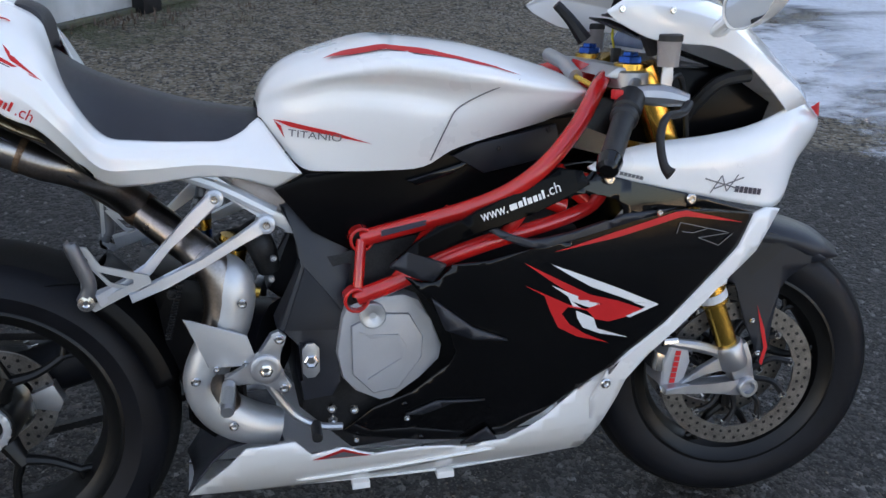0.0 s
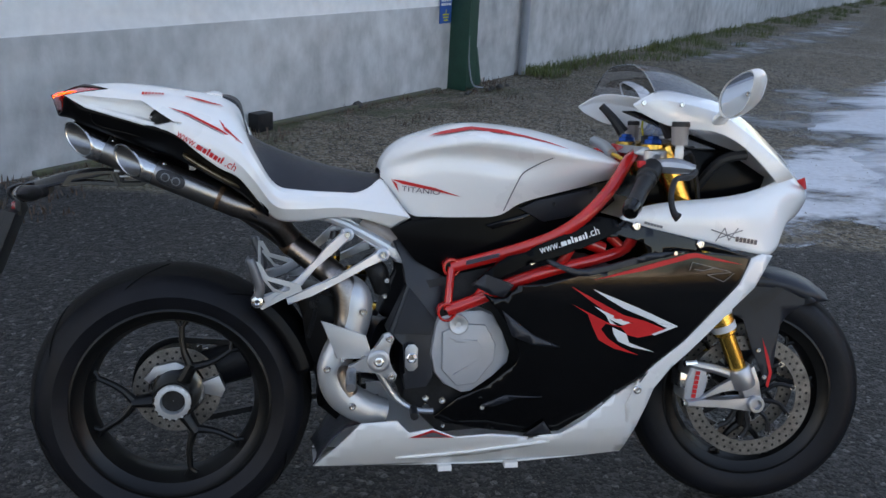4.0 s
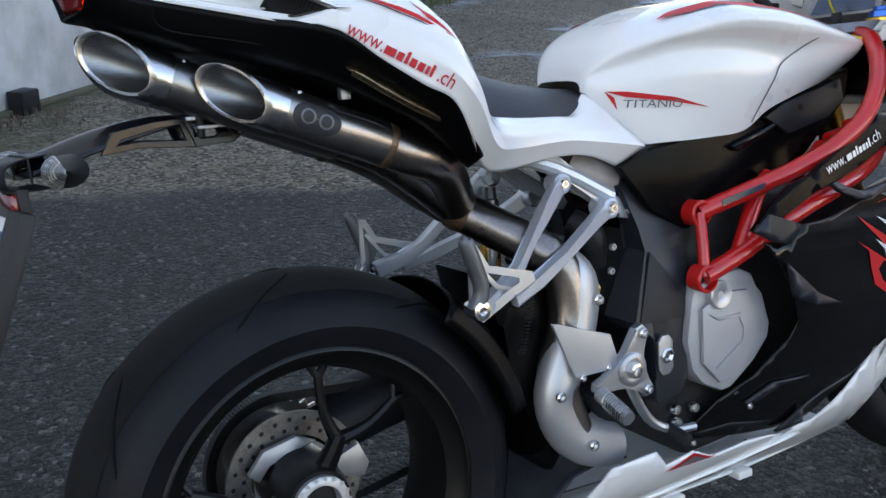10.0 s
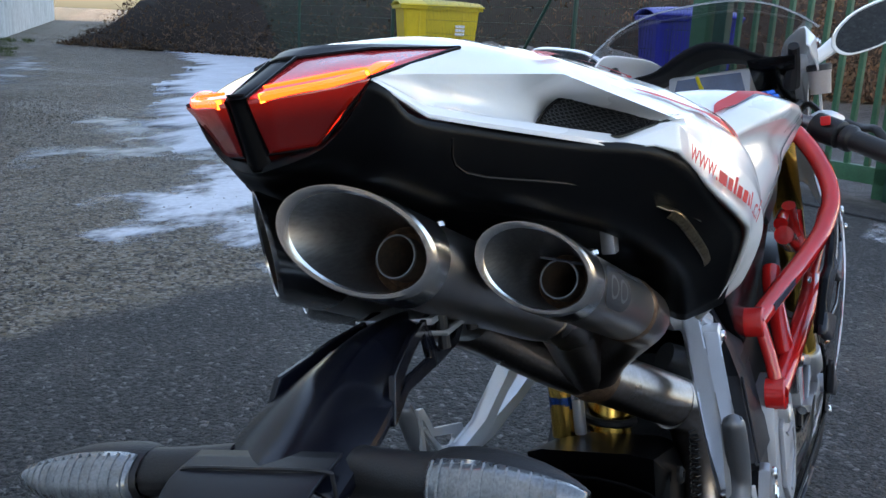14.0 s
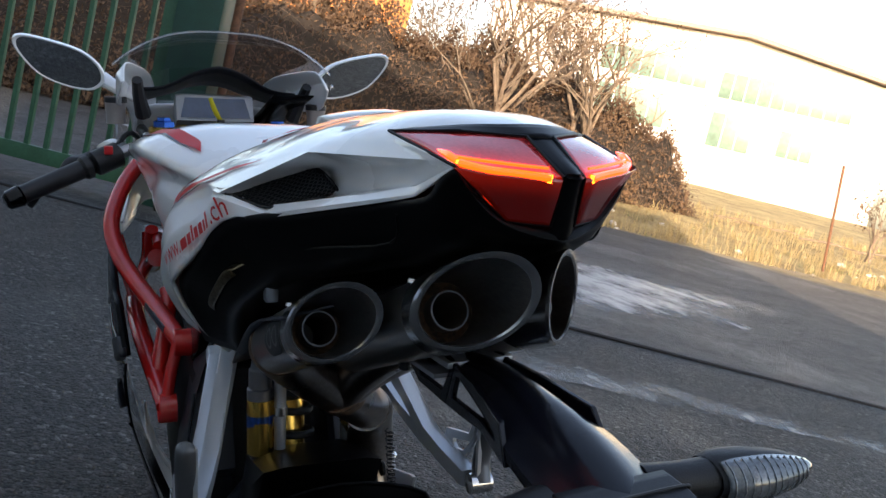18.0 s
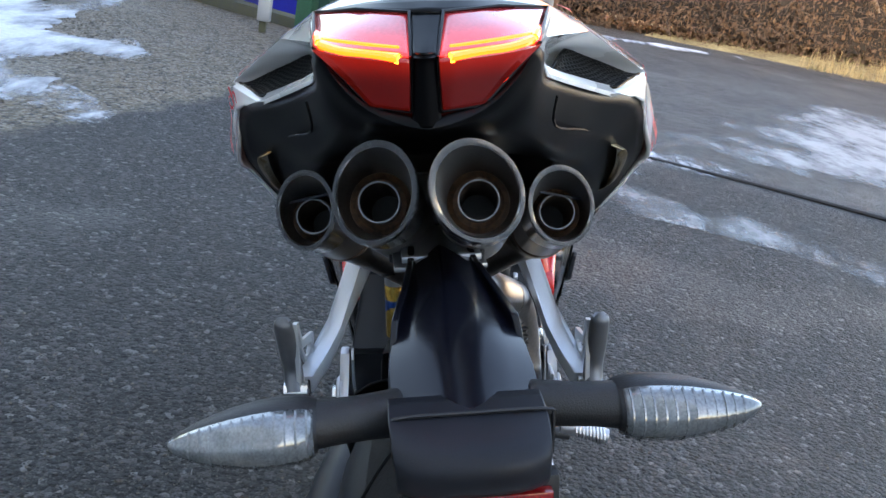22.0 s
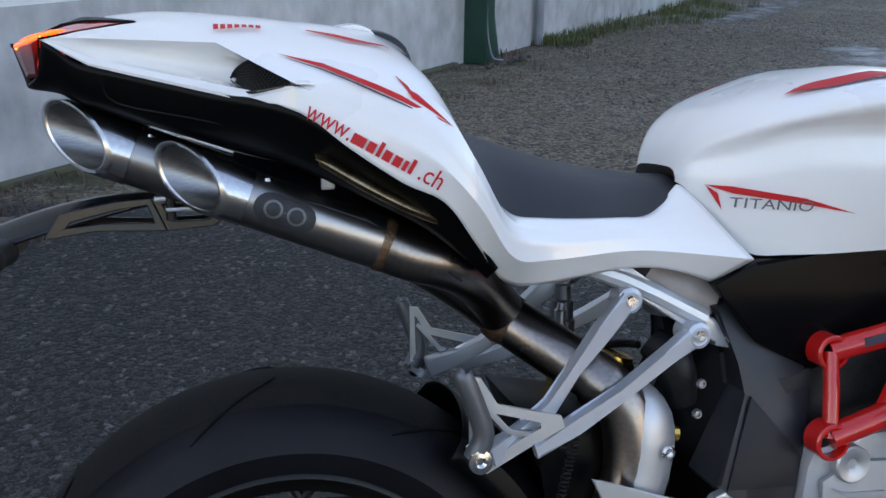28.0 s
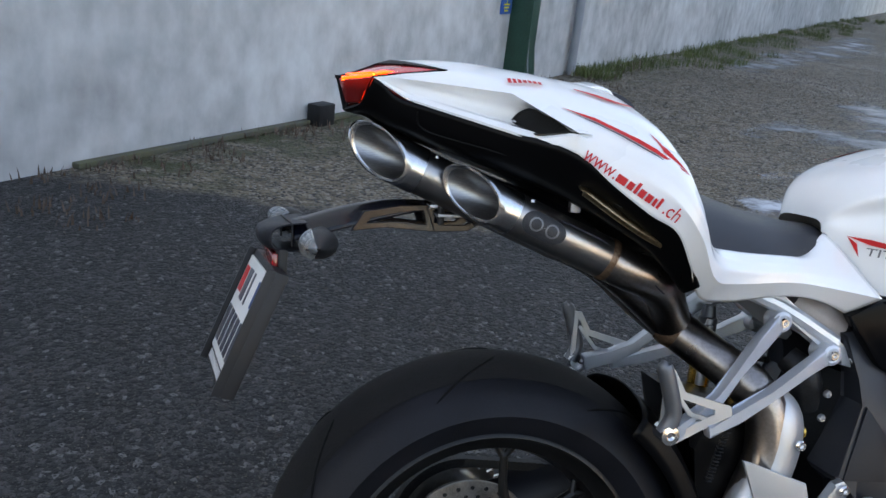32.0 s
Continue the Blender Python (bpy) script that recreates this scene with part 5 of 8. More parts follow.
for sd in (-1, 1):
    bf = part("side_fairing", panel(BLK, fair, step=0.022, side=sd), BLACK, bike, "gloss black side fairing with red and white flashes", mods=(("SOLIDIFY", 0.004),), angle=75)
    part("upper_fairing", panel(BLK_UP, fair, step=0.022, side=sd, lift=0.001), BLACK, bike, "gloss black upper fairing", mods=(("SOLIDIFY", 0.004),), angle=75)
    part("fairing_strut", panel(STRUT, fair, step=0.022, side=sd, lift=0.005), DEEP, bike, "gloss black fairing strut", mods=(("SOLIDIFY", 0.012),), angle=75)
    part("strut_loop", panel(LOOP, fair, step=0.022, side=sd, lift=0.003), SLATE, bike, mods=(("SOLIDIFY", 0.010),), angle=75)
    part("strut_foot", panel(FOOT, fair, step=0.022, side=sd, lift=0.009), SLATE, bike, mods=(("SOLIDIFY", 0.010),), angle=75)
    part("front_strip", panel(STRIP, fair, step=0.022, side=sd, lift=0.006), WHITE, bike, "pearl white edge of the fairing", mods=(("SOLIDIFY", 0.010),), angle=75)
    # red line, flashes and marks
    for nm, pts, mt in (("red_line", [(0.957, 0.630), (1.072, 0.659), (1.190, 0.687), (1.212, 0.688), (1.336, 0.657), (1.213, 0.677), (1.197, 0.676), (1.078, 0.649)], DECAL_RED),
                        ("red_streak", [(0.905, 0.615), (0.975, 0.577), (1.036, 0.544), (1.093, 0.527), (1.145, 0.505), (1.088, 0.516), (1.015, 0.536), (0.950, 0.582)], DECAL_RED),
                        ("white_streak", [(0.955, 0.609), (1.001, 0.590), (1.079, 0.557), (1.178, 0.511), (1.126, 0.521), (1.035, 0.560), (0.991, 0.586)], DECAL_WHITE),
                        ("white_tip", [(1.178, 0.511), (1.120, 0.490), (1.112, 0.494), (1.150, 0.508), (1.122, 0.521)], DECAL_WHITE),
                        ("red_flash", [(0.909, 0.573), (0.945, 0.555), (0.994, 0.529), (1.030, 0.516), (1.054, 0.524), (1.093, 0.519), (1.145, 0.505), (1.112, 0.492), (1.079, 0.486), (1.051, 0.494), (1.033, 0.513), (0.994, 0.524), (0.961, 0.541)], DECAL_RED),
                        ("red_flash", [(0.945, 0.555), (0.994, 0.524), (0.984, 0.511), (1.002, 0.488), (1.036, 0.465), (1.088, 0.440), (1.020, 0.461), (0.980, 0.484), (0.960, 0.521)], DECAL_RED),
                        ("white_flash", [(0.959, 0.569), (1.004, 0.547), (1.058, 0.523), (1.036, 0.519), (1.000, 0.535), (1.020, 0.520), (1.004, 0.524), (0.992, 0.545)], DECAL_WHITE),
                        ("white_flash", [(1.011, 0.515), (1.048, 0.497), (1.058, 0.474), (1.127, 0.447), (1.064, 0.463), (1.029, 0.479), (1.015, 0.500)], DECAL_WHITE)):
        part(nm, panel(pts, fair, step=0.022, side=sd, lift=0.0016), mt, bf)
    part("fairing_vent", panel([(0.745, 0.560), (0.82, 0.500), (0.885, 0.470), (0.82, 0.478), (0.77, 0.50)], fair, side=sd, lift=0.010), SLATE, bf, mods=(("SOLIDIFY", 0.008),))
    part("lower_vent", panel([(0.715, 0.318), (0.77, 0.345), (0.86, 0.338), (0.80, 0.338), (0.745, 0.315)], fair, side=sd, lift=0.006), SLATE, bf, mods=(("SOLIDIFY", 0.005),))
    part("lower_fin", panel([(0.83, 0.228), (0.875, 0.268), (0.905, 0.225)], fair, side=sd, lift=0.006), SLATE, bf, mods=(("SOLIDIFY", 0.005),))
# white nose side, round to the middle of the nose
NOSE = [[(1.024, 0.198, 0.770), (1.025, 0.203, 0.770), (1.026, 0.208, 0.768), (1.026, 0.209, 0.767)], [(1.088, 0.186, 0.795), (1.086, 0.203, 0.787), (1.085, 0.211, 0.774), (1.097, 0.210, 0.746)],
        [(1.173, 0.178, 0.807), (1.172, 0.198, 0.797), (1.171, 0.211, 0.772), (1.175, 0.210, 0.726)], [(1.259, 0.168, 0.812), (1.256, 0.190, 0.799), (1.252, 0.206, 0.770), (1.273, 0.201, 0.703)],
        [(1.348, 0.152, 0.822), (1.345, 0.176, 0.805), (1.342, 0.191, 0.766), (1.358, 0.190, 0.684)], [(1.405, 0.142, 0.836), (1.412, 0.160, 0.812), (1.421, 0.170, 0.762), (1.412, 0.182, 0.676)],
        [(1.445, 0.132, 0.850), (1.472, 0.142, 0.818), (1.468, 0.148, 0.768), (1.450, 0.160, 0.694)], [(1.495, 0.105, 0.862), (1.540, 0.105, 0.820), (1.515, 0.112, 0.768), (1.478, 0.130, 0.735)],
        [(1.530, 0.055, 0.872), (1.583, 0.055, 0.818), (1.560, 0.060, 0.766), (1.512, 0.075, 0.738)], [(1.540, 0, 0.876), (1.603, 0, 0.818), (1.580, 0, 0.765), (1.525, 0, 0.738)]]
nose_side = part("front_fairing", surf(NOSE, 5, 5, mirror=True), WHITE, bike, "pearl white front fairing", mods=(("SOLIDIFY", 0.004),), angle=60)


def nose_lat(x, z):
    """Half width of the white nose side."""
    rows = []
    for j in (3, 2, 1, 0):
        xs = [r[j][0] for r in NOSE[:8]]
        rows.append([np.interp(x, xs, [r[j][k] for r in NOSE[:8]]) for k in (1, 2)])
    return float(np.interp(z, [r[1] for r in rows], [r[0] for r in rows])) + 0.0015


# outlined model mark, emblem and maker's name as plain shapes
for a, b in (((1.194, 0.647), (1.200, 0.667)), ((1.200, 0.667), (1.300, 0.642)), ((1.205, 0.650), (1.228, 0.646)), ((1.228, 0.646), (1.260, 0.652)), ((1.24, 0.636), (1.305, 0.640)), ((1.24, 0.636), (1.285, 0.618)), ((1.285, 0.618), (1.313, 0.638))):
    d_ = np.array(b) - np.array(a)
    nn = np.array((-d_[1], d_[0])) / np.hypot(*d_) * 0.0008
    part("outline_mark", panel([tuple(a + nn), tuple(b + nn), tuple(b - nn), tuple(a - nn)], fair, lift=0.002), DECAL_GREY, bike)
bars_on("name_mark", [(0.66, 0.85)] * 6, 0.0135, 1.316, 0.7125, -10, nose_lat, DECAL_DARK, nose_side)
for a, b in (((1.248, 0.742), (1.330, 0.716)), ((1.262, 0.714), (1.285, 0.745)), ((1.285, 0.745), (1.298, 0.715)), ((1.298, 0.715), (1.322, 0.744)), ((1.27, 0.722), (1.335, 0.738))):
    d_ = np.array(b) - np.array(a)
    nn = np.array((-d_[1], d_[0])) / np.hypot(*d_) * 0.0013
    part("emblem", panel([tuple(a + nn), tuple(b + nn), tuple(b - nn), tuple(a - nn)], nose_lat, lift=0.0015), DECAL_GREY, nose_side)
bars_on("small_mark", [(0.8, 0.7)] * 6, 0.0085, 1.078, 0.757, -14, nose_lat, DECAL_GREY, nose_side)
for sd in (-1, 1):
    part("nose_dart", panel([(1.505, 0.853), (1.545, 0.860), (1.572, 0.828), (1.55, 0.828)], lambda x, z: float(np.interp(x, [1.44, 1.50, 1.54, 1.575, 1.60], [0.150, 0.132, 0.105, 0.065, 0.03])), side=sd, lift=0.003, step=0.01), DECAL_RED, nose_side)
bolts([(0.729, -0.214, 0.613)], 0.011, 0.006)
bolts([(1.055, -0.223, 0.753), (1.218, -0.217, 0.709), (1.389, -0.200, 0.672), (1.095, -0.182, 0.350)], 0.010, 0.005)
bolts([(0.729, 0.2085, 0.613), (1.055, 0.218, 0.753)], 0.011, 0.006, side=1)
bolts([(1.153, -0.226, 0.6895), (0.818, -0.190, 0.666), (0.63, -0.125, 0.262), (0.755, -0.125, 0.228), (0.715, -0.17, 0.318)], 0.006, 0.005)
def strut_lat(x, z):
    return fair(x, z) + 0.0058
text_on("strut_writing", "www.", 0.027, 0.827, 0.692, 17, strut_lat, DECAL_WHITE, bike, width=0.047)
bars_on("strut_writing_bar", [(0.72, 0.55), (0.42, 0.55), (0.24, 0.78), (0.42, 0.55), (0.42, 0.55), (0.24, 0.55), (0.24, 0.78)], 0.0185, 0.876, 0.7080, 17, strut_lat, DECAL_WHITE, bike)
text_on("strut_writing_end", ".ch", 0.027, 0.940, 0.7285, 17, strut_lat, DECAL_WHITE, bike, width=0.027)

# belly pan
BEL = [(0.325, 0.150), (0.43, 0.285), (0.515, 0.290), (0.545, 0.255), (0.60, 0.265), (0.66, 0.235), (0.74, 0.240), (0.84, 0.225), (0.92, 0.228), (0.985, 0.275), (1.05, 0.335), (1.12, 0.375), (1.108, 0.150), (0.83, 0.135), (0.60, 0.140)]
def belly_lat(x, z):
    b = np.interp(z, [0.12, 0.145, 0.17, 0.20, 0.25, 0.30, 0.38], [0.03, 0.060, 0.086, 0.116, 0.150, 0.164, 0.186])
    return float(b * np.interp(x, [0.32, 0.45, 0.7, 1.0, 1.12], [0.9, 1.0, 1.0, 0.95, 0.85]))
bel = bmesh.new()
for sd in (-1, 1):
    panel(BEL, belly_lat, side=sd, lift=0.003, bm=bel)
bp_ = part("belly_pan", bel, WHITE, bike, "pearl white belly pan", mods=(("SOLIDIFY", 0.004),))
part("belly_floor", surf([[(x, y, z) for y in (-0.055, 0, 0.055)] for x, z in ((0.325, 0.150), (0.60, 0.140), (0.83, 0.135), (1.108, 0.150))], 2, 2), WHITE, bp_, mods=(("SOLIDIFY", 0.003),))
part("belly_crease", panel([(0.52, 0.172), (0.70, 0.185), (0.88, 0.208), (0.90, 0.205), (0.72, 0.172), (0.56, 0.168)], belly_lat, lift=0.009), WHITE, bp_, mods=(("SOLIDIFY", 0.006),))
part("belly_badge", panel([(0.545, 0.243), (0.60, 0.263), (0.655, 0.237)], belly_lat, lift=0.0045), DECAL_RED, bp_)
part("badge_inside", panel([(0.563, 0.244), (0.601, 0.257), (0.640, 0.240)], belly_lat, lift=0.0055), DECAL_GREY, bp_)
heat = surf([[(0.322, -0.085, 0.165), (0.335, 0.0, 0.160), (0.322, 0.085, 0.165)], [(0.40, -0.10, 0.26), (0.41, 0, 0.24), (0.40, 0.10, 0.26)], [(0.50, -0.11, 0.27), (0.50, 0, 0.25), (0.50, 0.11, 0.27)]], 3, 3)
part("heat_mat", heat, CARBON, bp_, "grey speckled heat mat inside the belly pan", mods=(("SOLIDIFY", 0.003),))
for x in (0.63, 0.80):
    part("belly_tab", box((x, -0.07, 0.122), (x + 0.035, -0.045, 0.136), 0.002), WHITE, bp_)

# nose, arms and windscreen
nose = []
for z, row in ((0.855, ((1.560, 0), (1.548, 0.05), (1.500, 0.105), (1.45, 0.14))), (0.89, ((1.535, 0), (1.520, 0.05), (1.485, 0.10), (1.44, 0.135))),
               (0.93, ((1.495, 0), (1.482, 0.05), (1.450, 0.10), (1.40, 0.135))), (0.97, ((1.445, 0), (1.432, 0.05), (1.40, 0.10), (1.345, 0.14)))):
    half = [(x, -y, z) for x, y in row][::-1]
    nose.append(half + [(x, y, z) for x, y in row][1:])
part("nose_cowl", surf(nose, 3, 3), WHITE, bike, "pearl white nose cowl", mods=(("SOLIDIFY", 0.004),), angle=60)
# arms: inner-top edge, outer edge, lower edge along the way from nose to tip
ARM = [((1.535, 0.075, 0.868), (1.505, 0.118, 0.858), (1.450, 0.138, 0.846)), ((1.490, 0.100, 0.900), (1.470, 0.145, 0.882), (1.432, 0.152, 0.858)), ((1.430, 0.105, 0.950), (1.412, 0.150, 0.925), (1.388, 0.158, 0.898)),
       ((1.365, 0.112, 1.000), (1.345, 0.156, 0.972), (1.332, 0.165, 0.940)), ((1.29, 0.128, 1.038), (1.275, 0.172, 1.010), (1.262, 0.178, 0.968)),
       ((1.20, 0.155, 1.055), (1.19, 0.190, 1.030), (1.185, 0.194, 0.975)), ((1.11, 0.186, 1.062), (1.105, 0.203, 1.040), (1.120, 0.203, 0.985)), ((1.045, 0.192, 1.030), (1.045, 0.197, 1.026), (1.060, 0.198, 1.012))]
part("screen_arm", surf(ARM, 4, 1, mirror=True), WHITE, bike, "pearl white windscreen surround", mods=(("SOLIDIFY", 0.004), ("BEVEL", 0.004)), angle=22)
scr = []
for x, z, w, ze in ((1.44, 0.968, 0.098, 0.945), (1.36, 1.030, 0.112, 0.998), (1.28, 1.085, 0.132, 1.036), (1.20, 1.116, 0.168, 1.052), (1.13, 1.128, 0.198, 1.058), (1.09, 1.128, 0.210, 1.056)):
    scr.append([(x, y * w, ze + (z - ze) * (1 - abs(y) ** 2.8)) for y in (-1, -0.88, -0.65, -0.35, 0, 0.35, 0.65, 0.88, 1)])
ws = part("windscreen", surf(scr, 3, 3), SCREEN, bike, "clear tinted windscreen", angle=80)
edge = [Vector(p) for p in scr[-1]]
part("screen_edge", tube([tuple(p) for p in edge], 0.0022, n=8), thin_clear("screen_rim", (0.75, 0.77, 0.78), 0.3), ws)
bolts([(1.065, -0.206, 1.032), (1.16, -0.202, 1.030), (1.265, -0.180, 1.008)], 0.006, 0.004)
# dark inside of the nose
part("nose_liner", surf([[(1.06, y, 1.015), (1.20, y * 0.9, 0.965), (1.36, y * 0.8, 0.915)] for y in (-0.17, -0.09)], 2, 2), DEEP, bike, mods=(("SOLIDIFY", 0.003),))
part("nose_inside", plate([(1.12, 0.80), (1.20, 0.93), (1.33, 0.925), (1.44, 0.86), (1.42, 0.80), (1.25, 0.775)], -0.10, 0.10, 0.01), DEEP, bike, "black inner fairing")
part("dash_hood", surf([[(1.20, -0.165, 1.012), (1.19, -0.11, 1.018), (1.175, -0.052, 1.048), (1.17, 0, 1.062), (1.175, 0.052, 1.048), (1.19, 0.11, 1.018), (1.20, 0.165, 1.012)],
                       [(1.33, -0.13, 0.985), (1.34, -0.08, 1.00), (1.34, -0.04, 1.015), (1.34, 0, 1.02), (1.34, 0.04, 1.015), (1.34, 0.08, 1.00), (1.33, 0.13, 0.985)]], 3, 3), PLASTIC, bike, "black dash hood", mods=(("SOLIDIFY", 0.004),))
dash = part("dashboard", plate([(1.18, 0.950), (1.204, 1.000), (1.216, 1.002), (1.26, 0.955), (1.22, 0.93)], -0.075, 0.085, 0.008), COVER, bike, "grey instrument housing with blue display")
db = bmesh.new()
db.faces.new([db.verts.new(p) for p in ((1.180, -0.066, 0.956), (1.180, 0.076, 0.956), (1.1995, 0.066, 0.9955), (1.1995, -0.056, 0.9955))])
part("display", db, DASH, dash, "blue grey display")
for sd in (-1, 1):
    part("screen_bracket", tube([(1.16, sd * 0.150, 0.96), (1.13, sd * 0.160, 1.0), (1.10, sd * 0.165, 1.03)], [0.016, 0.012, 0.010], n=8), RUBBER, bike, "black screen bracket")

# mirrors
for sd in (-1, 1):
    C = Vector((1.245, sd * 0.305, 1.052))
    U, V_, N = Vector((-0.02, sd * 0.97, 0.21)).normalized(), None, None
    N = Vector((-1, -sd * 0.10, -0.20)).normalized()
    N = (N - U * N.dot(U)).normalized()
    V_ = U.cross(N)
    if V_.z < 0:
        V_ = -V_
    sh = [(-0.098, -0.030), (-0.075, -0.048), (-0.02, -0.050), (0.035, -0.036), (0.080, 0.000), (0.098, 0.028), (0.085, 0.046), (0.03, 0.050), (-0.04, 0.044), (-0.085, 0.020), (-0.102, -0.008)]
    sh = [(p[0] * 0.88, p[1] * 0.80) for p in catmull(sh, 3, True)]
    rows = []
    for d, k in ((0.004, 0.93), (0.006, 1.0), (-0.010, 1.03), (-0.026, 0.90), (-0.040, 0.60), (-0.045, 0.1)):
        rows.append([tuple(C + U * a * k + V_ * b * k + N * d) for a, b in sh])
    mr = part("mirror", surf(rows, 2, 1, closed_v=True), WHITE, bike, "pearl white rear view mirror")
    gl = bmesh.new()
    gl.faces.new([gl.verts.new(C + U * a * 0.935 + V_ * b * 0.935 + N * 0.0035) for a, b in sh])
    part("mirror_glass", gl, MIRROR, mr, "mirror glass")
    root = Vector((1.275, sd * 0.165, 1.000))
    part("mirror_stalk", tube([tuple(root), (1.262, sd * 0.19, 1.005), tuple(C - U * 0.085 - V_ * 0.012 - N * 0.02)], [0.030, 0.019, 0.022], n=12, flat=0.55), WHITE, mr)

# -- handlebars, levers, yoke --
yoke = part("top_yoke", plate([(1.075, 0.915), (1.10, 0.932), (1.150, 0.928), (1.162, 0.912), (1.12, 0.905)], -0.135, 0.125, 0.006), ALU, bike, "grey cast top yoke")
for sd in (-1, 1):
    y = sd * 0.112
    cx_ = 1.134 if sd < 0 else 1.155
    part("fork_cap", lathe([(0.90, 0.033), (0.924, 0.033), (0.925, 0.029), (0.936, 0.029), (0.938, 0.025)], centre=(cx_, y, 0), n=28, axis="z"), GOLD, yoke, "gold fork top cap")
    part("clamp_ring", lathe([(0.895, 0.040), (0.922, 0.040), (0.925, 0.036), (0.925, 0.030)], centre=(cx_, y, 0), n=28, axis="z"), ALU, yoke)
    part("preload_nut", lathe([(0.936, 0.023), (0.948, 0.022), (0.950, 0.015), (0.956, 0.014), (0.957, 0.0005)], centre=(cx_, y, 0), n=6, axis="z"), BLUE_ANO, yoke, "blue adjuster nut")
    A, Bq = (Vector((1.128, -0.150, 0.905)), Vector((0.978, -0.372, 0.802))) if sd < 0 else (Vector((1.150, 0.150, 0.905)), Vector((1.075, 0.395, 0.802)))
    bar = part("handlebar", tube([tuple(A), tuple(A.lerp(Bq, 0.45))], 0.011, n=14, smooth=1), ALU, bike, "clip-on handlebar with black rubber grip")
    part("grip", tube([tuple(A.lerp(Bq, q)) for q in (0.40, 0.42, 0.46, 0.48, 0.88, 0.90)], [0.016, 0.0235, 0.0235, 0.0185, 0.0175, 0.019], n=20, smooth=1), RUBBER, bar, "black rubber grip")
    part("bar_end", tube([tuple(A.lerp(Bq, q)) for q in (0.90, 0.915, 1.0, 1.02)], [0.015, 0.0205, 0.0175, 0.011], n=18, smooth=1), BLACK, bar)
    ss = A.lerp(Bq, 0.28)
    part("switchgear", tube([tuple(A.lerp(Bq, 0.18)), tuple(A.lerp(Bq, 0.2)), tuple(A.lerp(Bq, 0.38)), tuple(A.lerp(Bq, 0.40))], [0.015, 0.025, 0.025, 0.015], n=12, smooth=1), RUBBER, bar)
    part("kill_switch", box(tuple(ss + Vector((-0.03, -0.008, 0.01))), tuple(ss + Vector((-0.014, 0.008, 0.026))), 0.002), DECAL_RED, bar)
    xo = 0.0 if sd < 0 else 0.045
    part("lever_clamp", tube([tuple(A.lerp(Bq, 0.15)), (1.150 + xo, sd * 0.205, 0.890), (1.190 + xo, sd * 0.228, 0.884)], [0.014, 0.019, 0.010], n=10), ALU, bar)
    part("lever", tube([(1.185 + xo, sd * 0.235, 0.878), (1.160 + xo, sd * 0.262, 0.868), (1.118 + xo, sd * 0.288, 0.866), (1.100 + xo, sd * 0.305, 0.845), (1.086 + xo, sd * 0.335, 0.820), (1.086 + xo, sd * 0.352, 0.797), (1.092 + xo, sd * 0.362, 0.788)], [0.010, 0.009, 0.0085, 0.008, 0.0075, 0.008, 0.0115], n=10, flat=0.75), RUBBER, bar, "black brake lever" if sd < 0 else "black clutch lever")
    part("fluid_pot", lathe([(0.938, 0.018), (0.975, 0.020), (0.978, 0.021), (0.988, 0.021), (0.989, 0.001)], centre=(1.160 + xo, sd * 0.20, 0), n=22, axis="z"), FLUID, bar, "milky fluid pot")
    part("pot_lid", lathe([(0.980, 0.022), (0.990, 0.022), (0.992, 0.019), (0.992, 0.001)], centre=(1.160 + xo, sd * 0.20, 0), n=22, axis="z"), RUBBER, bar, "black pot lid")
    part("pot_arm", plate([(1.150 + xo, 0.885), (1.168 + xo, 0.885), (1.172 + xo, 0.92), (1.170 + xo, 0.940), (1.152 + xo, 0.940), (1.150 + xo, 0.92)], sd * 0.197, sd * 0.201, 0.001), ALU, bar)
damper = part("steering_damper", tube([(1.04, -0.09, 0.912), (1.045, -0.02, 0.930), (1.05, 0.07, 0.938)], [0.013, 0.013, 0.013], n=14, smooth=1), ALU, bike, "grey steering damper")
part("damper_rod", tube([(1.04, -0.09, 0.912), (1.055, -0.130, 0.900)], 0.005, n=8, smooth=1), GOLD, damper)
part("ignition_key", box((1.150, -0.008, 0.925), (1.166, 0.006, 0.955), 0.002), RUBBER, bike, "black key")
part("key_tag", tube([(1.155, 0.0, 0.952), (1.155, 0.012, 0.975), (1.160, 0.020, 0.998)], [0.005, 0.006, 0.005], n=6, flat=0.3), YELLOW, bike, "yellow key tag")
part("steering_head", tube([(1.075, 0, 0.86), (1.10, 0, 0.925)], 0.03, n=18, smooth=1), RED, bike)
for sd in (-1, 1):
    part("brake_hose", tube([(1.15, sd * 0.20, 0.90), (1.20, sd * 0.17, 0.92), (1.24, sd * 0.13, 0.86), (1.26, sd * 0.12, 0.75)], 0.0055, n=8), RUBBER, bike)
    part("inner_stay", tube([(1.26, sd * 0.09, 0.83), (1.30, sd * 0.13, 0.90), (1.36, sd * 0.14, 0.915)], 0.012, n=8), RUBBER, bike)

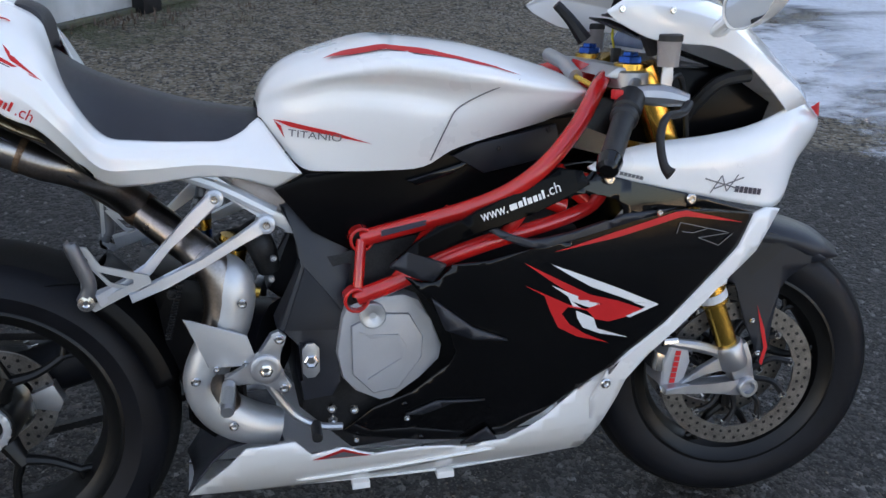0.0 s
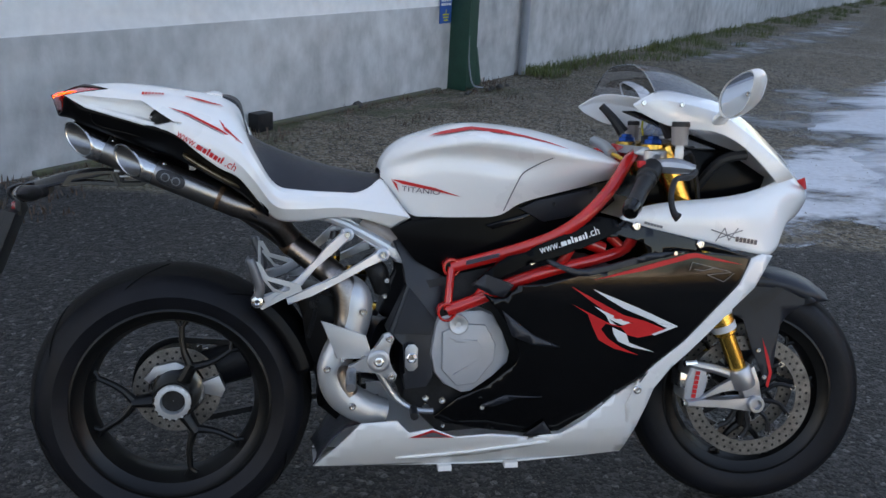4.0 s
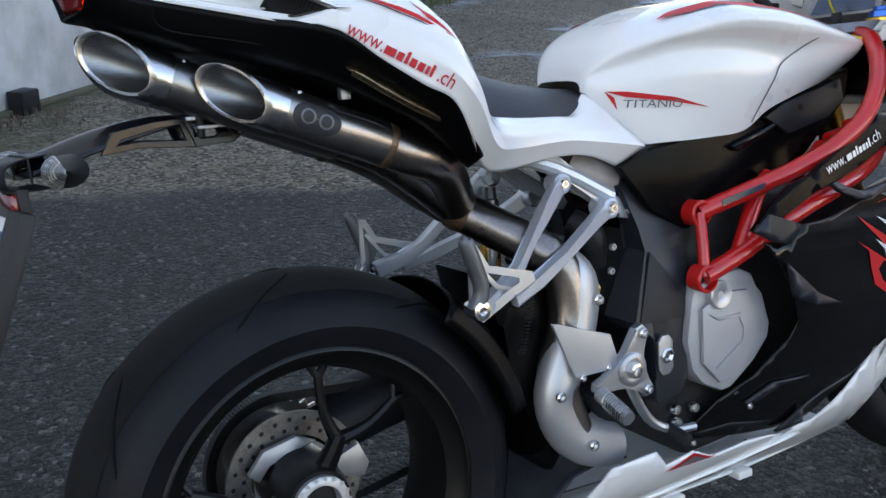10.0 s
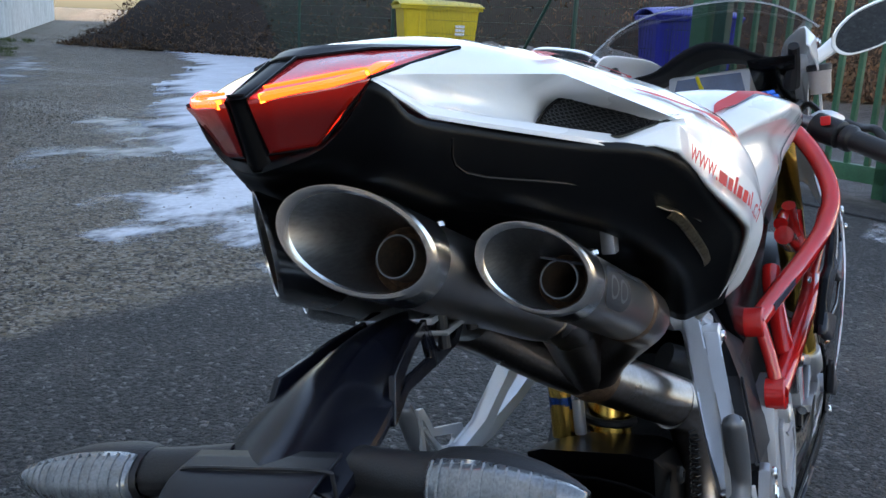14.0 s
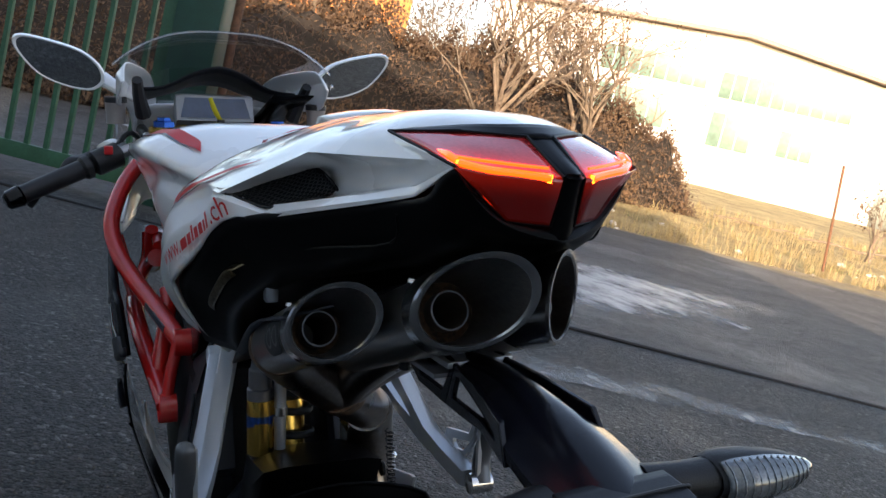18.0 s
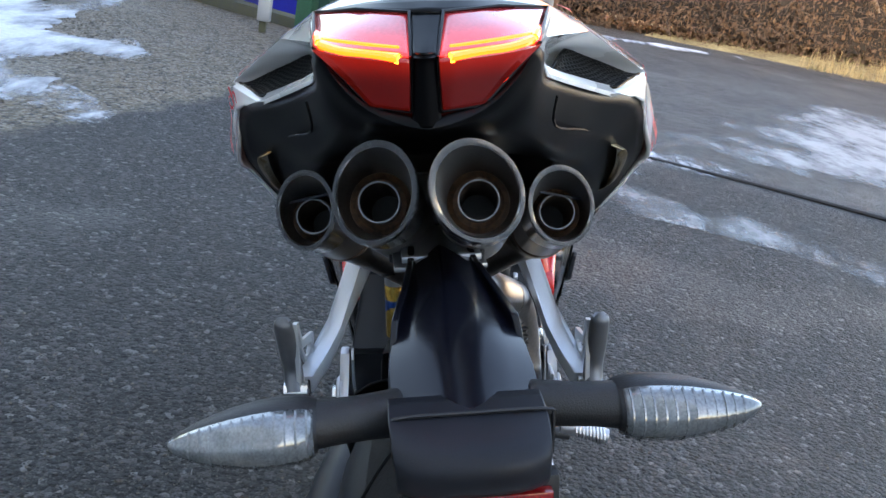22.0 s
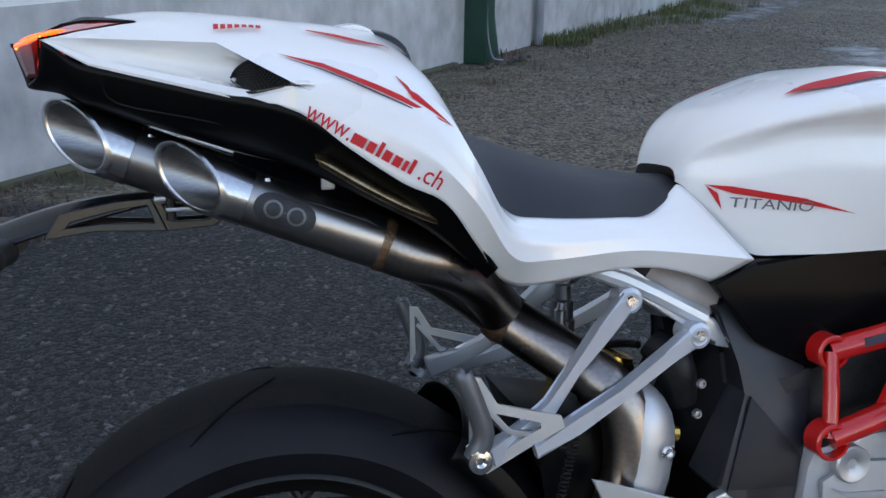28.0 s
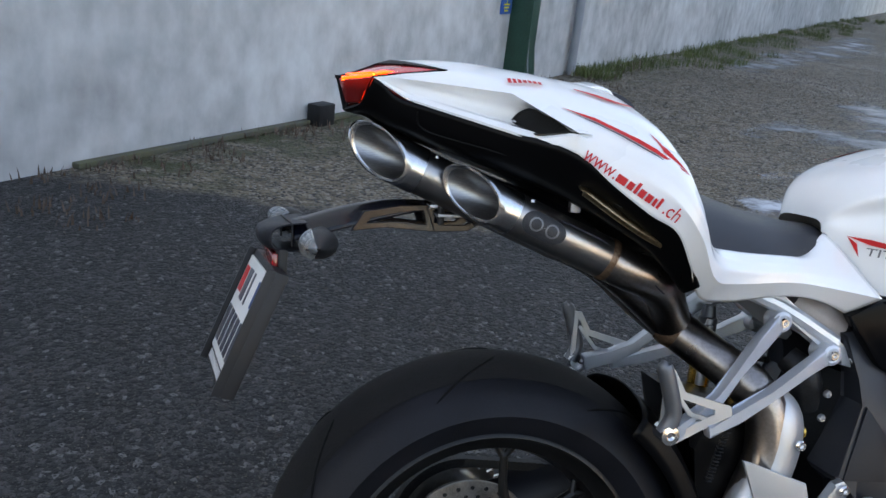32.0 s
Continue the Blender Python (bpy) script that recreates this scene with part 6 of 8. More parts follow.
# -- tank --
TANK = [(0.482, (0, .868), (.036, .867), (.050, .863), (.053, .859), (.055, .855), (.054, .850)), (0.490, (0, .893), (.045, .890), (.062, .880), (.064, .868), (.067, .858), (.065, .843)), (0.512, (0, .922), (.062, .917), (.088, .900), (.084, .880), (.086, .852), (.080, .812)),
        (0.548, (0, .945), (.075, .940), (.120, .916), (.109, .89), (.112, .85), (.101, .768)), (0.600, (0, .962), (.09, .957), (.153, .930), (.136, .905), (.138, .86), (.121, .764)),
        (0.680, (0, .981), (.10, .977), (.190, .945), (.160, .905), (.162, .86), (.132, .764)), (0.750, (0, .979), (.10, .975), (.197, .942), (.163, .897), (.166, .85), (.134, .768)),
        (0.800, (0, .974), (.10, .970), (.198, .936), (.168, .890), (.163, .850), (.138, .796)), (0.860, (0, .965), (.10, .960), (.192, .927), (.178, .895), (.165, .860), (.138, .814)),
        (0.940, (0, .945), (.09, .940), (.178, .912), (.178, .890), (.160, .862), (.130, .832)), (1.020, (0, .919), (.07, .915), (.148, .898), (.152, .886), (.135, .868), (.105, .848)),
        (1.065, (0, .898), (.05, .895), (.100, .887), (.105, .879), (.092, .868), (.070, .858)), (1.085, (0, .880), (.02, .879), (.040, .877), (.045, .874), (.04, .870), (.02, .866))]
tk = part("fuel_tank", surf([[(x, -y, z) for y, z in row] for x, *row in TANK], 4, 4, mirror=True), WHITE, bike, "pearl white fuel tank with red darts", angle=60)


def tank_lat(x, z):
    """Half width of the tank's lower side."""
    xs = [r[0] for r in TANK]
    lo = np.interp(x, xs, [r[6][0] for r in TANK]), np.interp(x, xs, [r[6][1] for r in TANK])
    mid = np.interp(x, xs, [r[5][0] for r in TANK]), np.interp(x, xs, [r[5][1] for r in TANK])
    t = (z - lo[1]) / max(0.01, mid[1] - lo[1])
    return float(lo[0] + (mid[0] - lo[0]) * min(1.0, max(0.0, t)) + 0.004)


def on_tank_top(pts, lift=0.0015):
    """Lays (x, y) points on the tank's crown."""
    xs = [r[0] for r in TANK]
    out = []
    for x, y in pts:
        ys = [np.interp(x, xs, [r[k][0] for r in TANK]) for k in (1, 2, 3)]
        zs = [np.interp(x, xs, [r[k][1] for r in TANK]) for k in (1, 2, 3)]
        t = abs(y) / ys[1] if abs(y) < ys[1] else 1 + (abs(y) - ys[1]) / max(0.01, ys[2] - ys[1])
        z = np.interp(t, [0, 0.5, 1, 1.5, 2], [zs[0], (zs[0] + zs[1]) / 2 + 0.001, zs[1], (zs[1] + zs[2]) / 2 + 0.006, zs[2]])
        out.append((x, y, z + lift))
    return out


for sd in (-1, 1):
    for nm, ps, mt in (("tank_dart", [(0.586, 0.113), (0.62, 0.108), (0.70, 0.138), (0.79, 0.162), (0.905, 0.178), (0.82, 0.178), (0.72, 0.163), (0.64, 0.140)], DECAL_RED),
                       ("tank_line", [(0.59, 0.121), (0.66, 0.149), (0.74, 0.171), (0.91, 0.1805), (0.75, 0.169), (0.67, 0.149)], DECAL_DARK)):
        b = bmesh.new()
        k = len(ps) // 2
        if nm == "tank_dart":
            up_, dn = [ps[0]] + ps[1:5], [ps[0]] + ps[7:4:-1] + [ps[4]]
        else:
            up_, dn = ps[:4], [ps[0]] + ps[5:3:-1] + [ps[3]]
        N_ = 24
        def res(q):
            xx = np.linspace(q[0][0], q[-1][0], N_)
            return [(x, sd * float(np.interp(x, [a[0] for a in q], [a[1] for a in q]))) for x in xx]
        A1, A2 = on_tank_top(res(up_), 0.003), on_tank_top(res(dn), 0.003)
        va, vb = [b.verts.new(p) for p in A1], [b.verts.new(p) for p in A2]
        for i in range(N_ - 1):
            try:
                b.faces.new((va[i], va[i + 1], vb[i + 1], vb[i]))
            except ValueError:
                pass
        part(nm, b, mt, tk)
    part("side_dart", panel([(0.505, 0.848), (0.53, 0.838), (0.60, 0.825), (0.66, 0.812), (0.60, 0.832), (0.53, 0.846)], tank_lat, side=sd, lift=0.0015, step=0.02), DECAL_RED, tk)
    part("side_dart_tail", panel([(0.505, 0.848), (0.522, 0.818), (0.517, 0.838)], tank_lat, side=sd, lift=0.0015, step=0.02), DECAL_RED, tk)
text_on("tank_writing", "TITANIO", 0.017, 0.527, 0.822, -4, tank_lat, DECAL_GREY, tk, squash=1.25, lift=0.002)
for a, b in (((0.77, 0.045), (0.79, 0.075)), ((0.79, 0.045), (0.80, 0.075)), ((0.80, 0.045), (0.82, 0.075)), ((0.76, 0.06), (0.83, 0.06))):
    d_ = np.array(b) - np.array(a)
    nn = np.array((-d_[1], d_[0])) / np.hypot(*d_) * 0.0015
    bm = bmesh.new()
    bm.faces.new([bm.verts.new((p[0], p[1], p[2])) for p in on_tank_top([(q[0], -q[1]) for q in (a + nn, b + nn, b - nn, a - nn)], 0.004)])
    part("tank_emblem", bm, DECAL_GREY, tk)
# seam of the tank's front cover
part("tank_seam", tube([(x, -(y + 0.001), z) for x, y, z in ((0.762, 0.138, 0.780), (0.785, 0.164, 0.845), (0.80, 0.166, 0.87), (0.835, 0.176, 0.892), (0.87, 0.186, 0.908), (0.90, 0.186, 0.918))], 0.0012, n=6), DECAL_GREY, tk)

# -- tail --
TY = -.009                        # the tail sits a little to the right
# each row: crown (three), pocket rim, pocket wall and floor, lip (two), lower edge
TAIL = [[(-.176, 0, 1.0505), (-.152, .036, 1.0478), (-.117, .0790, 1.0400), (-.205, .0680, 1.0275), (-.205, .0678, 1.0270), (-.206, .0676, 1.0265), (-.206, .0674, 1.0262), (-.207, .0670, 1.0255), (-.207, .0665, 1.0245)],
        [(-.144, 0, 1.0545), (-.128, .042, 1.0510), (-.103, .0825, 1.0395), (-.176, .0738, 1.0262), (-.168, .0742, 1.0190), (-.164, .0742, 1.0100), (-.160, .0745, 1.0065), (-.163, .0770, 1.0015), (-.163, .0765, .9990)],
        [(-.110, 0, 1.0560), (-.104, .046, 1.0525), (-.085, .0880, 1.0375), (-.130, .0890, 1.0228), (-.126, .0780, 1.0160), (-.122, .0790, 1.0020), (-.122, .0905, .9965), (-.125, .0950, .9915), (-.125, .0945, .9885)],
        [(-.075, 0, 1.0555), (-.072, .050, 1.0515), (-.062, .0935, 1.0345), (-.084, .1045, 1.0194), (-.082, .0840, 1.0100), (-.082, .0850, .9930), (-.083, .1080, .9870), (-.087, .1130, .9818), (-.087, .1125, .9785)],
        [(-.036, 0, 1.0530), (-.036, .056, 1.0480), (-.036, .0990, 1.0305), (-.038, .1205, 1.0160), (-.040, .0900, 1.0040), (-.044, .0910, .9850), (-.044, .1255, .9775), (-.049, .1310, .9720), (-.049, .1305, .9685)],
        [(-.003, 0, 1.0500), (-.003, .062, 1.0442), (-.003, .1120, 1.0240), (-.003, .1500, .9945), (-.001, .0960, .9970), (-.006, .0980, .9760), (-.005, .1430, .9685), (-.011, .1490, .9620), (-.011, .1490, .9585)],
        [(.018, 0, 1.0472), (.018, .066, 1.0410), (.018, .1230, 1.0170), (.018, .1675, .9818), (.019, .1180, .9850), (.015, .1200, .9710), (.015, .1590, .9715), (.012, .1655, .9660), (.013, .1680, .9560)],
        [(.038, 0, 1.0446), (.038, .070, 1.0373), (.038, .1330, 1.0100), (.033, .1795, .9730), (.030, .1650, .9725), (.030, .1650, .9705), (.029, .1755, .9718), (.032, .1800, .9695), (.034, .1800, .9470)],
        [(.050, 0, 1.0440), (.050, .071, 1.0365), (.050, .1380, 1.0070), (.050, .1810, .9725), (.050, .1815, .9705), (.050, .1820, .9685), (.050, .1825, .9660), (.050, .1830, .9620), (.050, .1835, .9370)]]
TAIL += [[a, b, c, d, tuple((p + q) / 2 for p, q in zip(d, e)), e, tuple((p + q) / 2 for p, q in zip(e, f)), f, g] for a, b, c, d, e, f, g in (
        [(.080, 0, 1.0400), (.080, .075, 1.0320), (.080, .146, 1.0010), (.080, .1820, .9740), (.080, .1880, .9600), (.080, .1915, .9430), (.080, .1935, .9110)],
        [(.125, 0, 1.0340), (.125, .066, 1.0240), (.125, .148, .9960), (.125, .1910, .9680), (.125, .2020, .9460), (.125, .2080, .9200), (.125, .2060, .8790)],
        [(.160, .045, 1.008), (.162, .084, .992), (.165, .148, .974), (.165, .197, .949), (.165, .211, .922), (.165, .214, .890), (.165, .203, .858)],
        [(.195, .104, .905), (.198, .126, .907), (.200, .162, .907), (.200, .196, .894), (.200, .208, .874), (.200, .208, .850), (.200, .180, .813)],
        [(.240, .112, .838), (.240, .124, .840), (.240, .145, .842), (.240, .166, .834), (.240, .176, .817), (.240, .178, .796), (.240, .140, .764)],
        [(.290, .112, .826), (.290, .122, .827), (.290, .133, .826), (.290, .146, .817), (.290, .152, .803), (.290, .153, .786), (.290, .126, .755)],
        [(.380, .104, .820), (.380, .114, .821), (.380, .122, .819), (.380, .130, .811), (.380, .135, .800), (.380, .137, .787), (.380, .121, .764)],
        [(.430, .082, .819), (.430, .093, .820), (.431, .104, .817), (.434, .114, .807), (.438, .122, .795), (.442, .127, .780), (.442, .114, .758)],
        [(.482, .050, .848), (.489, .060, .842), (.501, .076, .825), (.513, .090, .807), (.527, .104, .787), (.546, .118, .763), (.505, .096, .735)])]
# the crown is smooth all along; rim, pocket and lip run straight from corner to corner as far as the scoop's tip
cols_ = []
for j in range(9):
    c = [r[j] for r in TAIL]
    if j < 3:
        cols_.append(catmull(c, 6))
    else:
        head = [np.array(a) + (np.array(b) - np.array(a)) * k / 6 for a, b in zip(c[:8], c[1:9]) for k in range(6)]
        cols_.append(head + catmull(c[8:], 6))
grid_ = list(zip(*cols_))
tb_ = bmesh.new()
for c0, c1 in ((0, 3), (3, 6), (6, 7), (7, 8)):
    surf([[(p[0], -p[1], p[2]) for p in r[c0:c1 + 1]] for r in grid_], 1, 5, mirror=True, bm=tb_)
tail = part("tail_cowl", tb_, WHITE, bike, "pearl white seat cowl with red writing", angle=32, mods=(("SOLIDIFY", 0.004),))
tail.location.y = TY


def tail_lat(x, z):
    """Half width of the tail's side below the crease."""
    rows = [[np.interp(x, [r[j][0] for r in TAIL], [r[j][k] for r in TAIL]) for k in (1, 2)] for j in (8, 7, 3, 2, 1)]
    zs, ys = [r[1] for r in rows], [r[0] for r in rows]
    return float(np.interp(z, zs, ys)) + 0.002


text_on("tail_writing", "www.", 0.0265, 0.037, 0.9430, -31, tail_lat, DECAL_RED, tail, width=0.045, lift=0.003)
bars_on("tail_writing_bar", [(0.72, 0.55), (0.42, 0.55), (0.22, 0.8), (0.42, 0.55), (0.42, 0.55), (0.22, 0.55), (0.22, 0.8)], 0.0182, 0.0775, 0.9190, -31, tail_lat, DECAL_RED, tail, lift=0.003)
text_on("tail_writing_end", ".ch", 0.0255, 0.1360, 0.8835, -31, tail_lat, DECAL_RED, tail, width=0.024, lift=0.003)
text_on("tail_writing", "www.", 0.0265, 0.1345, 0.8860, 31, tail_lat, DECAL_RED, tail, side=1, width=0.045, lift=0.003, flip=-1)
bars_on("tail_writing_bar", [(0.72, 0.55), (0.42, 0.55), (0.22, 0.8), (0.42, 0.55), (0.42, 0.55), (0.22, 0.55), (0.22, 0.8)], 0.0182, 0.0940, 0.9105, 31, tail_lat, DECAL_RED, tail, side=1, lift=0.003, flip=-1)
text_on("tail_writing_end", ".ch", 0.0265, 0.0350, 0.9455, 31, tail_lat, DECAL_RED, tail, side=1, width=0.024, lift=0.003, flip=-1)
def tail_top(pts, lift=0.0035):
    out = []
    for x, y in pts:
        prof = [[np.interp(x, [r[j][0] for r in TAIL], [r[j][k] for r in TAIL]) for k in (1, 2)] for j in (0, 1, 2, 3)]
        out.append((x, -y, float(np.interp(y, [p[0] for p in prof], [p[1] for p in prof])) + lift))
    return out
for sd in (-1, 1):
    for nm, q0, q1, mt in (("tail_inner_stripe", [(0.05, .100), (0.09, .110), (0.13, .120)], [(0.05, .103), (0.09, .120), (0.13, .124)], DECAL_RED),):
        xs_ = np.linspace(q0[0][0], q0[-1][0], 16)
        A1 = tail_top([(x, float(np.interp(x, [a[0] for a in q0], [a[1] for a in q0]))) for x in xs_], 0.005)
        A2 = tail_top([(x, float(np.interp(x, [a[0] for a in q1], [a[1] for a in q1]))) for x in xs_], 0.005)
        b = bmesh.new()
        va, vb = [b.verts.new((p[0], p[1] * -sd, p[2])) for p in A1], [b.verts.new((p[0], p[1] * -sd, p[2])) for p in A2]
        for i in range(15):
            b.faces.new((va[i], va[i + 1], vb[i + 1], vb[i]))
        part(nm, b, mt, tail)
for sd in (-1, 1):
    for nm, pts, mt in (("tail_stripe", [(0.018, 1.0035), (0.06, 0.9925), (0.105, 0.9715), (0.128, 0.9600), (0.176, 0.9290), (0.128, 0.9545), (0.105, 0.9660), (0.06, 0.9880)], DECAL_RED),
                        ("tail_line", [(0.018, 1.0020), (0.06, 0.9865), (0.105, 0.9645), (0.128, 0.9530), (0.174, 0.9285), (0.128, 0.9515), (0.105, 0.9628), (0.06, 0.9850)], DECAL_DARK),
                        ("tail_wedge", [(0.126, 0.9790), (0.150, 0.9540), (0.176, 0.9290), (0.138, 0.9570)], DECAL_RED)):
        part(nm, panel(pts, tail_lat, step=0.012, side=sd, lift=0.0022), mt, tail)
bm = bmesh.new()
for k in range(7):
    q = tail_top([(-0.040 + 0.0068 * k, 0.1075), (-0.0352 + 0.0068 * k, 0.1075), (-0.0352 + 0.0068 * k, 0.0990), (-0.040 + 0.0068 * k, 0.0990)], 0.005)
    bm.faces.new([bm.verts.new(p) for p in q])
part("small_mark", bm, DECAL_RED, tail)
# scoops: a dark mesh set across the front of each pocket
SC_UP = catmull([(-.027, .091, .982), (-.020, .097, .9920), (-.006, .106, .9995), (.009, .121, .9985), (.034, .1740, .9735)], 8)
SC_LO = catmull([(-.027, .092, .9805), (-.019, .118, .9740), (-.010, .1445, .9672), (.012, .1600, .9700), (.034, .1745, .9728)], 8)


def scoop_at(u, v, lift=0.0):
    """A spot on the scoop's mesh: u from its rear to its tip, v from upper to lower rim."""
    k = u * (len(SC_UP) - 1)
    i = min(int(k), len(SC_UP) - 2)
    a = SC_UP[i] + (SC_UP[i + 1] - SC_UP[i]) * (k - i)
    b = SC_LO[i] + (SC_LO[i + 1] - SC_LO[i]) * (k - i)
    p = a + (b - a) * v
    return p + np.array((-.5, .8, .1)) * (lift - .006 * 4 * v * (1 - v))


for sd in (-1, 1):
    rows = [[(p[0], sd * p[1], p[2]) for p in (scoop_at(u, v) for v in np.linspace(0, 1, 7))] for u in np.linspace(0, 1, 25)]
    du = part("scoop_mesh", surf(rows, 1, 1), MESHGRID, tail, "black honeycomb scoop mesh", angle=80)
    part("scoop_rim", tube([(p[0], sd * p[1], p[2]) for p in list(SC_UP) + list(SC_LO)[::-1]], 0.0013, n=6, smooth=1), BLACK, du)
    hx = bmesh.new()
    LU, NH = 0.105, 24
    for i in range(NH):
        for j in range(11):
            u, v = (i + .5 * (j % 2) + .5) / NH, (j + .5) / 11
            h_ = float(np.linalg.norm(scoop_at(u, 1) - scoop_at(u, 0)))
            v = .5 + (v - .5) * .046 / max(h_, .004)
            if not (.02 < u < .97 and .06 < v < .94):
                continue
            for k in range(6):
                q = []
                for t_, r in ((k, .0026), (k + 1, .0026), (k + 1, .0019), (k, .0019)):
                    t_ = math.pi / 3 * t_ + math.pi / 6
                    q.append(scoop_at(min(1, max(0, u + r * math.cos(t_) / LU)), min(1, max(0, v + r * math.sin(t_) / h_)), .0010))
                hx.faces.new([hx.verts.new((p[0], sd * p[1], p[2])) for p in q])
    part("honeycomb", hx, RUBBER, du)
# black under-tail
UND = [[(-.222, 0, .994), (-.218, .014, .995), (-.206, .032, .998), (-.203, .050, 1.008), (-.196, .062, 1.0225)],
       [(-.236, 0, .981), (-.2315, .014, .983), (-.219, .036, .990), (-.2125, .053, 1.005), (-.2060, .0665, 1.0245)],
       [(-.205, 0, .974), (-.203, .022, .975), (-.198, .046, .981), (-.196, .061, .996), (-.195, .0715, 1.0170)],
       [(-.180, 0, .962), (-.180, .03, .962), (-.176, .054, .967), (-.174, .068, .982), (-.172, .0745, 1.0000)],
       [(-.120, 0, .940), (-.120, .04, .940), (-.120, .070, .944), (-.120, .084, .961), (-.120, .0945, .9880)],
       [(-.050, 0, .928), (-.050, .05, .926), (-.050, .094, .918), (-.050, .116, .940), (-.050, .1285, .9700)],
       [(.030, 0, .928), (.030, .06, .918), (.030, .116, .892), (.030, .150, .916), (.030, .1750, .9485)],
       [(.100, 0, .905), (.100, .07, .892), (.100, .134, .858), (.100, .162, .874), (.100, .1930, .8970)],
       [(.165, 0, .865), (.165, .07, .852), (.165, .134, .820), (.165, .164, .834), (.165, .1970, .8590)],
       [(.225, 0, .800), (.225, .07, .790), (.225, .118, .767), (.225, .136, .770), (.225, .164, .7820)]]
ut = part("under_tail", surf([[(x, -y, z) for x, y, z in r] for r in UND], 4, 3, mirror=True), UNDER, bike, "black under-tail panel", mods=(("SOLIDIFY", 0.003),), angle=50)
ut.location.y = TY
for sd in (-1, 1):
    part("panel_seam", tube([(x, sd * y, z) for x, y, z in ((-.150, .0845, .985), (-.138, .0845, .962), (-.05, .1165, .941), (.04, .150, .915), (.10, .176, .884))], 0.0010, n=6), UNDER, ut)
    part("gold_shield", surf([[(x, sd * (w - .012) + TY, z + .010 - k), (x, sd * w + TY, z + .004 - k), (x + .002, sd * (w + .004) + TY, z - .005), (x + .003, sd * (w - .002) + TY, z - .011)] for x, w, z, k in
         ((.048, .163, .907, .008), (.060, .168, .899, .002), (.090, .170, .880, 0), (.125, .170, .860, 0), (.155, .166, .846, .002), (.178, .160, .838, .009))], 3, 3), BRONZE, bike, "bent bronze heat shield strip", mods=(("SOLIDIFY", 0.0012),))
part("perforated_guard", surf([[(-.03, y, .905 - abs(y) * 0.2), (.10, y, .862 - abs(y) * 0.2), (.20, y, .79 - abs(y) * 0.2)] for y in (-.13, -.06, 0, .06, .13)], 3, 3), CARBON, bike, "perforated heat guard", mods=(("SOLIDIFY", 0.002),))
# rear black face and lamps
FACE = [[(x, -w, z), (x - d, 0, z + .0005), (x, w, z)] for x, w, d, z in
        ((-.194, .0104, .003, 1.0440), (-.217, .0088, .003, 1.0347), (-.2425, .0070, .006, 1.0240), (-.2405, .0072, .006, 1.0200), (-.2330, .0084, .006, .9920), (-.2300, .0090, .0065, .9815))]
lb_ = part("lamp_bridge", surf(FACE, 4, 3), UNDER, bike, "black bridge between the tail lamps", mods=(("SOLIDIFY", 0.003),), angle=60)
lb_.location.y = TY
TRIM = [((-.118, .0800, 1.0402), (-.114, .0805, 1.0408)), ((-.1635, .0445, 1.0446), (-.149, .0410, 1.0484)), ((-.1945, .0105, 1.0445), (-.173, .017, 1.0512)), ((-.1975, 0, 1.0452), (-.1765, 0, 1.0520))]
tt = part("top_trim", surf([[(a[0], -a[1], a[2]), (b[0], -b[1], b[2])] for a, b in TRIM] + [[a, b] for a, b in TRIM[:3][::-1]], 3, 3), UNDER, bike, mods=(("SOLIDIFY", 0.003),))
tt.location.y = TY
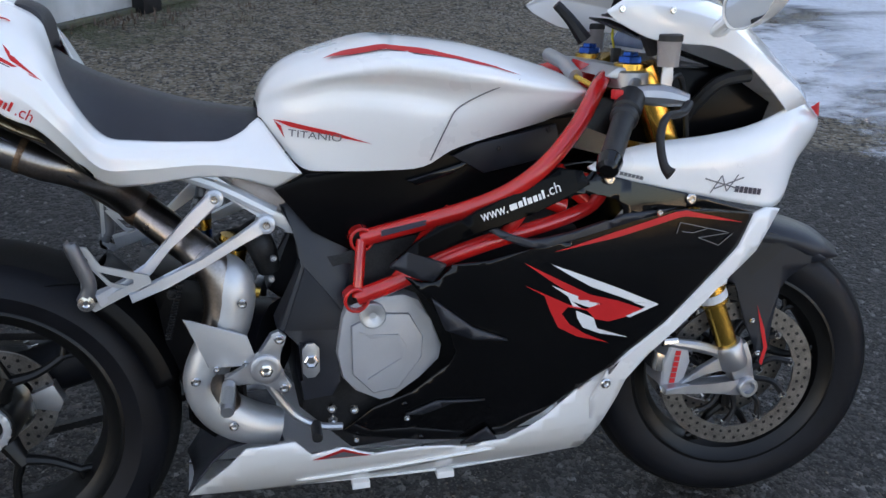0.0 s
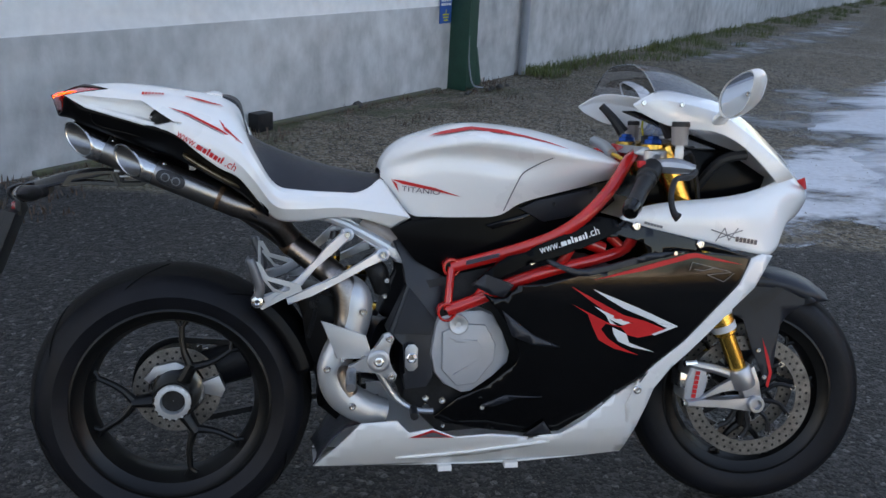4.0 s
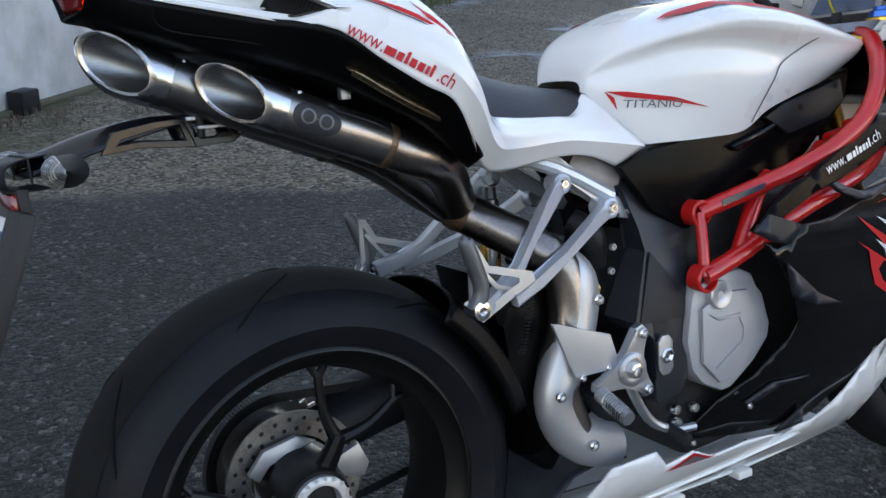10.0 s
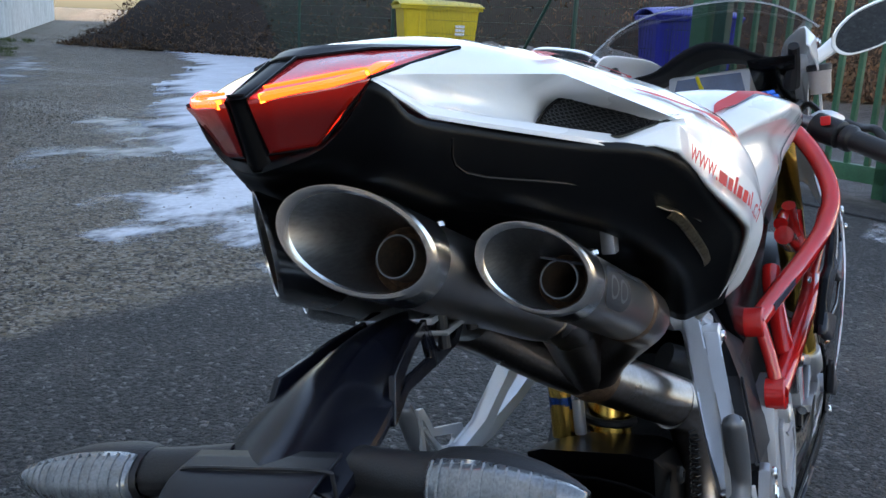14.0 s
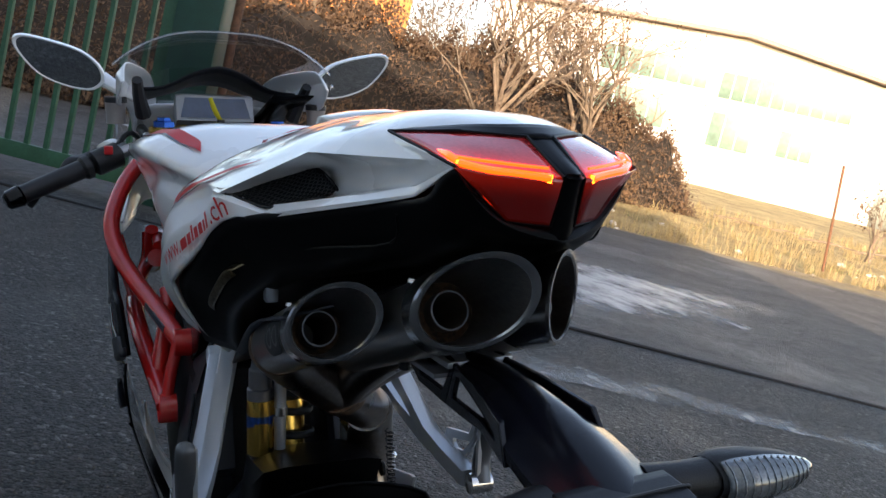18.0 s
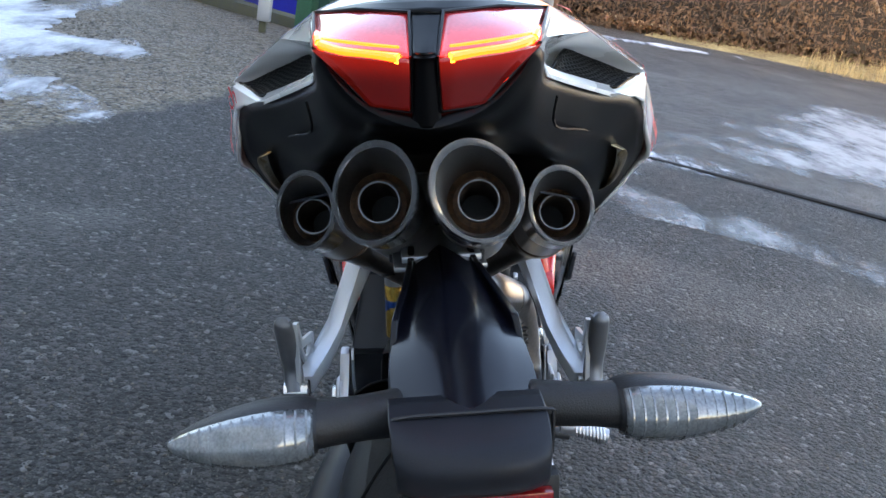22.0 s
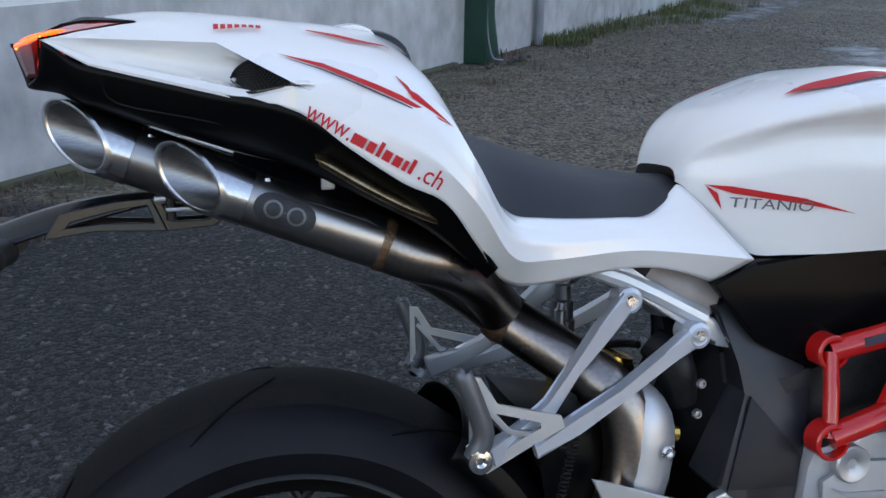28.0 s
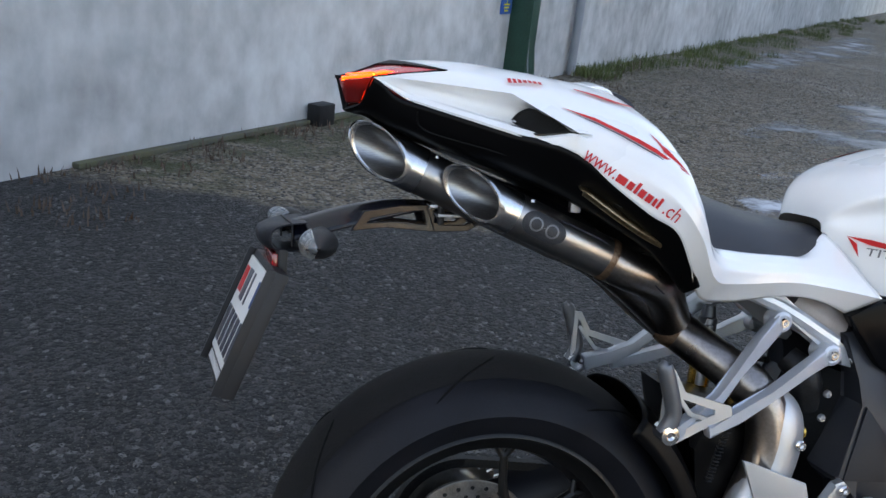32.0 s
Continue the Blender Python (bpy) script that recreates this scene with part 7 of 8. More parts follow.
for sd in (-1, 1):
    def L(*ps):
        return [(x, sd * y, z) for x, y, z in ps]
    top_rows = [L((-.194, .0108, 1.0438), (-.163, .044, 1.0440), (-.118, .0795, 1.0400)), L((-.217, .0092, 1.0345), (-.1955, .043, 1.0362), (-.163, .0712, 1.0345)), L((-.2415, .0075, 1.0238), (-.2255, .038, 1.0250), (-.2070, .0668, 1.0272))]
    lamp = part("tail_lamp", surf(top_rows, 4, 4), LENS_UP, bike, "red tail lamp, lit", mods=(("SOLIDIFY", 0.003),), angle=70)
    lamp.location.y = TY
    low_rows = [L((-.2415, .0075, 1.0228), (-.2255, .038, 1.0240), (-.2070, .0668, 1.0262)), L((-.2370, .0080, 1.008), (-.2240, .0290, 1.009), (-.2115, .0490, 1.010)), L((-.2315, .0088, .9925), (-.2230, .0205, .9925), (-.2165, .0328, .9930))]
    part("lower_lens", surf(low_rows, 4, 2), LENS_LOW, lamp, mods=(("SOLIDIFY", 0.003),), angle=70)
    part("light_strip", tube(L((-.2395, .0145, 1.0226), (-.2310, .030, 1.0240), (-.2200, .050, 1.0254), (-.2060, .0633, 1.0276)), [0.0030, 0.0026, 0.0026, 0.0030], n=8), LENS_LIT, lamp, "glowing red strip")
    part("light_strip", tube(L((-.2350, .0145, 1.0283), (-.2265, .032, 1.0292), (-.2110, .056, 1.0308), (-.1960, .0662, 1.0316)), [0.0010, 0.0012, 0.0012, 0.0008], n=6), LENS_LIT, lamp)
    part("led", tube(L((-.2398, .0155, 1.0248), (-.2390, .0155, 1.0198)), 0.0017, n=8, smooth=1), LENS_HOT, lamp, "bright led")
    part("led", tube(L((-.2075, .0613, 1.0274), (-.2045, .0648, 1.0279)), 0.0022, n=8, smooth=1), LENS_HOT, lamp, "bright led")
    part("lamp_glow", tube(L((-.2050, .0645, 1.0286), (-.195, .0668, 1.0318), (-.182, .0692, 1.0338)), [0.0026, 0.0026, 0.0006], n=8), LENS_LIT, lamp)
    part("inner_rib", tube(L((-.2325, .0095, .9936), (-.2182, .0318, .9936), (-.2128, .0478, 1.0070), (-.2070, .0612, 1.0225)), [0.0012, 0.0014, 0.0011, 0.0008], n=6, smooth=1), LENS_EDGE, lamp)
    part("lamp_frame", tube(L((-.2427, .0073, 1.0232), (-.2325, .0084, .9908), (-.2162, .0340, .9914), (-.2077, .0677, 1.0262), (-.116, .0808, 1.0402), (-.1635, .0450, 1.0450), (-.1945, .0102, 1.0446), (-.2427, .0073, 1.0232)), 0.0013, n=6, smooth=1, cap=False), UNDER, lamp)

# -- seat and pad --
part("rider_seat", surf([[(x, y * w, z - d * abs(y) ** 2.6) for y in (-1, -.85, -.6, -.3, 0, .3, .6, .85, 1)] for x, w, z, d in
     ((.150, .095, .968, .008), (.180, .118, .946, .026), (.215, .130, .926, .066), (.25, .133, .911, .085), (.30, .131, .893, .074), (.365, .126, .874, .060), (.43, .104, .862, .050), (.462, .084, .857, .030), (.490, .056, .856, .014))], 3, 3), SEAT, bike, "black vinyl rider seat", mods=(("SOLIDIFY", 0.02),), angle=80)
part("seat_pad", surf([[(x, y * w, z - d * abs(y) ** 2) for y in (-1, -.6, 0, .6, 1)] for x, w, z, d in ((.118, .055, 1.036, .006), (.140, .060, 1.034, .008), (.160, .062, 1.022, .010), (.168, .060, .995, .010), (.170, .055, .965, .008))], 3, 3), SEAT, bike, "black vinyl back pad", mods=(("SOLIDIFY", 0.012),))
part("pad_collar", surf([[(x, y * w, z - d * abs(y) ** 2) for y in (-1, -.6, 0, .6, 1)] for x, w, z, d in ((.085, .060, 1.040, .006), (.105, .064, 1.0435, .008), (.122, .064, 1.039, .008), (.130, .062, 1.028, .008))], 2, 3), WHITE, bike, mods=(("SOLIDIFY", 0.004),))

# -- exhaust: four slash-cut mouths under the tail --
AX = Vector((-0.925, 0, 0.38)).normalized()
def slash(name, tip, R, length, sd, big):
    """A tube along AX whose rear end is cut on a slant; tip: centre of the mouth."""
    tip = Vector(tip)
    e1 = Vector((0, 1, 0))
    e2 = AX.cross(e1).normalized()
    if e2.z < 0:
        e2 = -e2
    n = 40
    def ringpts(r, slant, d):
        out = []
        for k in range(n):
            t = 2 * math.pi * k / n
            u, v = math.cos(t) * r, math.sin(t) * r
            out.append(tip + e1 * u + e2 * v + AX * (d + slant * (v * 0.58 - sd * u * 1.2)))
        return out
    def sheet(rings):
        bm = bmesh.new()
        vs = [[bm.verts.new(p) for p in r] for r in rings]
        for a, b in zip(vs, vs[1:]):
            for k in range(n):
                bm.faces.new((a[k], a[(k + 1) % n], b[(k + 1) % n], b[k]))
        return bm
    body = part(name, sheet([ringpts(R, 1, -0.022), ringpts(R, 0.25, -0.060), ringpts(R, 0, -0.075), ringpts(R, 0, -length + 0.01), ringpts(R * 0.85, 0, -length)]), TITAN, bike, "brushed titanium exhaust end can")
    part("mouth_sleeve", sheet([ringpts(R + 0.0015, 1, -0.004), ringpts(R + 0.0015, 0.9, -0.018), ringpts(R + 0.0012, 0.0, -0.062), ringpts(R, 0.0, -0.0625)]), MOUTH, body, "polished slash-cut mouth")
    part("mouth_lip", sheet([ringpts(R + 0.0015, 1, -0.004), ringpts(R + 0.0005, 1, 0.0005), ringpts(R - 0.002, 1, 0.0005), ringpts(R - 0.0032, 1, -0.002)]), MOUTH, body)
    part("mouth_inside", sheet([ringpts(R - 0.003, 1, -0.002), ringpts(R - 0.0048, 0.75, -0.022), ringpts(R - 0.0070, 0.3, -0.046), ringpts(R - 0.0085, 0.1, -0.060)]), MOUTH_IN, body)
    part("rusty_plate", sheet([ringpts(R - 0.0082, 0.1, -0.059), ringpts(R - 0.0125, 0.05, -0.0625), ringpts(0.0142, 0, -0.0605)]), RUSTY, body, "rusty brown plate in the mouth")
    part("inner_pipe", sheet([ringpts(0.0148, 0, -0.064), ringpts(0.0148, 0, -0.046), ringpts(0.0136, 0, -0.0455), ringpts(0.0132, 0, -0.14)]), SOOT, body, "sooty inner pipe")
    part("pipe_rim", sheet([ringpts(0.0149, 0, -0.0475), ringpts(0.0149, 0, -0.0452), ringpts(0.0138, 0, -0.0452), ringpts(0.0137, 0, -0.0475)]), DARKALU, body)
    part("pipe_throat", sheet([ringpts(0.0129, 0, -0.12), ringpts(0.0001, 0, -0.12)]), RUBBER, body)
    return body
EY = -.005
for sd in (-1, 1):
    big = slash("exhaust_can", (-.190, EY + sd * 0.035, .930), 0.0310, 0.30, sd, True)
    small = slash("exhaust_can", (-.075, EY + sd * 0.102, .886), 0.0290, 0.215, sd, False)
    rv = [Vector((-.075, EY + sd * 0.102, .886)) - AX * 0.085 + Vector((0, sd * 0.016, 0.0262)), Vector((-.190, EY + sd * 0.035, .930)) - AX * 0.085 + Vector((0, sd * 0.016, 0.0285))]
    for p in rv:
        part("rivet", lathe([(0, 0.005), (0.003, 0.004), (0.0035, 0.001)], centre=tuple(p), n=10, axis="z"), CHROME, small)
    # round double mark on the can
    mk = bmesh.new()
    base = Vector((-.075, EY + sd * 0.102, .886)) - AX * 0.088
    e2 = Vector((AX.z, 0, -AX.x)).normalized()
    if e2.z < 0:
        e2 = -e2
    for q in range(2):
        cc = base - AX * (0.024 * q)
        for k in range(28):
            t0, t1 = 2 * math.pi * k / 28, 2 * math.pi * (k + 1) / 28
            vs = []
            for t, r in ((t0, 0.0098), (t1, 0.0098), (t1, 0.0072), (t0, 0.0072)):
                a, h = r * math.cos(t), r * math.sin(t)
                ang = h / 0.030
                p = cc - AX * a + Vector((0, sd, 0)) * (0.0299 * math.cos(ang)) + e2 * (0.0299 * math.sin(ang))
                vs.append(mk.verts.new(p))
            mk.faces.new(vs)
    part("round_mark", mk, DARKALU, small, "pale ring mark")
    dk = bmesh.new()
    oval = [(0.020 * math.cos(t) + (0.024 if math.cos(t) > 0 else 0), 0.0175 * math.sin(t)) for t in np.linspace(0, 2 * math.pi, 49)[:-1]]
    mid_ = 0.012
    for k in range(48):
        for q0, q1 in ((1, .75), (.75, .5), (.5, .25), (.25, .02)):
            quad = []
            for (a, h), q in ((oval[k], q0), (oval[(k + 1) % 48], q0), (oval[(k + 1) % 48], q1), (oval[k], q1)):
                ang = h * q / 0.030
                quad.append(dk.verts.new(base - AX * (mid_ + (a - mid_) * q) + Vector((0, sd, 0)) * (0.0295 * math.cos(ang)) + e2 * (0.0295 * math.sin(ang))))
            dk.faces.new(quad)
    part("dark_mark", dk, SMOKED, small, "dark stained oval round the mark")
    part("can_weld", tube([Vector((-.075, EY + sd * 0.102, .886)) - AX * d for d in (0.204, 0.208, 0.214, 0.218)], [0.0292, 0.0302, 0.0302, 0.028], n=32, smooth=1), BURNT, small, "brown burnt weld ring")
    part("tail_bracket", box((.056, sd * 0.118 - 0.006, .868), (.070, sd * 0.118 + 0.006, .898), 0.002), ALU, bike, "steel exhaust bracket")
# link pipes and the down pipe on the right
lk = part("link_pipe", tube([(.122, -.109, .805), (.150, -.108, .792), (.188, -.100, .779), (.226, -.073, .755), (.255, -.038, .724), (.277, -.014, .692)], [.0285, .0285, .0285, .0285, .029, .030], n=22), WELD, bike, "heat tinted titanium link pipe")
part("link_pipe", tube([(.08, -.044, .818), (.15, -.036, .787), (.22, -.022, .738), (.277, -.012, .692)], [.028, .028, .028, .029], n=18), WELD, bike, "heat tinted titanium link pipe")
part("link_pipe", tube([(.122, .093, .805), (.160, .088, .787), (.20, .066, .760), (.245, .018, .715), (.277, -.010, .692)], [.0285, .0285, .028, .028, .029], n=18), WELD, bike, "heat tinted titanium link pipe")
part("weld_collar", tube([(.268, -.008, .698), (.278, -.015, .691), (.288, -.021, .685)], [.031, .0328, .0315], n=24, smooth=1), BURNT, lk, "brown burnt weld ring")
part("down_pipe", tube([(.276, -.013, .692), (.31, -.038, .668), (.345, -.064, .643), (.378, -.086, .618), (.402, -.096, .580), (.405, -.100, .51), (.375, -.104, .42), (.40, -.100, .34)], [.030, .031, .031, .031, .032, .033, .033, .033], n=24), WELD, bike, "titanium down pipe")
part("pipe_band", tube([(.366, -.078, .627), (.380, -.0875, .6165)], [.0325, .0325], n=24, smooth=1), WELD, bike, "heat tinted pipe band")
hs = part("heat_shield", tube([(.39, -.077, .603), (.41, -.091, .590), (.424, -.097, .560), (.413, -.101, .498), (.382, -.105, .441), (.370, -.105, .395), (.390, -.103, .344), (.436, -.097, .308), (.492, -.087, .287)],
          [.026, .037, .041, .040, .040, .040, .040, .039, .034], n=26, flat=0.8), SHIELD, bike, "silver cast heat shield over the pipe")
bolts([(.437, -.133, .545), (.354, -.139, .413), (.413, -.137, .321)], 0.0085, 0.006, parent=hs)
part("shield_plate", plate([(.339, .529), (.353, .525), (.442, .494), (.453, .458), (.449, .439), (.376, .439), (.366, .466)], lambda x, z: -0.141 - 0.06 * (x - 0.34), lambda x, z: -0.146 - 0.06 * (x - 0.34), 0.002), SHIELD, hs, "white silver heel plate")
spg = bmesh.new()
tube([(.345 + 0.006 * math.cos(k * 1.4) - 0.0003 * k, -.105 + 0.006 * math.sin(k * 1.4), .600 - 0.0011 * k) for k in range(110)], 0.0009, n=5, smooth=1, bm=spg)
part("return_spring", spg, DARK, bike, "thin steel exhaust spring")

# -- rear frame castings and pillion pegs --
for sd in (-1, 1):
    y = sd * 0.082
    cast = part("subframe_casting", plate([(.355, .765), (.395, .772), (.412, .755), (.470, .712), (.535, .678), (.545, .662), (.535, .650), (.515, .655), (.475, .690), (.420, .722), (.400, .735), (.375, .748)], y - 0.014, y + 0.014, 0.005), SILVER, bike, "silver cast rear subframe")
    def out_y(x, z, o=0.0):
        return sd * (.092 + .374 * max(0.0, .42 - x) + o)
    def arm_y(x, z, o=0.0):
        return sd * (.104 + .28 * max(0.0, .484 - x) + o)
    hg = part("pillion_hanger", flat_bar([(.402, .721, .014), (.362, .690, .0085), (.324, .653, .0066), (.294, .617, .0066), (.261, .597, .0085), (.215, .583, .013)], lambda x, z: out_y(x, z, -.011), lambda x, z: out_y(x, z, .009), 0.004), SILVER, bike, "silver pillion footrest hanger")
    part("hanger_arm", flat_bar([(.484, .675, .014), (.441, .654, .0085), (.379, .623, .0070), (.319, .597, .0070), (.264, .582, .0095)], lambda x, z: arm_y(x, z, -.010), lambda x, z: arm_y(x, z, .010), 0.004), SILVER, hg)
    hp_ = part("hanger_plate", ring_plate([(.194, .671), (.206, .669), (.224, .638), (.294, .618), (.298, .605), (.254, .585), (.21, .563), (.192, .579)], [(.200, .658), (.204, .654), (.217, .630), (.271, .613), (.271, .607), (.244, .595), (.213, .577), (.200, .587)], sd * .167, sd * .172), SHIELD, hg)
    part("plate_web", flat_bar([(.204, .645, .003), (.235, .606, .003), (.262, .600, .003)], sd * .1675, sd * .1712, 0.001), SHIELD, hp_)
    part("pillion_peg", tube([(.196, sd * .176, .583), (.206, sd * .178, .610), (.196, sd * .180, .645), (.185, sd * .181, .676), (.184, sd * .181, .680)], [.0125, .0115, .0115, .0105, .006], n=12), DARKALU, hg, "folded grey pillion peg")
    part("peg_pivot", lathe([(sd * .160, .013), (sd * .188, .013), (sd * .189, .006), (sd * .185, .0005)], centre=(.200, 0, .583), n=16), CHROME, hg)
    part("hanger_boss", lathe([(sd * .080, .0155), (sd * .106, .0155), (sd * .108, .011), (sd * .104, .0005)], centre=(.402, 0, .721), n=20), SILVER, hg)
    part("hanger_boss", lathe([(sd * .080, .0155), (sd * .116, .0155), (sd * .118, .011), (sd * .114, .0005)], centre=(.484, 0, .675), n=20), SILVER, hg)
bolts([(.402, -.107, .721), (.484, -.117, .675), (.534, -.098, .664)], 0.0075, 0.006)
part("oil_reservoir", tube([(.44, -.055, .748), (.47, -.06, .728), (.52, -.065, .705)], [.03, .034, .030], n=16), FLUID, bike, "milky plastic reservoir")
part("subframe_rail", tube([(.20, -.06, .775), (.36, -.085, .760), (.50, -.095, .690)], 0.012, n=10), SILVER, bike)
part("subframe_rail", tube([(.20, .06, .775), (.36, .085, .760), (.50, .095, .690)], 0.012, n=10), SILVER, bike)
# shock absorber
shock = part("shock_absorber", tube([(.436, .02, .622), (.430, .02, .60), (.415, .02, .53)], [.026, .028, .026], n=20, smooth=1), GOLD, bike, "gold shock absorber with reservoir")
sb = bmesh.new()
tube([(.44 - .0012 * k + 0.034 * math.cos(k * .5) * .9, .02 + 0.034 * math.sin(k * .5), .63 - .0022 * k) for k in range(88)], 0.0055, n=8, smooth=1, bm=sb)
part("shock_spring", sb, DARK, shock)
part("shock_reservoir", tube([(.380, .064, .648), (.376, .064, .575)], 0.0175, n=18, smooth=1), GOLD, shock)
part("reservoir_label", tube([(.3790, .064, .628), (.3785, .064, .612)], 0.0178, n=18, smooth=1), BLUE_ANO, shock, "dark blue label band")
part("reservoir_cap", tube([(.383, .064, .708), (.382, .064, .690), (.382, .064, .688), (.381, .064, .664), (.381, .064, .662), (.380, .064, .648)], [0.010, 0.0125, 0.0150, 0.0150, 0.0172, 0.0172], n=18, smooth=1), DARKALU, shock)
part("reservoir_end", tube([(.376, .064, .575), (.3755, .064, .563)], [0.0150, 0.0125], n=18, smooth=1), DARKALU, shock)
part("adjuster_tube", tube([(.372, .040, .690), (.370, .040, .682), (.370, .040, .680), (.366, .040, .582)], [0.005, 0.005, 0.0078, 0.0078], n=14, smooth=1), ALU, shock, "slim steel damper tube")
part("adjuster_collar", tube([(.3685, .040, .640), (.368, .040, .628)], 0.0098, n=14, smooth=1), CHROME, shock)
part("linkage", tube([(.455, -.05, .655), (.475, -.07, .63), (.49, -.06, .58)], [.020, .025, .02], n=14), DARK, bike, "dark cast linkage")
bolts([(.495, -.10, .612), (.490, -.10, .575)], 0.006, 0.006, ALU)
part("gold_strap", tube([(.40, -.06, .60), (.43, -.085, .560), (.47, -.09, .548)], 0.010, n=10), GOLD, bike)

# -- rider's footrests --
for sd in (-1, 1):
    fr = part("footrest_hanger", plate([(.480, .497), (.494, .502), (.507, .490), (.502, .474), (.492, .462), (.490, .440), (.505, .412), (.514, .400), (.508, .386), (.492, .386), (.484, .402), (.462, .412), (.425, .408), (.400, .415), (.402, .428), (.440, .440), (.462, .460)], sd * .150, sd * .164, 0.004), ALU, bike, "polished footrest hanger")
    part("hanger_disc", lathe([(sd * .160, .026), (sd * .168, .026), (sd * .170, .023), (sd * .170, .016), (sd * .168, .001)], centre=(.470, 0, .436), n=30), ALU, fr)
    part("hanger_bolt", lathe([(sd * .168, .012), (sd * .177, .012), (sd * .178, .008), (sd * .172, .006), (sd * .172, .001)], centre=(.470, 0, .436), n=6), CHROME, fr)
    part("footrest", tube([(.408, sd * .165, .412), (.404, sd * .205, .402), (.402, sd * .232, .395)], [.012, .0125, .0105], n=12), ALU, fr, "knurled aluminium footrest")
    rb = bmesh.new()
    for k in range(9):
        q = k / 8
        lathe([(0, .0138), (sd * .0025, .0138)], centre=(.406 - .005 * q, sd * (.185 + .04 * q), .407 - .010 * q), n=10, bm=rb)
    part("footrest_ribs", rb, CHROME, fr)
    part("pedal_arm", tube([(.462, sd * .158, .425), (.51, sd * .15, .345), (.555, sd * .155, .315), (.60, sd * .16, .310)], [.008, .008, .007, .007], n=8), ALU, bike, "aluminium foot pedal")
    part("pedal_tip", tube([(.553, sd * .155, .317), (.551, sd * .195, .310)], .0095, n=12, smooth=1), RUBBER, bike)
bolts([(.494, -.165, .488), (.500, -.165, .398)], 0.0085, 0.006)
bolts([(.585, -.13, .335), (.587, -.13, .312), (.625, -.13, .328)], 0.010, 0.010)
bolts([(.389, -.149, .437), (.437, -.151, .443)], 0.0055, 0.004)
part("side_stand", tube([(.60, .12, .26), (.58, .22, .12), (.57, .27, .055)], [.014, .013, .016], n=10), DARK, bike, "black side stand")
part("stand_foot", tube([(.55, .262, .056), (.60, .275, .058)], .012, n=8, smooth=1), DARK, bike)

# -- plate holder, indicators --
HOLD = [(-.050, .022, .842, .850), (-.11, .024, .848, .860), (-.165, .032, .838, .860), (-.215, .045, .826, .850), (-.262, .046, .812, .834), (-.283, .0455, .806, .828)]
hb_ = bmesh.new()
rows = []
for x, w, z0, z1 in HOLD:
    rows.append([(x, y, z) for y, z in ((-w, z0 + .001), (-w * .97, z0 + .007), (-w * .34, z1 - .0015), (0, z1 + .0005), (w * .34, z1 - .0015), (w * .97, z0 + .007), (w, z0 + .001))])
for a, b in ((0, 1), (1, 2), (2, 4), (4, 5), (5, 6)):
    surf([r[a:b + 1] for r in rows], 3, 2, bm=hb_)
hold = part("plate_holder", hb_, HOLDER, bike, "black tail tidy with plate and indicators", mods=(("SOLIDIFY", 0.003),), angle=22)
hold.matrix_basis = Matrix.Translation((-.08, -.008, 0.004)) @ Matrix.Rotation(radians(6.3), 4, "Z") @ Matrix.Diagonal((1.11, 1, 1, 1)) @ Matrix.Translation((.08, 0, 0))
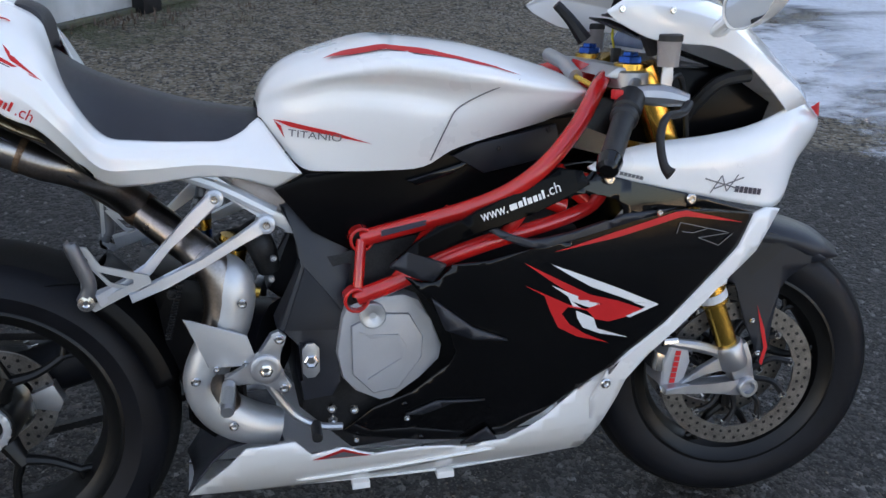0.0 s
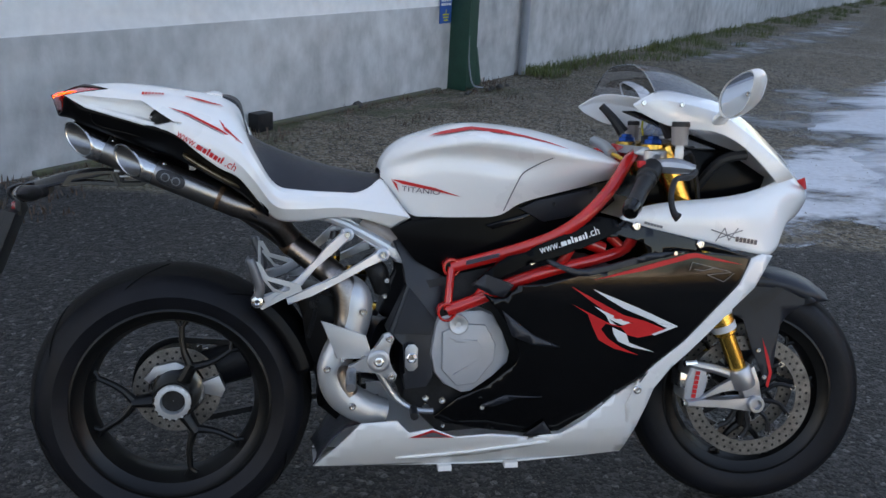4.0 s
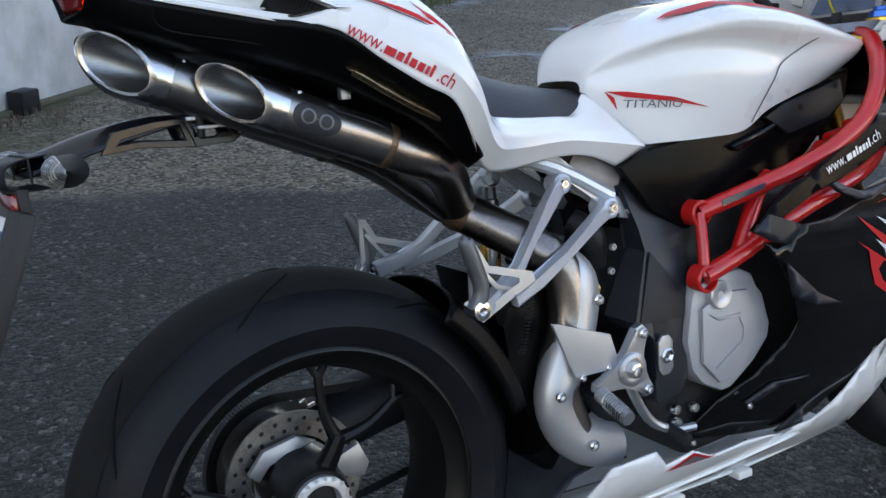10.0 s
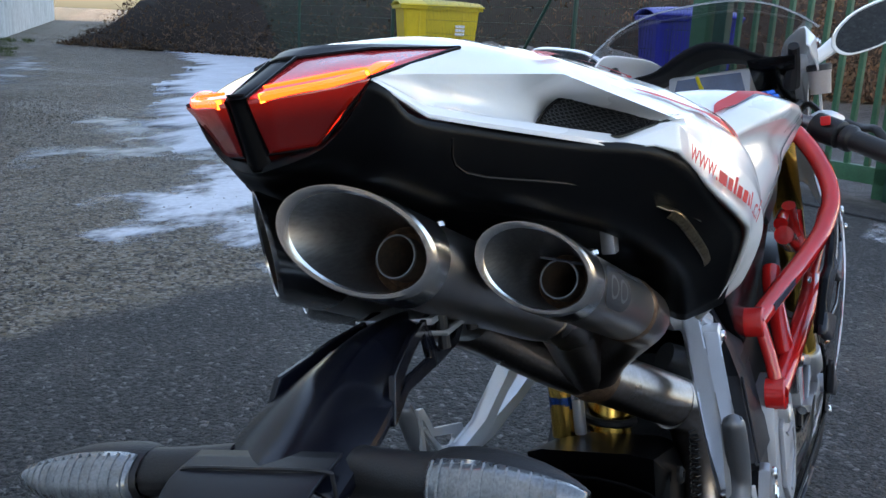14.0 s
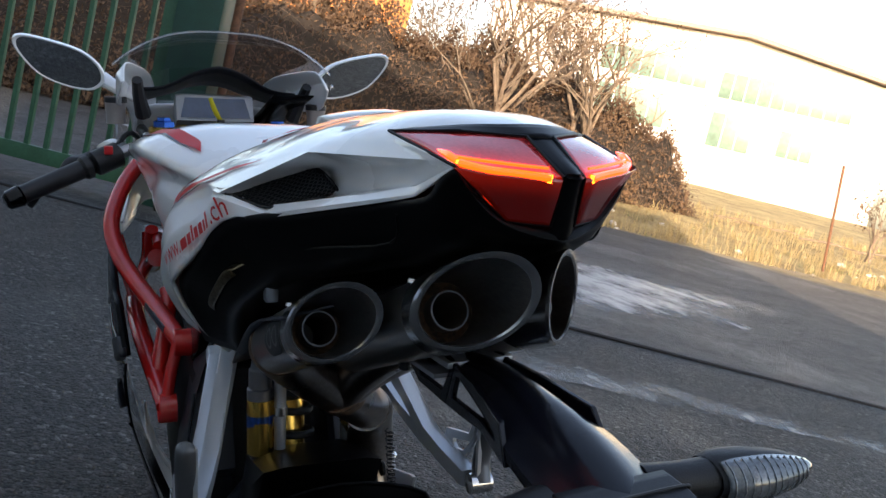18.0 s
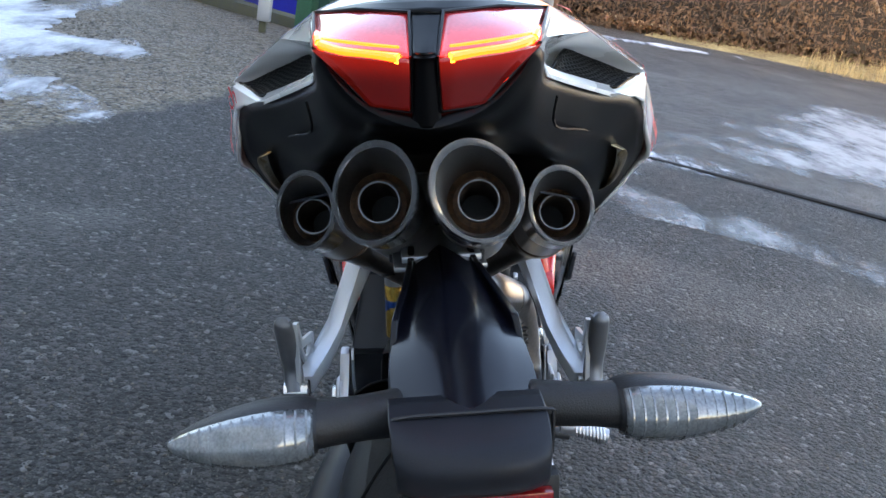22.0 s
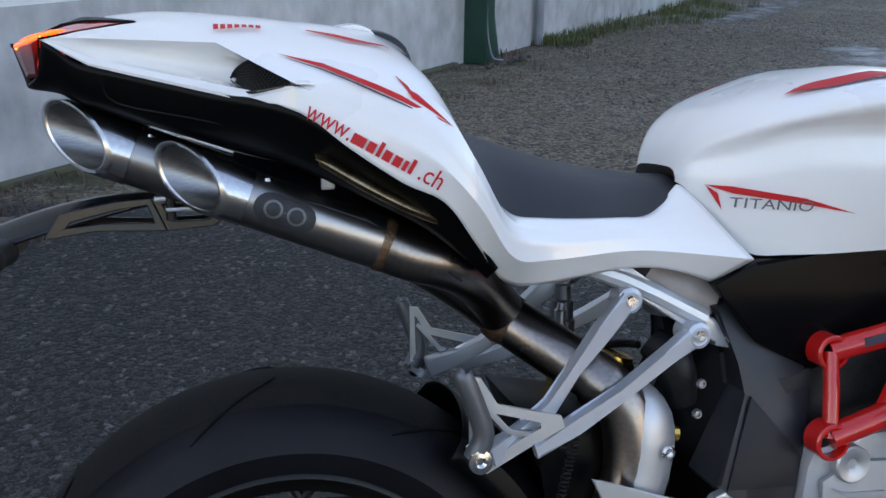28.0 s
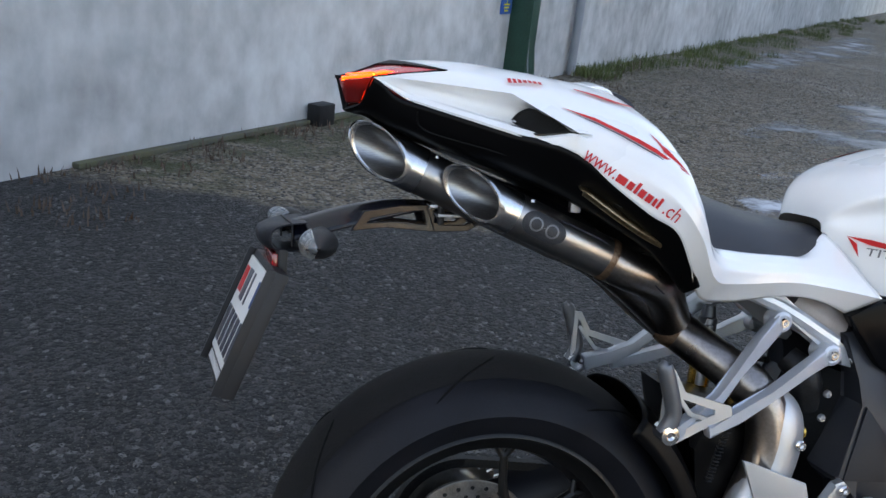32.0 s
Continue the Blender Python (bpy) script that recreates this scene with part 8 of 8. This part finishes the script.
for sd in (-1, 1):
    y = sd * .026
    for o, i in (([(-.045, .832), (-.06, .850), (-.10, .860), (-.118, .857), (-.105, .820), (-.06, .822)], [(-.060, .834), (-.068, .842), (-.098, .850), (-.108, .849), (-.099, .830), (-.066, .830)]),
                 ([(-.118, .857), (-.150, .856), (-.200, .848), (-.215, .822), (-.170, .826), (-.105, .820)], [(-.122, .849), (-.148, .847), (-.190, .838), (-.195, .832), (-.165, .834), (-.116, .830)])):
        wb = ring_plate(o, i, -sd * .004, sd * .001)
        for v in wb.verts:
            v.co.y += sd * float(np.interp(-v.co.x, [-h[0] for h in HOLD], [h[1] for h in HOLD]))
        part("side_web", wb, HOLDER, hold, mods=(("BEVEL", 0.001),))
    stalk = part("indicator_stalk", tube([(-.250, sd * .040, .812), (-.256, sd * .070, .813), (-.259, sd * .092, .813)], [.0145, .0135, .0145], n=14), RUBBER, hold)
    rows = []
    for q, rr in ((0, .0145), (.12, .0175), (.4, .0175), (.7, .0125), (.9, .006), (1, .001)):
        yy = .089 + .084 * q
        rows.append([(-.259 - 0.016 * q + rr * 1.15 * math.cos(t), sd * yy, .813 + 0.004 * q + rr * math.sin(t)) for t in np.linspace(0, 2 * math.pi, 15)[:-1]])
    part("indicator", surf(rows, 2, 1, closed_v=True), RUBBER, hold, "indicator with clear ribbed lens")
    lr = []
    for q, rr in ((0.02, .0160), (.12, .0188), (.4, .0188), (.7, .0138), (.9, .0075), (.99, .002)):
        yy = .089 + .084 * q
        lr.append([(-.2605 - 0.016 * q + rr * 1.15 * math.cos(t), sd * yy, .813 + 0.004 * q + rr * math.sin(t)) for t in np.linspace(math.pi * 0.62, math.pi * 1.42, 9)])
    lens = part("indicator_lens", surf(lr, 3, 1), LENS_CLEAR, hold, "clear ribbed indicator lens", mods=(("SOLIDIFY", 0.001),))
    rib = bmesh.new()
    for k in range(12):
        q = .06 + .07 * k
        rr = float(np.interp(q, [0, .12, .4, .7, .9, 1], [.0162, .0191, .0191, .0141, .0078, .002]))
        tube([(-.2605 - 0.016 * q + rr * 1.15 * math.cos(t), sd * (.089 + .084 * q), .813 + .004 * q + rr * math.sin(t)) for t in np.linspace(math.pi * 0.64, math.pi * 1.40, 7)], 0.0008, n=4, smooth=1, bm=rib)
    part("lens_ribs", rib, LENS_CLEAR, lens)
eb_ = [[(x - k * (.006 + .010 * (1 - abs(y) ** 4)), y * w + .003, z) for y in (-1, -.93, -.75, -.4, 0, .4, .75, .93, 1)] for x, k, w, z in
       ((-.266, 0, .0445, .8310), (-.282, 0, .0450, .8290), (-.292, .4, .0445, .8265), (-.300, 1, .0435, .8190), (-.302, 1, .0425, .8080), (-.299, .9, .0420, .7960), (-.288, .3, .0415, .7915), (-.266, 0, .0410, .7920))]
he_ = part("holder_end", surf(eb_, 2, 2), PLASTIC, hold, "satin black rounded end box", angle=50, mods=(("SOLIDIFY", 0.002),))
part("end_groove", tube([(-.284, -.0455, .800), (-.2845, -.0455, .824), (-.285, -.041, .8295), (-.285, 0, .8300), (-.285, .041, .8295), (-.2845, .0455, .824), (-.284, .0455, .800)], .0012, n=6), RUBBER, he_)
part("reflector", box((-.306, -.042, .768), (-.298, .038, .790), 0.002), LENS_RED, hold, "red reflector")
part("reflector_frame", box((-.299, -.047, .760), (-.288, .043, .796), 0.003), RUBBER, hold)
PM = pose(-.2980, 0, .768, 0, 20, 0)
def plate_part(name, lo, hi, bev, material, parent, label=""):
    bm = box(lo, hi, bev)
    bm.transform(PM)
    return part(name, bm, material, parent, label)
pf = plate_part("plate_frame", (-.012, -.092, -.165), (.006, .092, .004), 0.004, RUBBER, hold, "black number plate frame")
for s0 in (-.092, .0865):
    plate_part("frame_lip", (-.021, s0, -.165), (-.010, s0 + .0055, .004), 0.001, RUBBER, pf)
PLATEW = mat("plate_white", (0.72, 0.73, 0.72), 0.45, vary=0.05, scale=20)
pw = plate_part("number_plate", (-.0145, -.085, -.142), (-.011, .085, -.006), 0.001, PLATEW, pf, "white number plate with plain dark bars")
for k, w_ in ((0.030, .012), (-0.002, .004)):
    plate_part("plate_bar", (-.0155, k - w_, -.062), (-.0143, k + w_, -.018), 0, DECAL_DARK, pw)
for k in range(5):
    plate_part("plate_bar", (-.0155, .066 - .030 * k - .010, -.130), (-.0143, .066 - .030 * k + .010, -.078), 0, DECAL_DARK, pw)
plate_part("plate_shield", (-.0155, .052, -.056), (-.0143, .076, -.020), 0, DECAL_RED, pw)
plate_part("plate_shield", (-.0155, -.074, -.056), (-.0143, -.061, -.020), 0, DECAL_RED, pw)
plate_part("plate_shield", (-.0155, -.061, -.056), (-.0143, -.048, -.020), 0, BLUE_ANO, pw)
for k in range(9):
    plate_part("frame_bar", (-.0135, .070 - .0165 * k - .006, -.157), (-.0118, .070 - .0165 * k + .006, -.147), 0, DECAL_WHITE, pf)
part("holder_mount", box((-.115, -.030, .853), (-.045, .030, .858), 0.001), ALU, hold, "steel mounting plates")
part("holder_mount", box((-.105, -.036, .842), (-.050, .036, .846), 0.001), ALU, hold)
for x, y in ((-.055, -.034), (-.055, .034), (-.10, -.030)):
    part("mount_screw", tube([(x, y, .832), (x, y, .866)], .0045, n=10, smooth=1), DARK, hold)

# ---- hedge, bank, trees and buildings round about ----
LEAFD = mat("dry_brown_leaf", (0.085, 0.052, 0.035), 0.8, vary=0.5, scale=2, fine=25, color2=(0.17, 0.10, 0.055))
# near-black: the shade between the canes is put into this colour
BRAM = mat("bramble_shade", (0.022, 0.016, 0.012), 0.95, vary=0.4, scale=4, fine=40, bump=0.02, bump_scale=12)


def thicket(name, centre, size, top, leaves, twigs, seed, label, leaf=0.05, lo=0.0):
    """A tangle: lumpy heart coloured dark as the shade within, arching canes, and loose dry leaves over it."""
    rnd = random.Random(seed)
    th = tagged(new(name), label, "hedge")
    th.matrix_world = Matrix.Translation(centre)
    sx, sy = size
    b = bmesh.new()
    nx, ny = 14, int(14 * sy / sx) if sy > sx else 14
    ny = min(ny, 46)
    def hgt(u, v):
        x, y = (u - .5) * sx, (v - .5) * sy
        edge = min(1, 5 * min(u, 1 - u) + .02) * min(1, 6 * min(v, 1 - v) + .02)
        return max(0.0, top(u, v) * (edge ** .5) * (0.86 + 0.35 * noise.noise((x * .8 + seed, y * .8, 0)) + 0.18 * noise.noise((x * 2.5, y * 2.5 + seed, 1))))
    vs = [[b.verts.new(((i / nx - .5) * sx + .12 * noise.noise((i, j, seed)), (j / ny - .5) * sy, hgt(i / nx, j / ny) * .90 - .05)) for j in range(ny + 1)] for i in range(nx + 1)]
    for i in range(nx):
        for j in range(ny):
            b.faces.new((vs[i][j], vs[i + 1][j], vs[i + 1][j + 1], vs[i][j + 1]))
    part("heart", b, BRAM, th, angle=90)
    lb = bmesh.new()
    for _ in range(leaves):
        u, v = rnd.random() ** 1.4 * .75, rnd.random()
        h = hgt(u, v)
        x, y, z = (u - .5) * sx + rnd.uniform(-.18, .05), (v - .5) * sy, h * rnd.uniform(.90, 1.05) + rnd.uniform(-.05, .15)
        if u < .25:
            z = h * rnd.uniform(.05, 1.05)
            x -= rnd.uniform(0, .15)
        e = Euler((rnd.uniform(0, 6.3), rnd.uniform(0, 6.3), rnd.uniform(0, 6.3))).to_matrix()
        s = leaf * rnd.uniform(.5, 1.3)
        lb.faces.new([lb.verts.new(Vector((x, y, z)) + e @ Vector(p) * s) for p in ((-1, 0, 0), (-.2, .45, .1), (1, 0, .15), (-.2, -.45, .1))])
    tagged(part("dry_leaves", lb, LEAFD, th), kind="stuff")
    tb = bmesh.new()
    for _ in range(twigs):
        u, v = rnd.random() * .6, rnd.random()
        x, y, z = (u - .5) * sx - .1, (v - .5) * sy, hgt(u, v) * rnd.uniform(.3, 1)
        a, l = rnd.uniform(0, 6.3), rnd.uniform(.3, 1.0)
        p0, p2 = Vector((x, y, z)), Vector((x + l * math.cos(a) * .6 - .1, y + l * math.sin(a), max(.02, z + rnd.uniform(-.7, .35) * l)))
        p1 = (p0 + p2) / 2 + Vector((-.08, 0, rnd.uniform(.05, .35) * l))
        tube([p0, p1, p2], [.006, .005, .002], n=3, smooth=2, cap=False, bm=tb)
    tagged(part("bramble_tangle", tb, TWIG, th), kind="stuff")
    return th


thicket("hedge", (19.4, -4.6, 0), (3.6, 13.6), lambda u, v: 3.35 * min(1, 0.40 + 2.8 * v), 47000, 3200, 3, "dense dry brown bramble hedge along the lane", 0.055)
# the second hedge is added out of view, to give the black fairing brown reflections
thicket("hedge", (3.0, -17.0, 0), (3.0, 24.0), lambda u, v: 3.0, 4000, 300, 6, "unseen dry brown hedge, added for the fairing's reflections", 0.09).matrix_world = Matrix.Translation((-7.5, -17.0, 0)) @ Matrix.Rotation(radians(90), 4, "Z")
thicket("hedge", (20.6, -11.6, 0), (3.0, 9.0), lambda u, v: 4.1 - 1.7 * (1 - v), 28000, 1500, 8, "sunlit dry bramble hedge behind the lane", 0.06)
thicket("bramble_bank", (21.0, 9.0, 0), (7.0, 24.0), lambda u, v: 1.2 + 4.5 * u, 20000, 3000, 4, "brown bramble bank behind the fence", 0.06)


def tree(name, base, h, seed, label, leaves=0, spread=.62):
    rnd = random.Random(seed)
    th = tagged(new(name), label, "tree")
    th.matrix_world = Matrix.Translation(base)
    b, tips = bmesh.new(), []
    def grow(p, d, l, r, depth):
        q = p + d * l * .5 + Vector((rnd.uniform(-1, 1), rnd.uniform(-1, 1), rnd.uniform(-.3, .6))) * l * .08
        e = q + (d + Vector((rnd.uniform(-1, 1), rnd.uniform(-1, 1), rnd.uniform(-.2, .5))) * .2).normalized() * l * .5
        tube([p, q, e], [r, r * .85, r * .68], n=7 if depth < 2 else 4, smooth=2, cap=False, bm=b)
        tips.append(e)
        if depth < 6:
            for _ in range(2 if depth else 4):
                nd = (d + Vector((rnd.uniform(-1, 1), rnd.uniform(-1, 1), rnd.uniform(-.55, .6))) * (spread + .12 * depth)).normalized()
                grow(e if rnd.random() < .75 else q, nd, l * rnd.uniform(.62, .86), r * .62, depth + 1)
    for k in range(3):
        grow(Vector((rnd.uniform(-.2, .2), rnd.uniform(-.2, .2), 0)), Vector((rnd.uniform(-.3, .3), rnd.uniform(-.3, .3), 1)).normalized(), h * .30, h * .014, 0)
    part("trunk", b, TWIG_PALE, th)
    if leaves:
        lb = bmesh.new()
        for _ in range(leaves):
            c = rnd.choice(tips) + Vector((rnd.gauss(0, .12), rnd.gauss(0, .12), rnd.gauss(0, .12)))
            e = Euler((rnd.uniform(0, 6.3), rnd.uniform(0, 6.3), rnd.uniform(0, 6.3))).to_matrix()
            s = rnd.uniform(.03, .06)
            lb.faces.new([lb.verts.new(c + e @ Vector(p) * s) for p in ((-1, 0, 0), (-.2, .45, .1), (1, 0, .15), (-.2, -.45, .1))])
        tagged(part("crown", lb, LEAFD, th), kind="stuff")
    return th


TWIG_PALE = mat("pale_bark", (0.20, 0.15, 0.11), 0.85, vary=0.35, scale=8, fine=60)
tree("bare_tree", (18.0, -8.6, 0), 6.0, 21, "bare shrubby tree with a few dry leaves", 1300)
tree("bare_tree", (19.8, -4.6, 0.4), 5.6, 22, "bare shrubby tree behind the hedge", 1500)
tree("bare_tree", (20.2, -1.0, 0.4), 5.4, 24, "bare shrubby tree behind the hedge", 1400)
tree("bare_tree", (20.0, 4.5, 0.4), 5.5, 25, "bare tree on the bank", 200)
tree("bare_tree", (21.0, -13.2, 0.4), 6.0, 27, "bare pale tree before the hall", 500)
tree("bare_tree", (19.0, -11.6, 0.4), 5.8, 29, "bare shrubby tree behind the hedge", 700)
tree("bare_tree", (21.0, -8.6, 0.4), 5.6, 28, "bare shrubby tree behind the hedge", 1200)
tree("shrub", (13.5, -16.0, 0.55), 1.6, 26, "small dry bush on the field", 150)

# rising field of dry grass
fb = bmesh.new()
def fieldz(d):
    return float(np.interp(d, [0, 1.5, 6, 20, 60], [-.05, .12, .55, 1.6, 2.2]))
FA, FDIR, FN_ = Vector((15.2, -9.2, 0)), Vector((-.28, -.96, 0)).normalized(), Vector((.86, -.52, 0)).normalized()
fv = []
for i, s in enumerate(np.linspace(-6, 60, 45)):
    fv.append([fb.verts.new(FA + FDIR * s + FN_ * d + Vector((0, 0, fieldz(d) + .06 * noise.noise((s, d, 0)) * min(1, d)))) for d in (0, .4, .8, 1.5, 2.5, 4, 6, 9, 14, 20, 30, 45, 60)])
for r, s in zip(fv, fv[1:]):
    for k in range(12):
        fb.faces.new((r[k], r[k + 1], s[k + 1], s[k]))
FIELD = mat("dry_field", (0.22, 0.155, 0.065), 0.9, vary=0.4, scale=1.2, fine=12, color2=(0.38, 0.31, 0.15), bump=0.03, bump_scale=8)
tagged(part("field", fb, FIELD, angle=90), "rising field of dry yellow grass", "field", kind="structure")
rg = random.Random(31)
spots = []
for _ in range(1500):
    s, d = rg.uniform(-3, 26), rg.random() ** 1.6 * 9
    p = FA + FDIR * s + FN_ * d
    spots.append((p.x, p.y, fieldz(d)))
tufts("dry_grass", spots, 9, 0.32, DRY, "tall dry yellow grass", 0.22, 32, width=0.007)
tufts("dry_grass", [(p[0], p[1], p[2]) for p in spots[::9]], 14, 0.14, GRASS, "patches of green grass", 0.25, 33, width=0.006)
PALE = mat("pale_rubble", (0.5, 0.49, 0.46), 0.8, vary=0.2, scale=10)
for k in range(26):
    s, d = rg.uniform(1, 16), rg.uniform(.2, 3.2)
    p = FA + FDIR * s + FN_ * d
    rock("stone", (p.x, p.y, fieldz(d) - .02), rg.uniform(.03, .11), PALE, "pale stone on the field's edge", k + 50)
lg = random.Random(41)
for k in range(14):
    p = FA + FDIR * lg.uniform(4, 11) + FN_ * lg.uniform(4.5, 7.5)
    a = lg.uniform(-.5, .5) + math.atan2(FDIR.y, FDIR.x)
    l = lg.uniform(.6, 1.8)
    z = fieldz(6) + lg.uniform(0, .15)
    tagged(part("branch", tube([(p.x, p.y, z), (p.x + l * .5 * math.cos(a), p.y + l * .5 * math.sin(a), z + .06), (p.x + l * math.cos(a), p.y + l * math.sin(a), z + .02)], [.03, .026, .015], n=6), TWIG_PALE), "cut branch lying on the field", "branch", "cut branches")
for x, y, lean in ((12.6, -13.9, .25), (10.1, -16.7, .22)):
    tagged(part("rusty_pole", tube([(x, y, .2), (x + lean * .6, y + lean * .4, 2.35)], .028, n=8, smooth=1), RUST), "thin rusty leaning pole", "pole", "rusty poles")

# white hall with green window bands
HALLW = mat("white_render_wall", (0.66, 0.65, 0.64), 0.8, vary=0.08, scale=.6, fine=9)
HALLG = mat("green_glass_band", (0.12, 0.20, 0.17), 0.3, vary=0.25, scale=.8, fine=5)
HALLR = mat("roof_edge", (0.30, 0.24, 0.20), 0.7, vary=0.2)
hall = tagged(new("hall"), "white workshop hall with green window bands", "building")
A_, B_ = Vector((36.4, -24.6, 0)), Vector((29.0, -33.4, 0))
hd = (B_ - A_).normalized()
hall.matrix_world = Matrix.Translation(A_) @ Matrix.Rotation(math.atan2(hd.y, hd.x), 4, "Z")
HL = (B_ - A_).length
part("wall", plate([(-8, 0), (HL, 0), (HL, 7.7), (HL * .38, 8.75), (-8, 8.55)], 0.0, 14.0), HALLW, hall)
part("roof", plate([(-8.4, 8.60), (HL * .38, 8.80), (HL + .5, 7.72), (HL + .5, 7.86), (HL * .38, 9.0), (-8.4, 8.78)], -0.5, 14.5), HALLR, hall)
def win(s0, s1, z0, z1, n):
    w_ = part("window", box((s0, -.04, z0), (s1, .02, z1), .01), HALLG, hall)
    for k in range(n + 1):
        x = s0 + (s1 - s0) * k / n
        part("mullion", box((x - .03, -.09, z0 - .03), (x + .03, -.03, z1 + .03), 0), HALLW, w_)
win(-2.2, 3.0, 6.15, 7.35, 8)
win(3.6, 9.6, 5.9, 7.1, 10)
win(-2.0, 1.5, 3.9, 5.5, 4)
win(3.6, 5.6, 3.6, 5.2, 3)
win(6.8, 8.4, 3.8, 5.0, 3)
tagged(part("orange_house", plate([(0, 0), (9, 0), (9, 7.5), (4.5, 9.5), (0, 7.5)], 0, 8), mat("orange_render", (0.62, 0.24, 0.07), 0.85, vary=0.08, scale=.5, fine=8)), "far house with orange rendered wall", "building").matrix_world = Matrix.Translation((34, -2.0, 0)) @ Matrix.Rotation(radians(-105), 4, "Z")
lw = part("low_wall", box((0, 0, 0), (40, .3, 3.4), 0), HALLW)
lw.matrix_world = Matrix.Translation((28.6, -34.5, 0)) @ Matrix.Rotation(radians(-116), 4, "Z")
tagged(lw, "long low white wall beyond the field", "wall", kind="structure")

# parked car far off
CARP = mat("dark_red_car_paint", (0.05, 0.008, 0.01), 0.3, vary=0.1, coat=1.0)
CARG = mat("car_glass", (0.03, 0.035, 0.04), 0.1, vary=0.1)
car = tagged(new("car"), "dark red parked car beyond the field", "car")
car.matrix_world = Matrix.Translation((19.5, -29.0, 1.75)) @ Matrix.Rotation(radians(-80), 4, "Z")
part("body", plate([(-2.0, .25), (2.0, .25), (2.05, .6), (1.9, .85), (1.1, .95), (-1.75, .98), (-2.0, .7)], -.8, .8, .08), CARP, car)
part("cabin", plate([(-1.6, .95), (1.05, .95), (.5, 1.42), (-1.1, 1.45)], -.68, .68, .08), CARG, car)
for x in (-1.25, 1.25):
    for y in (-.78, .78):
        wq = part("wheel", lathe([(-.09, .18), (-.09, .31), (.09, .31), (.09, .18)], centre=(x, y, .31), n=22, closed=True), RUBBER, car)
        part("rim", lathe([(-.07, .18), (-.08, .02), (.08, .02), (.07, .18)], centre=(x, y, .31), n=18), ALU, wq)
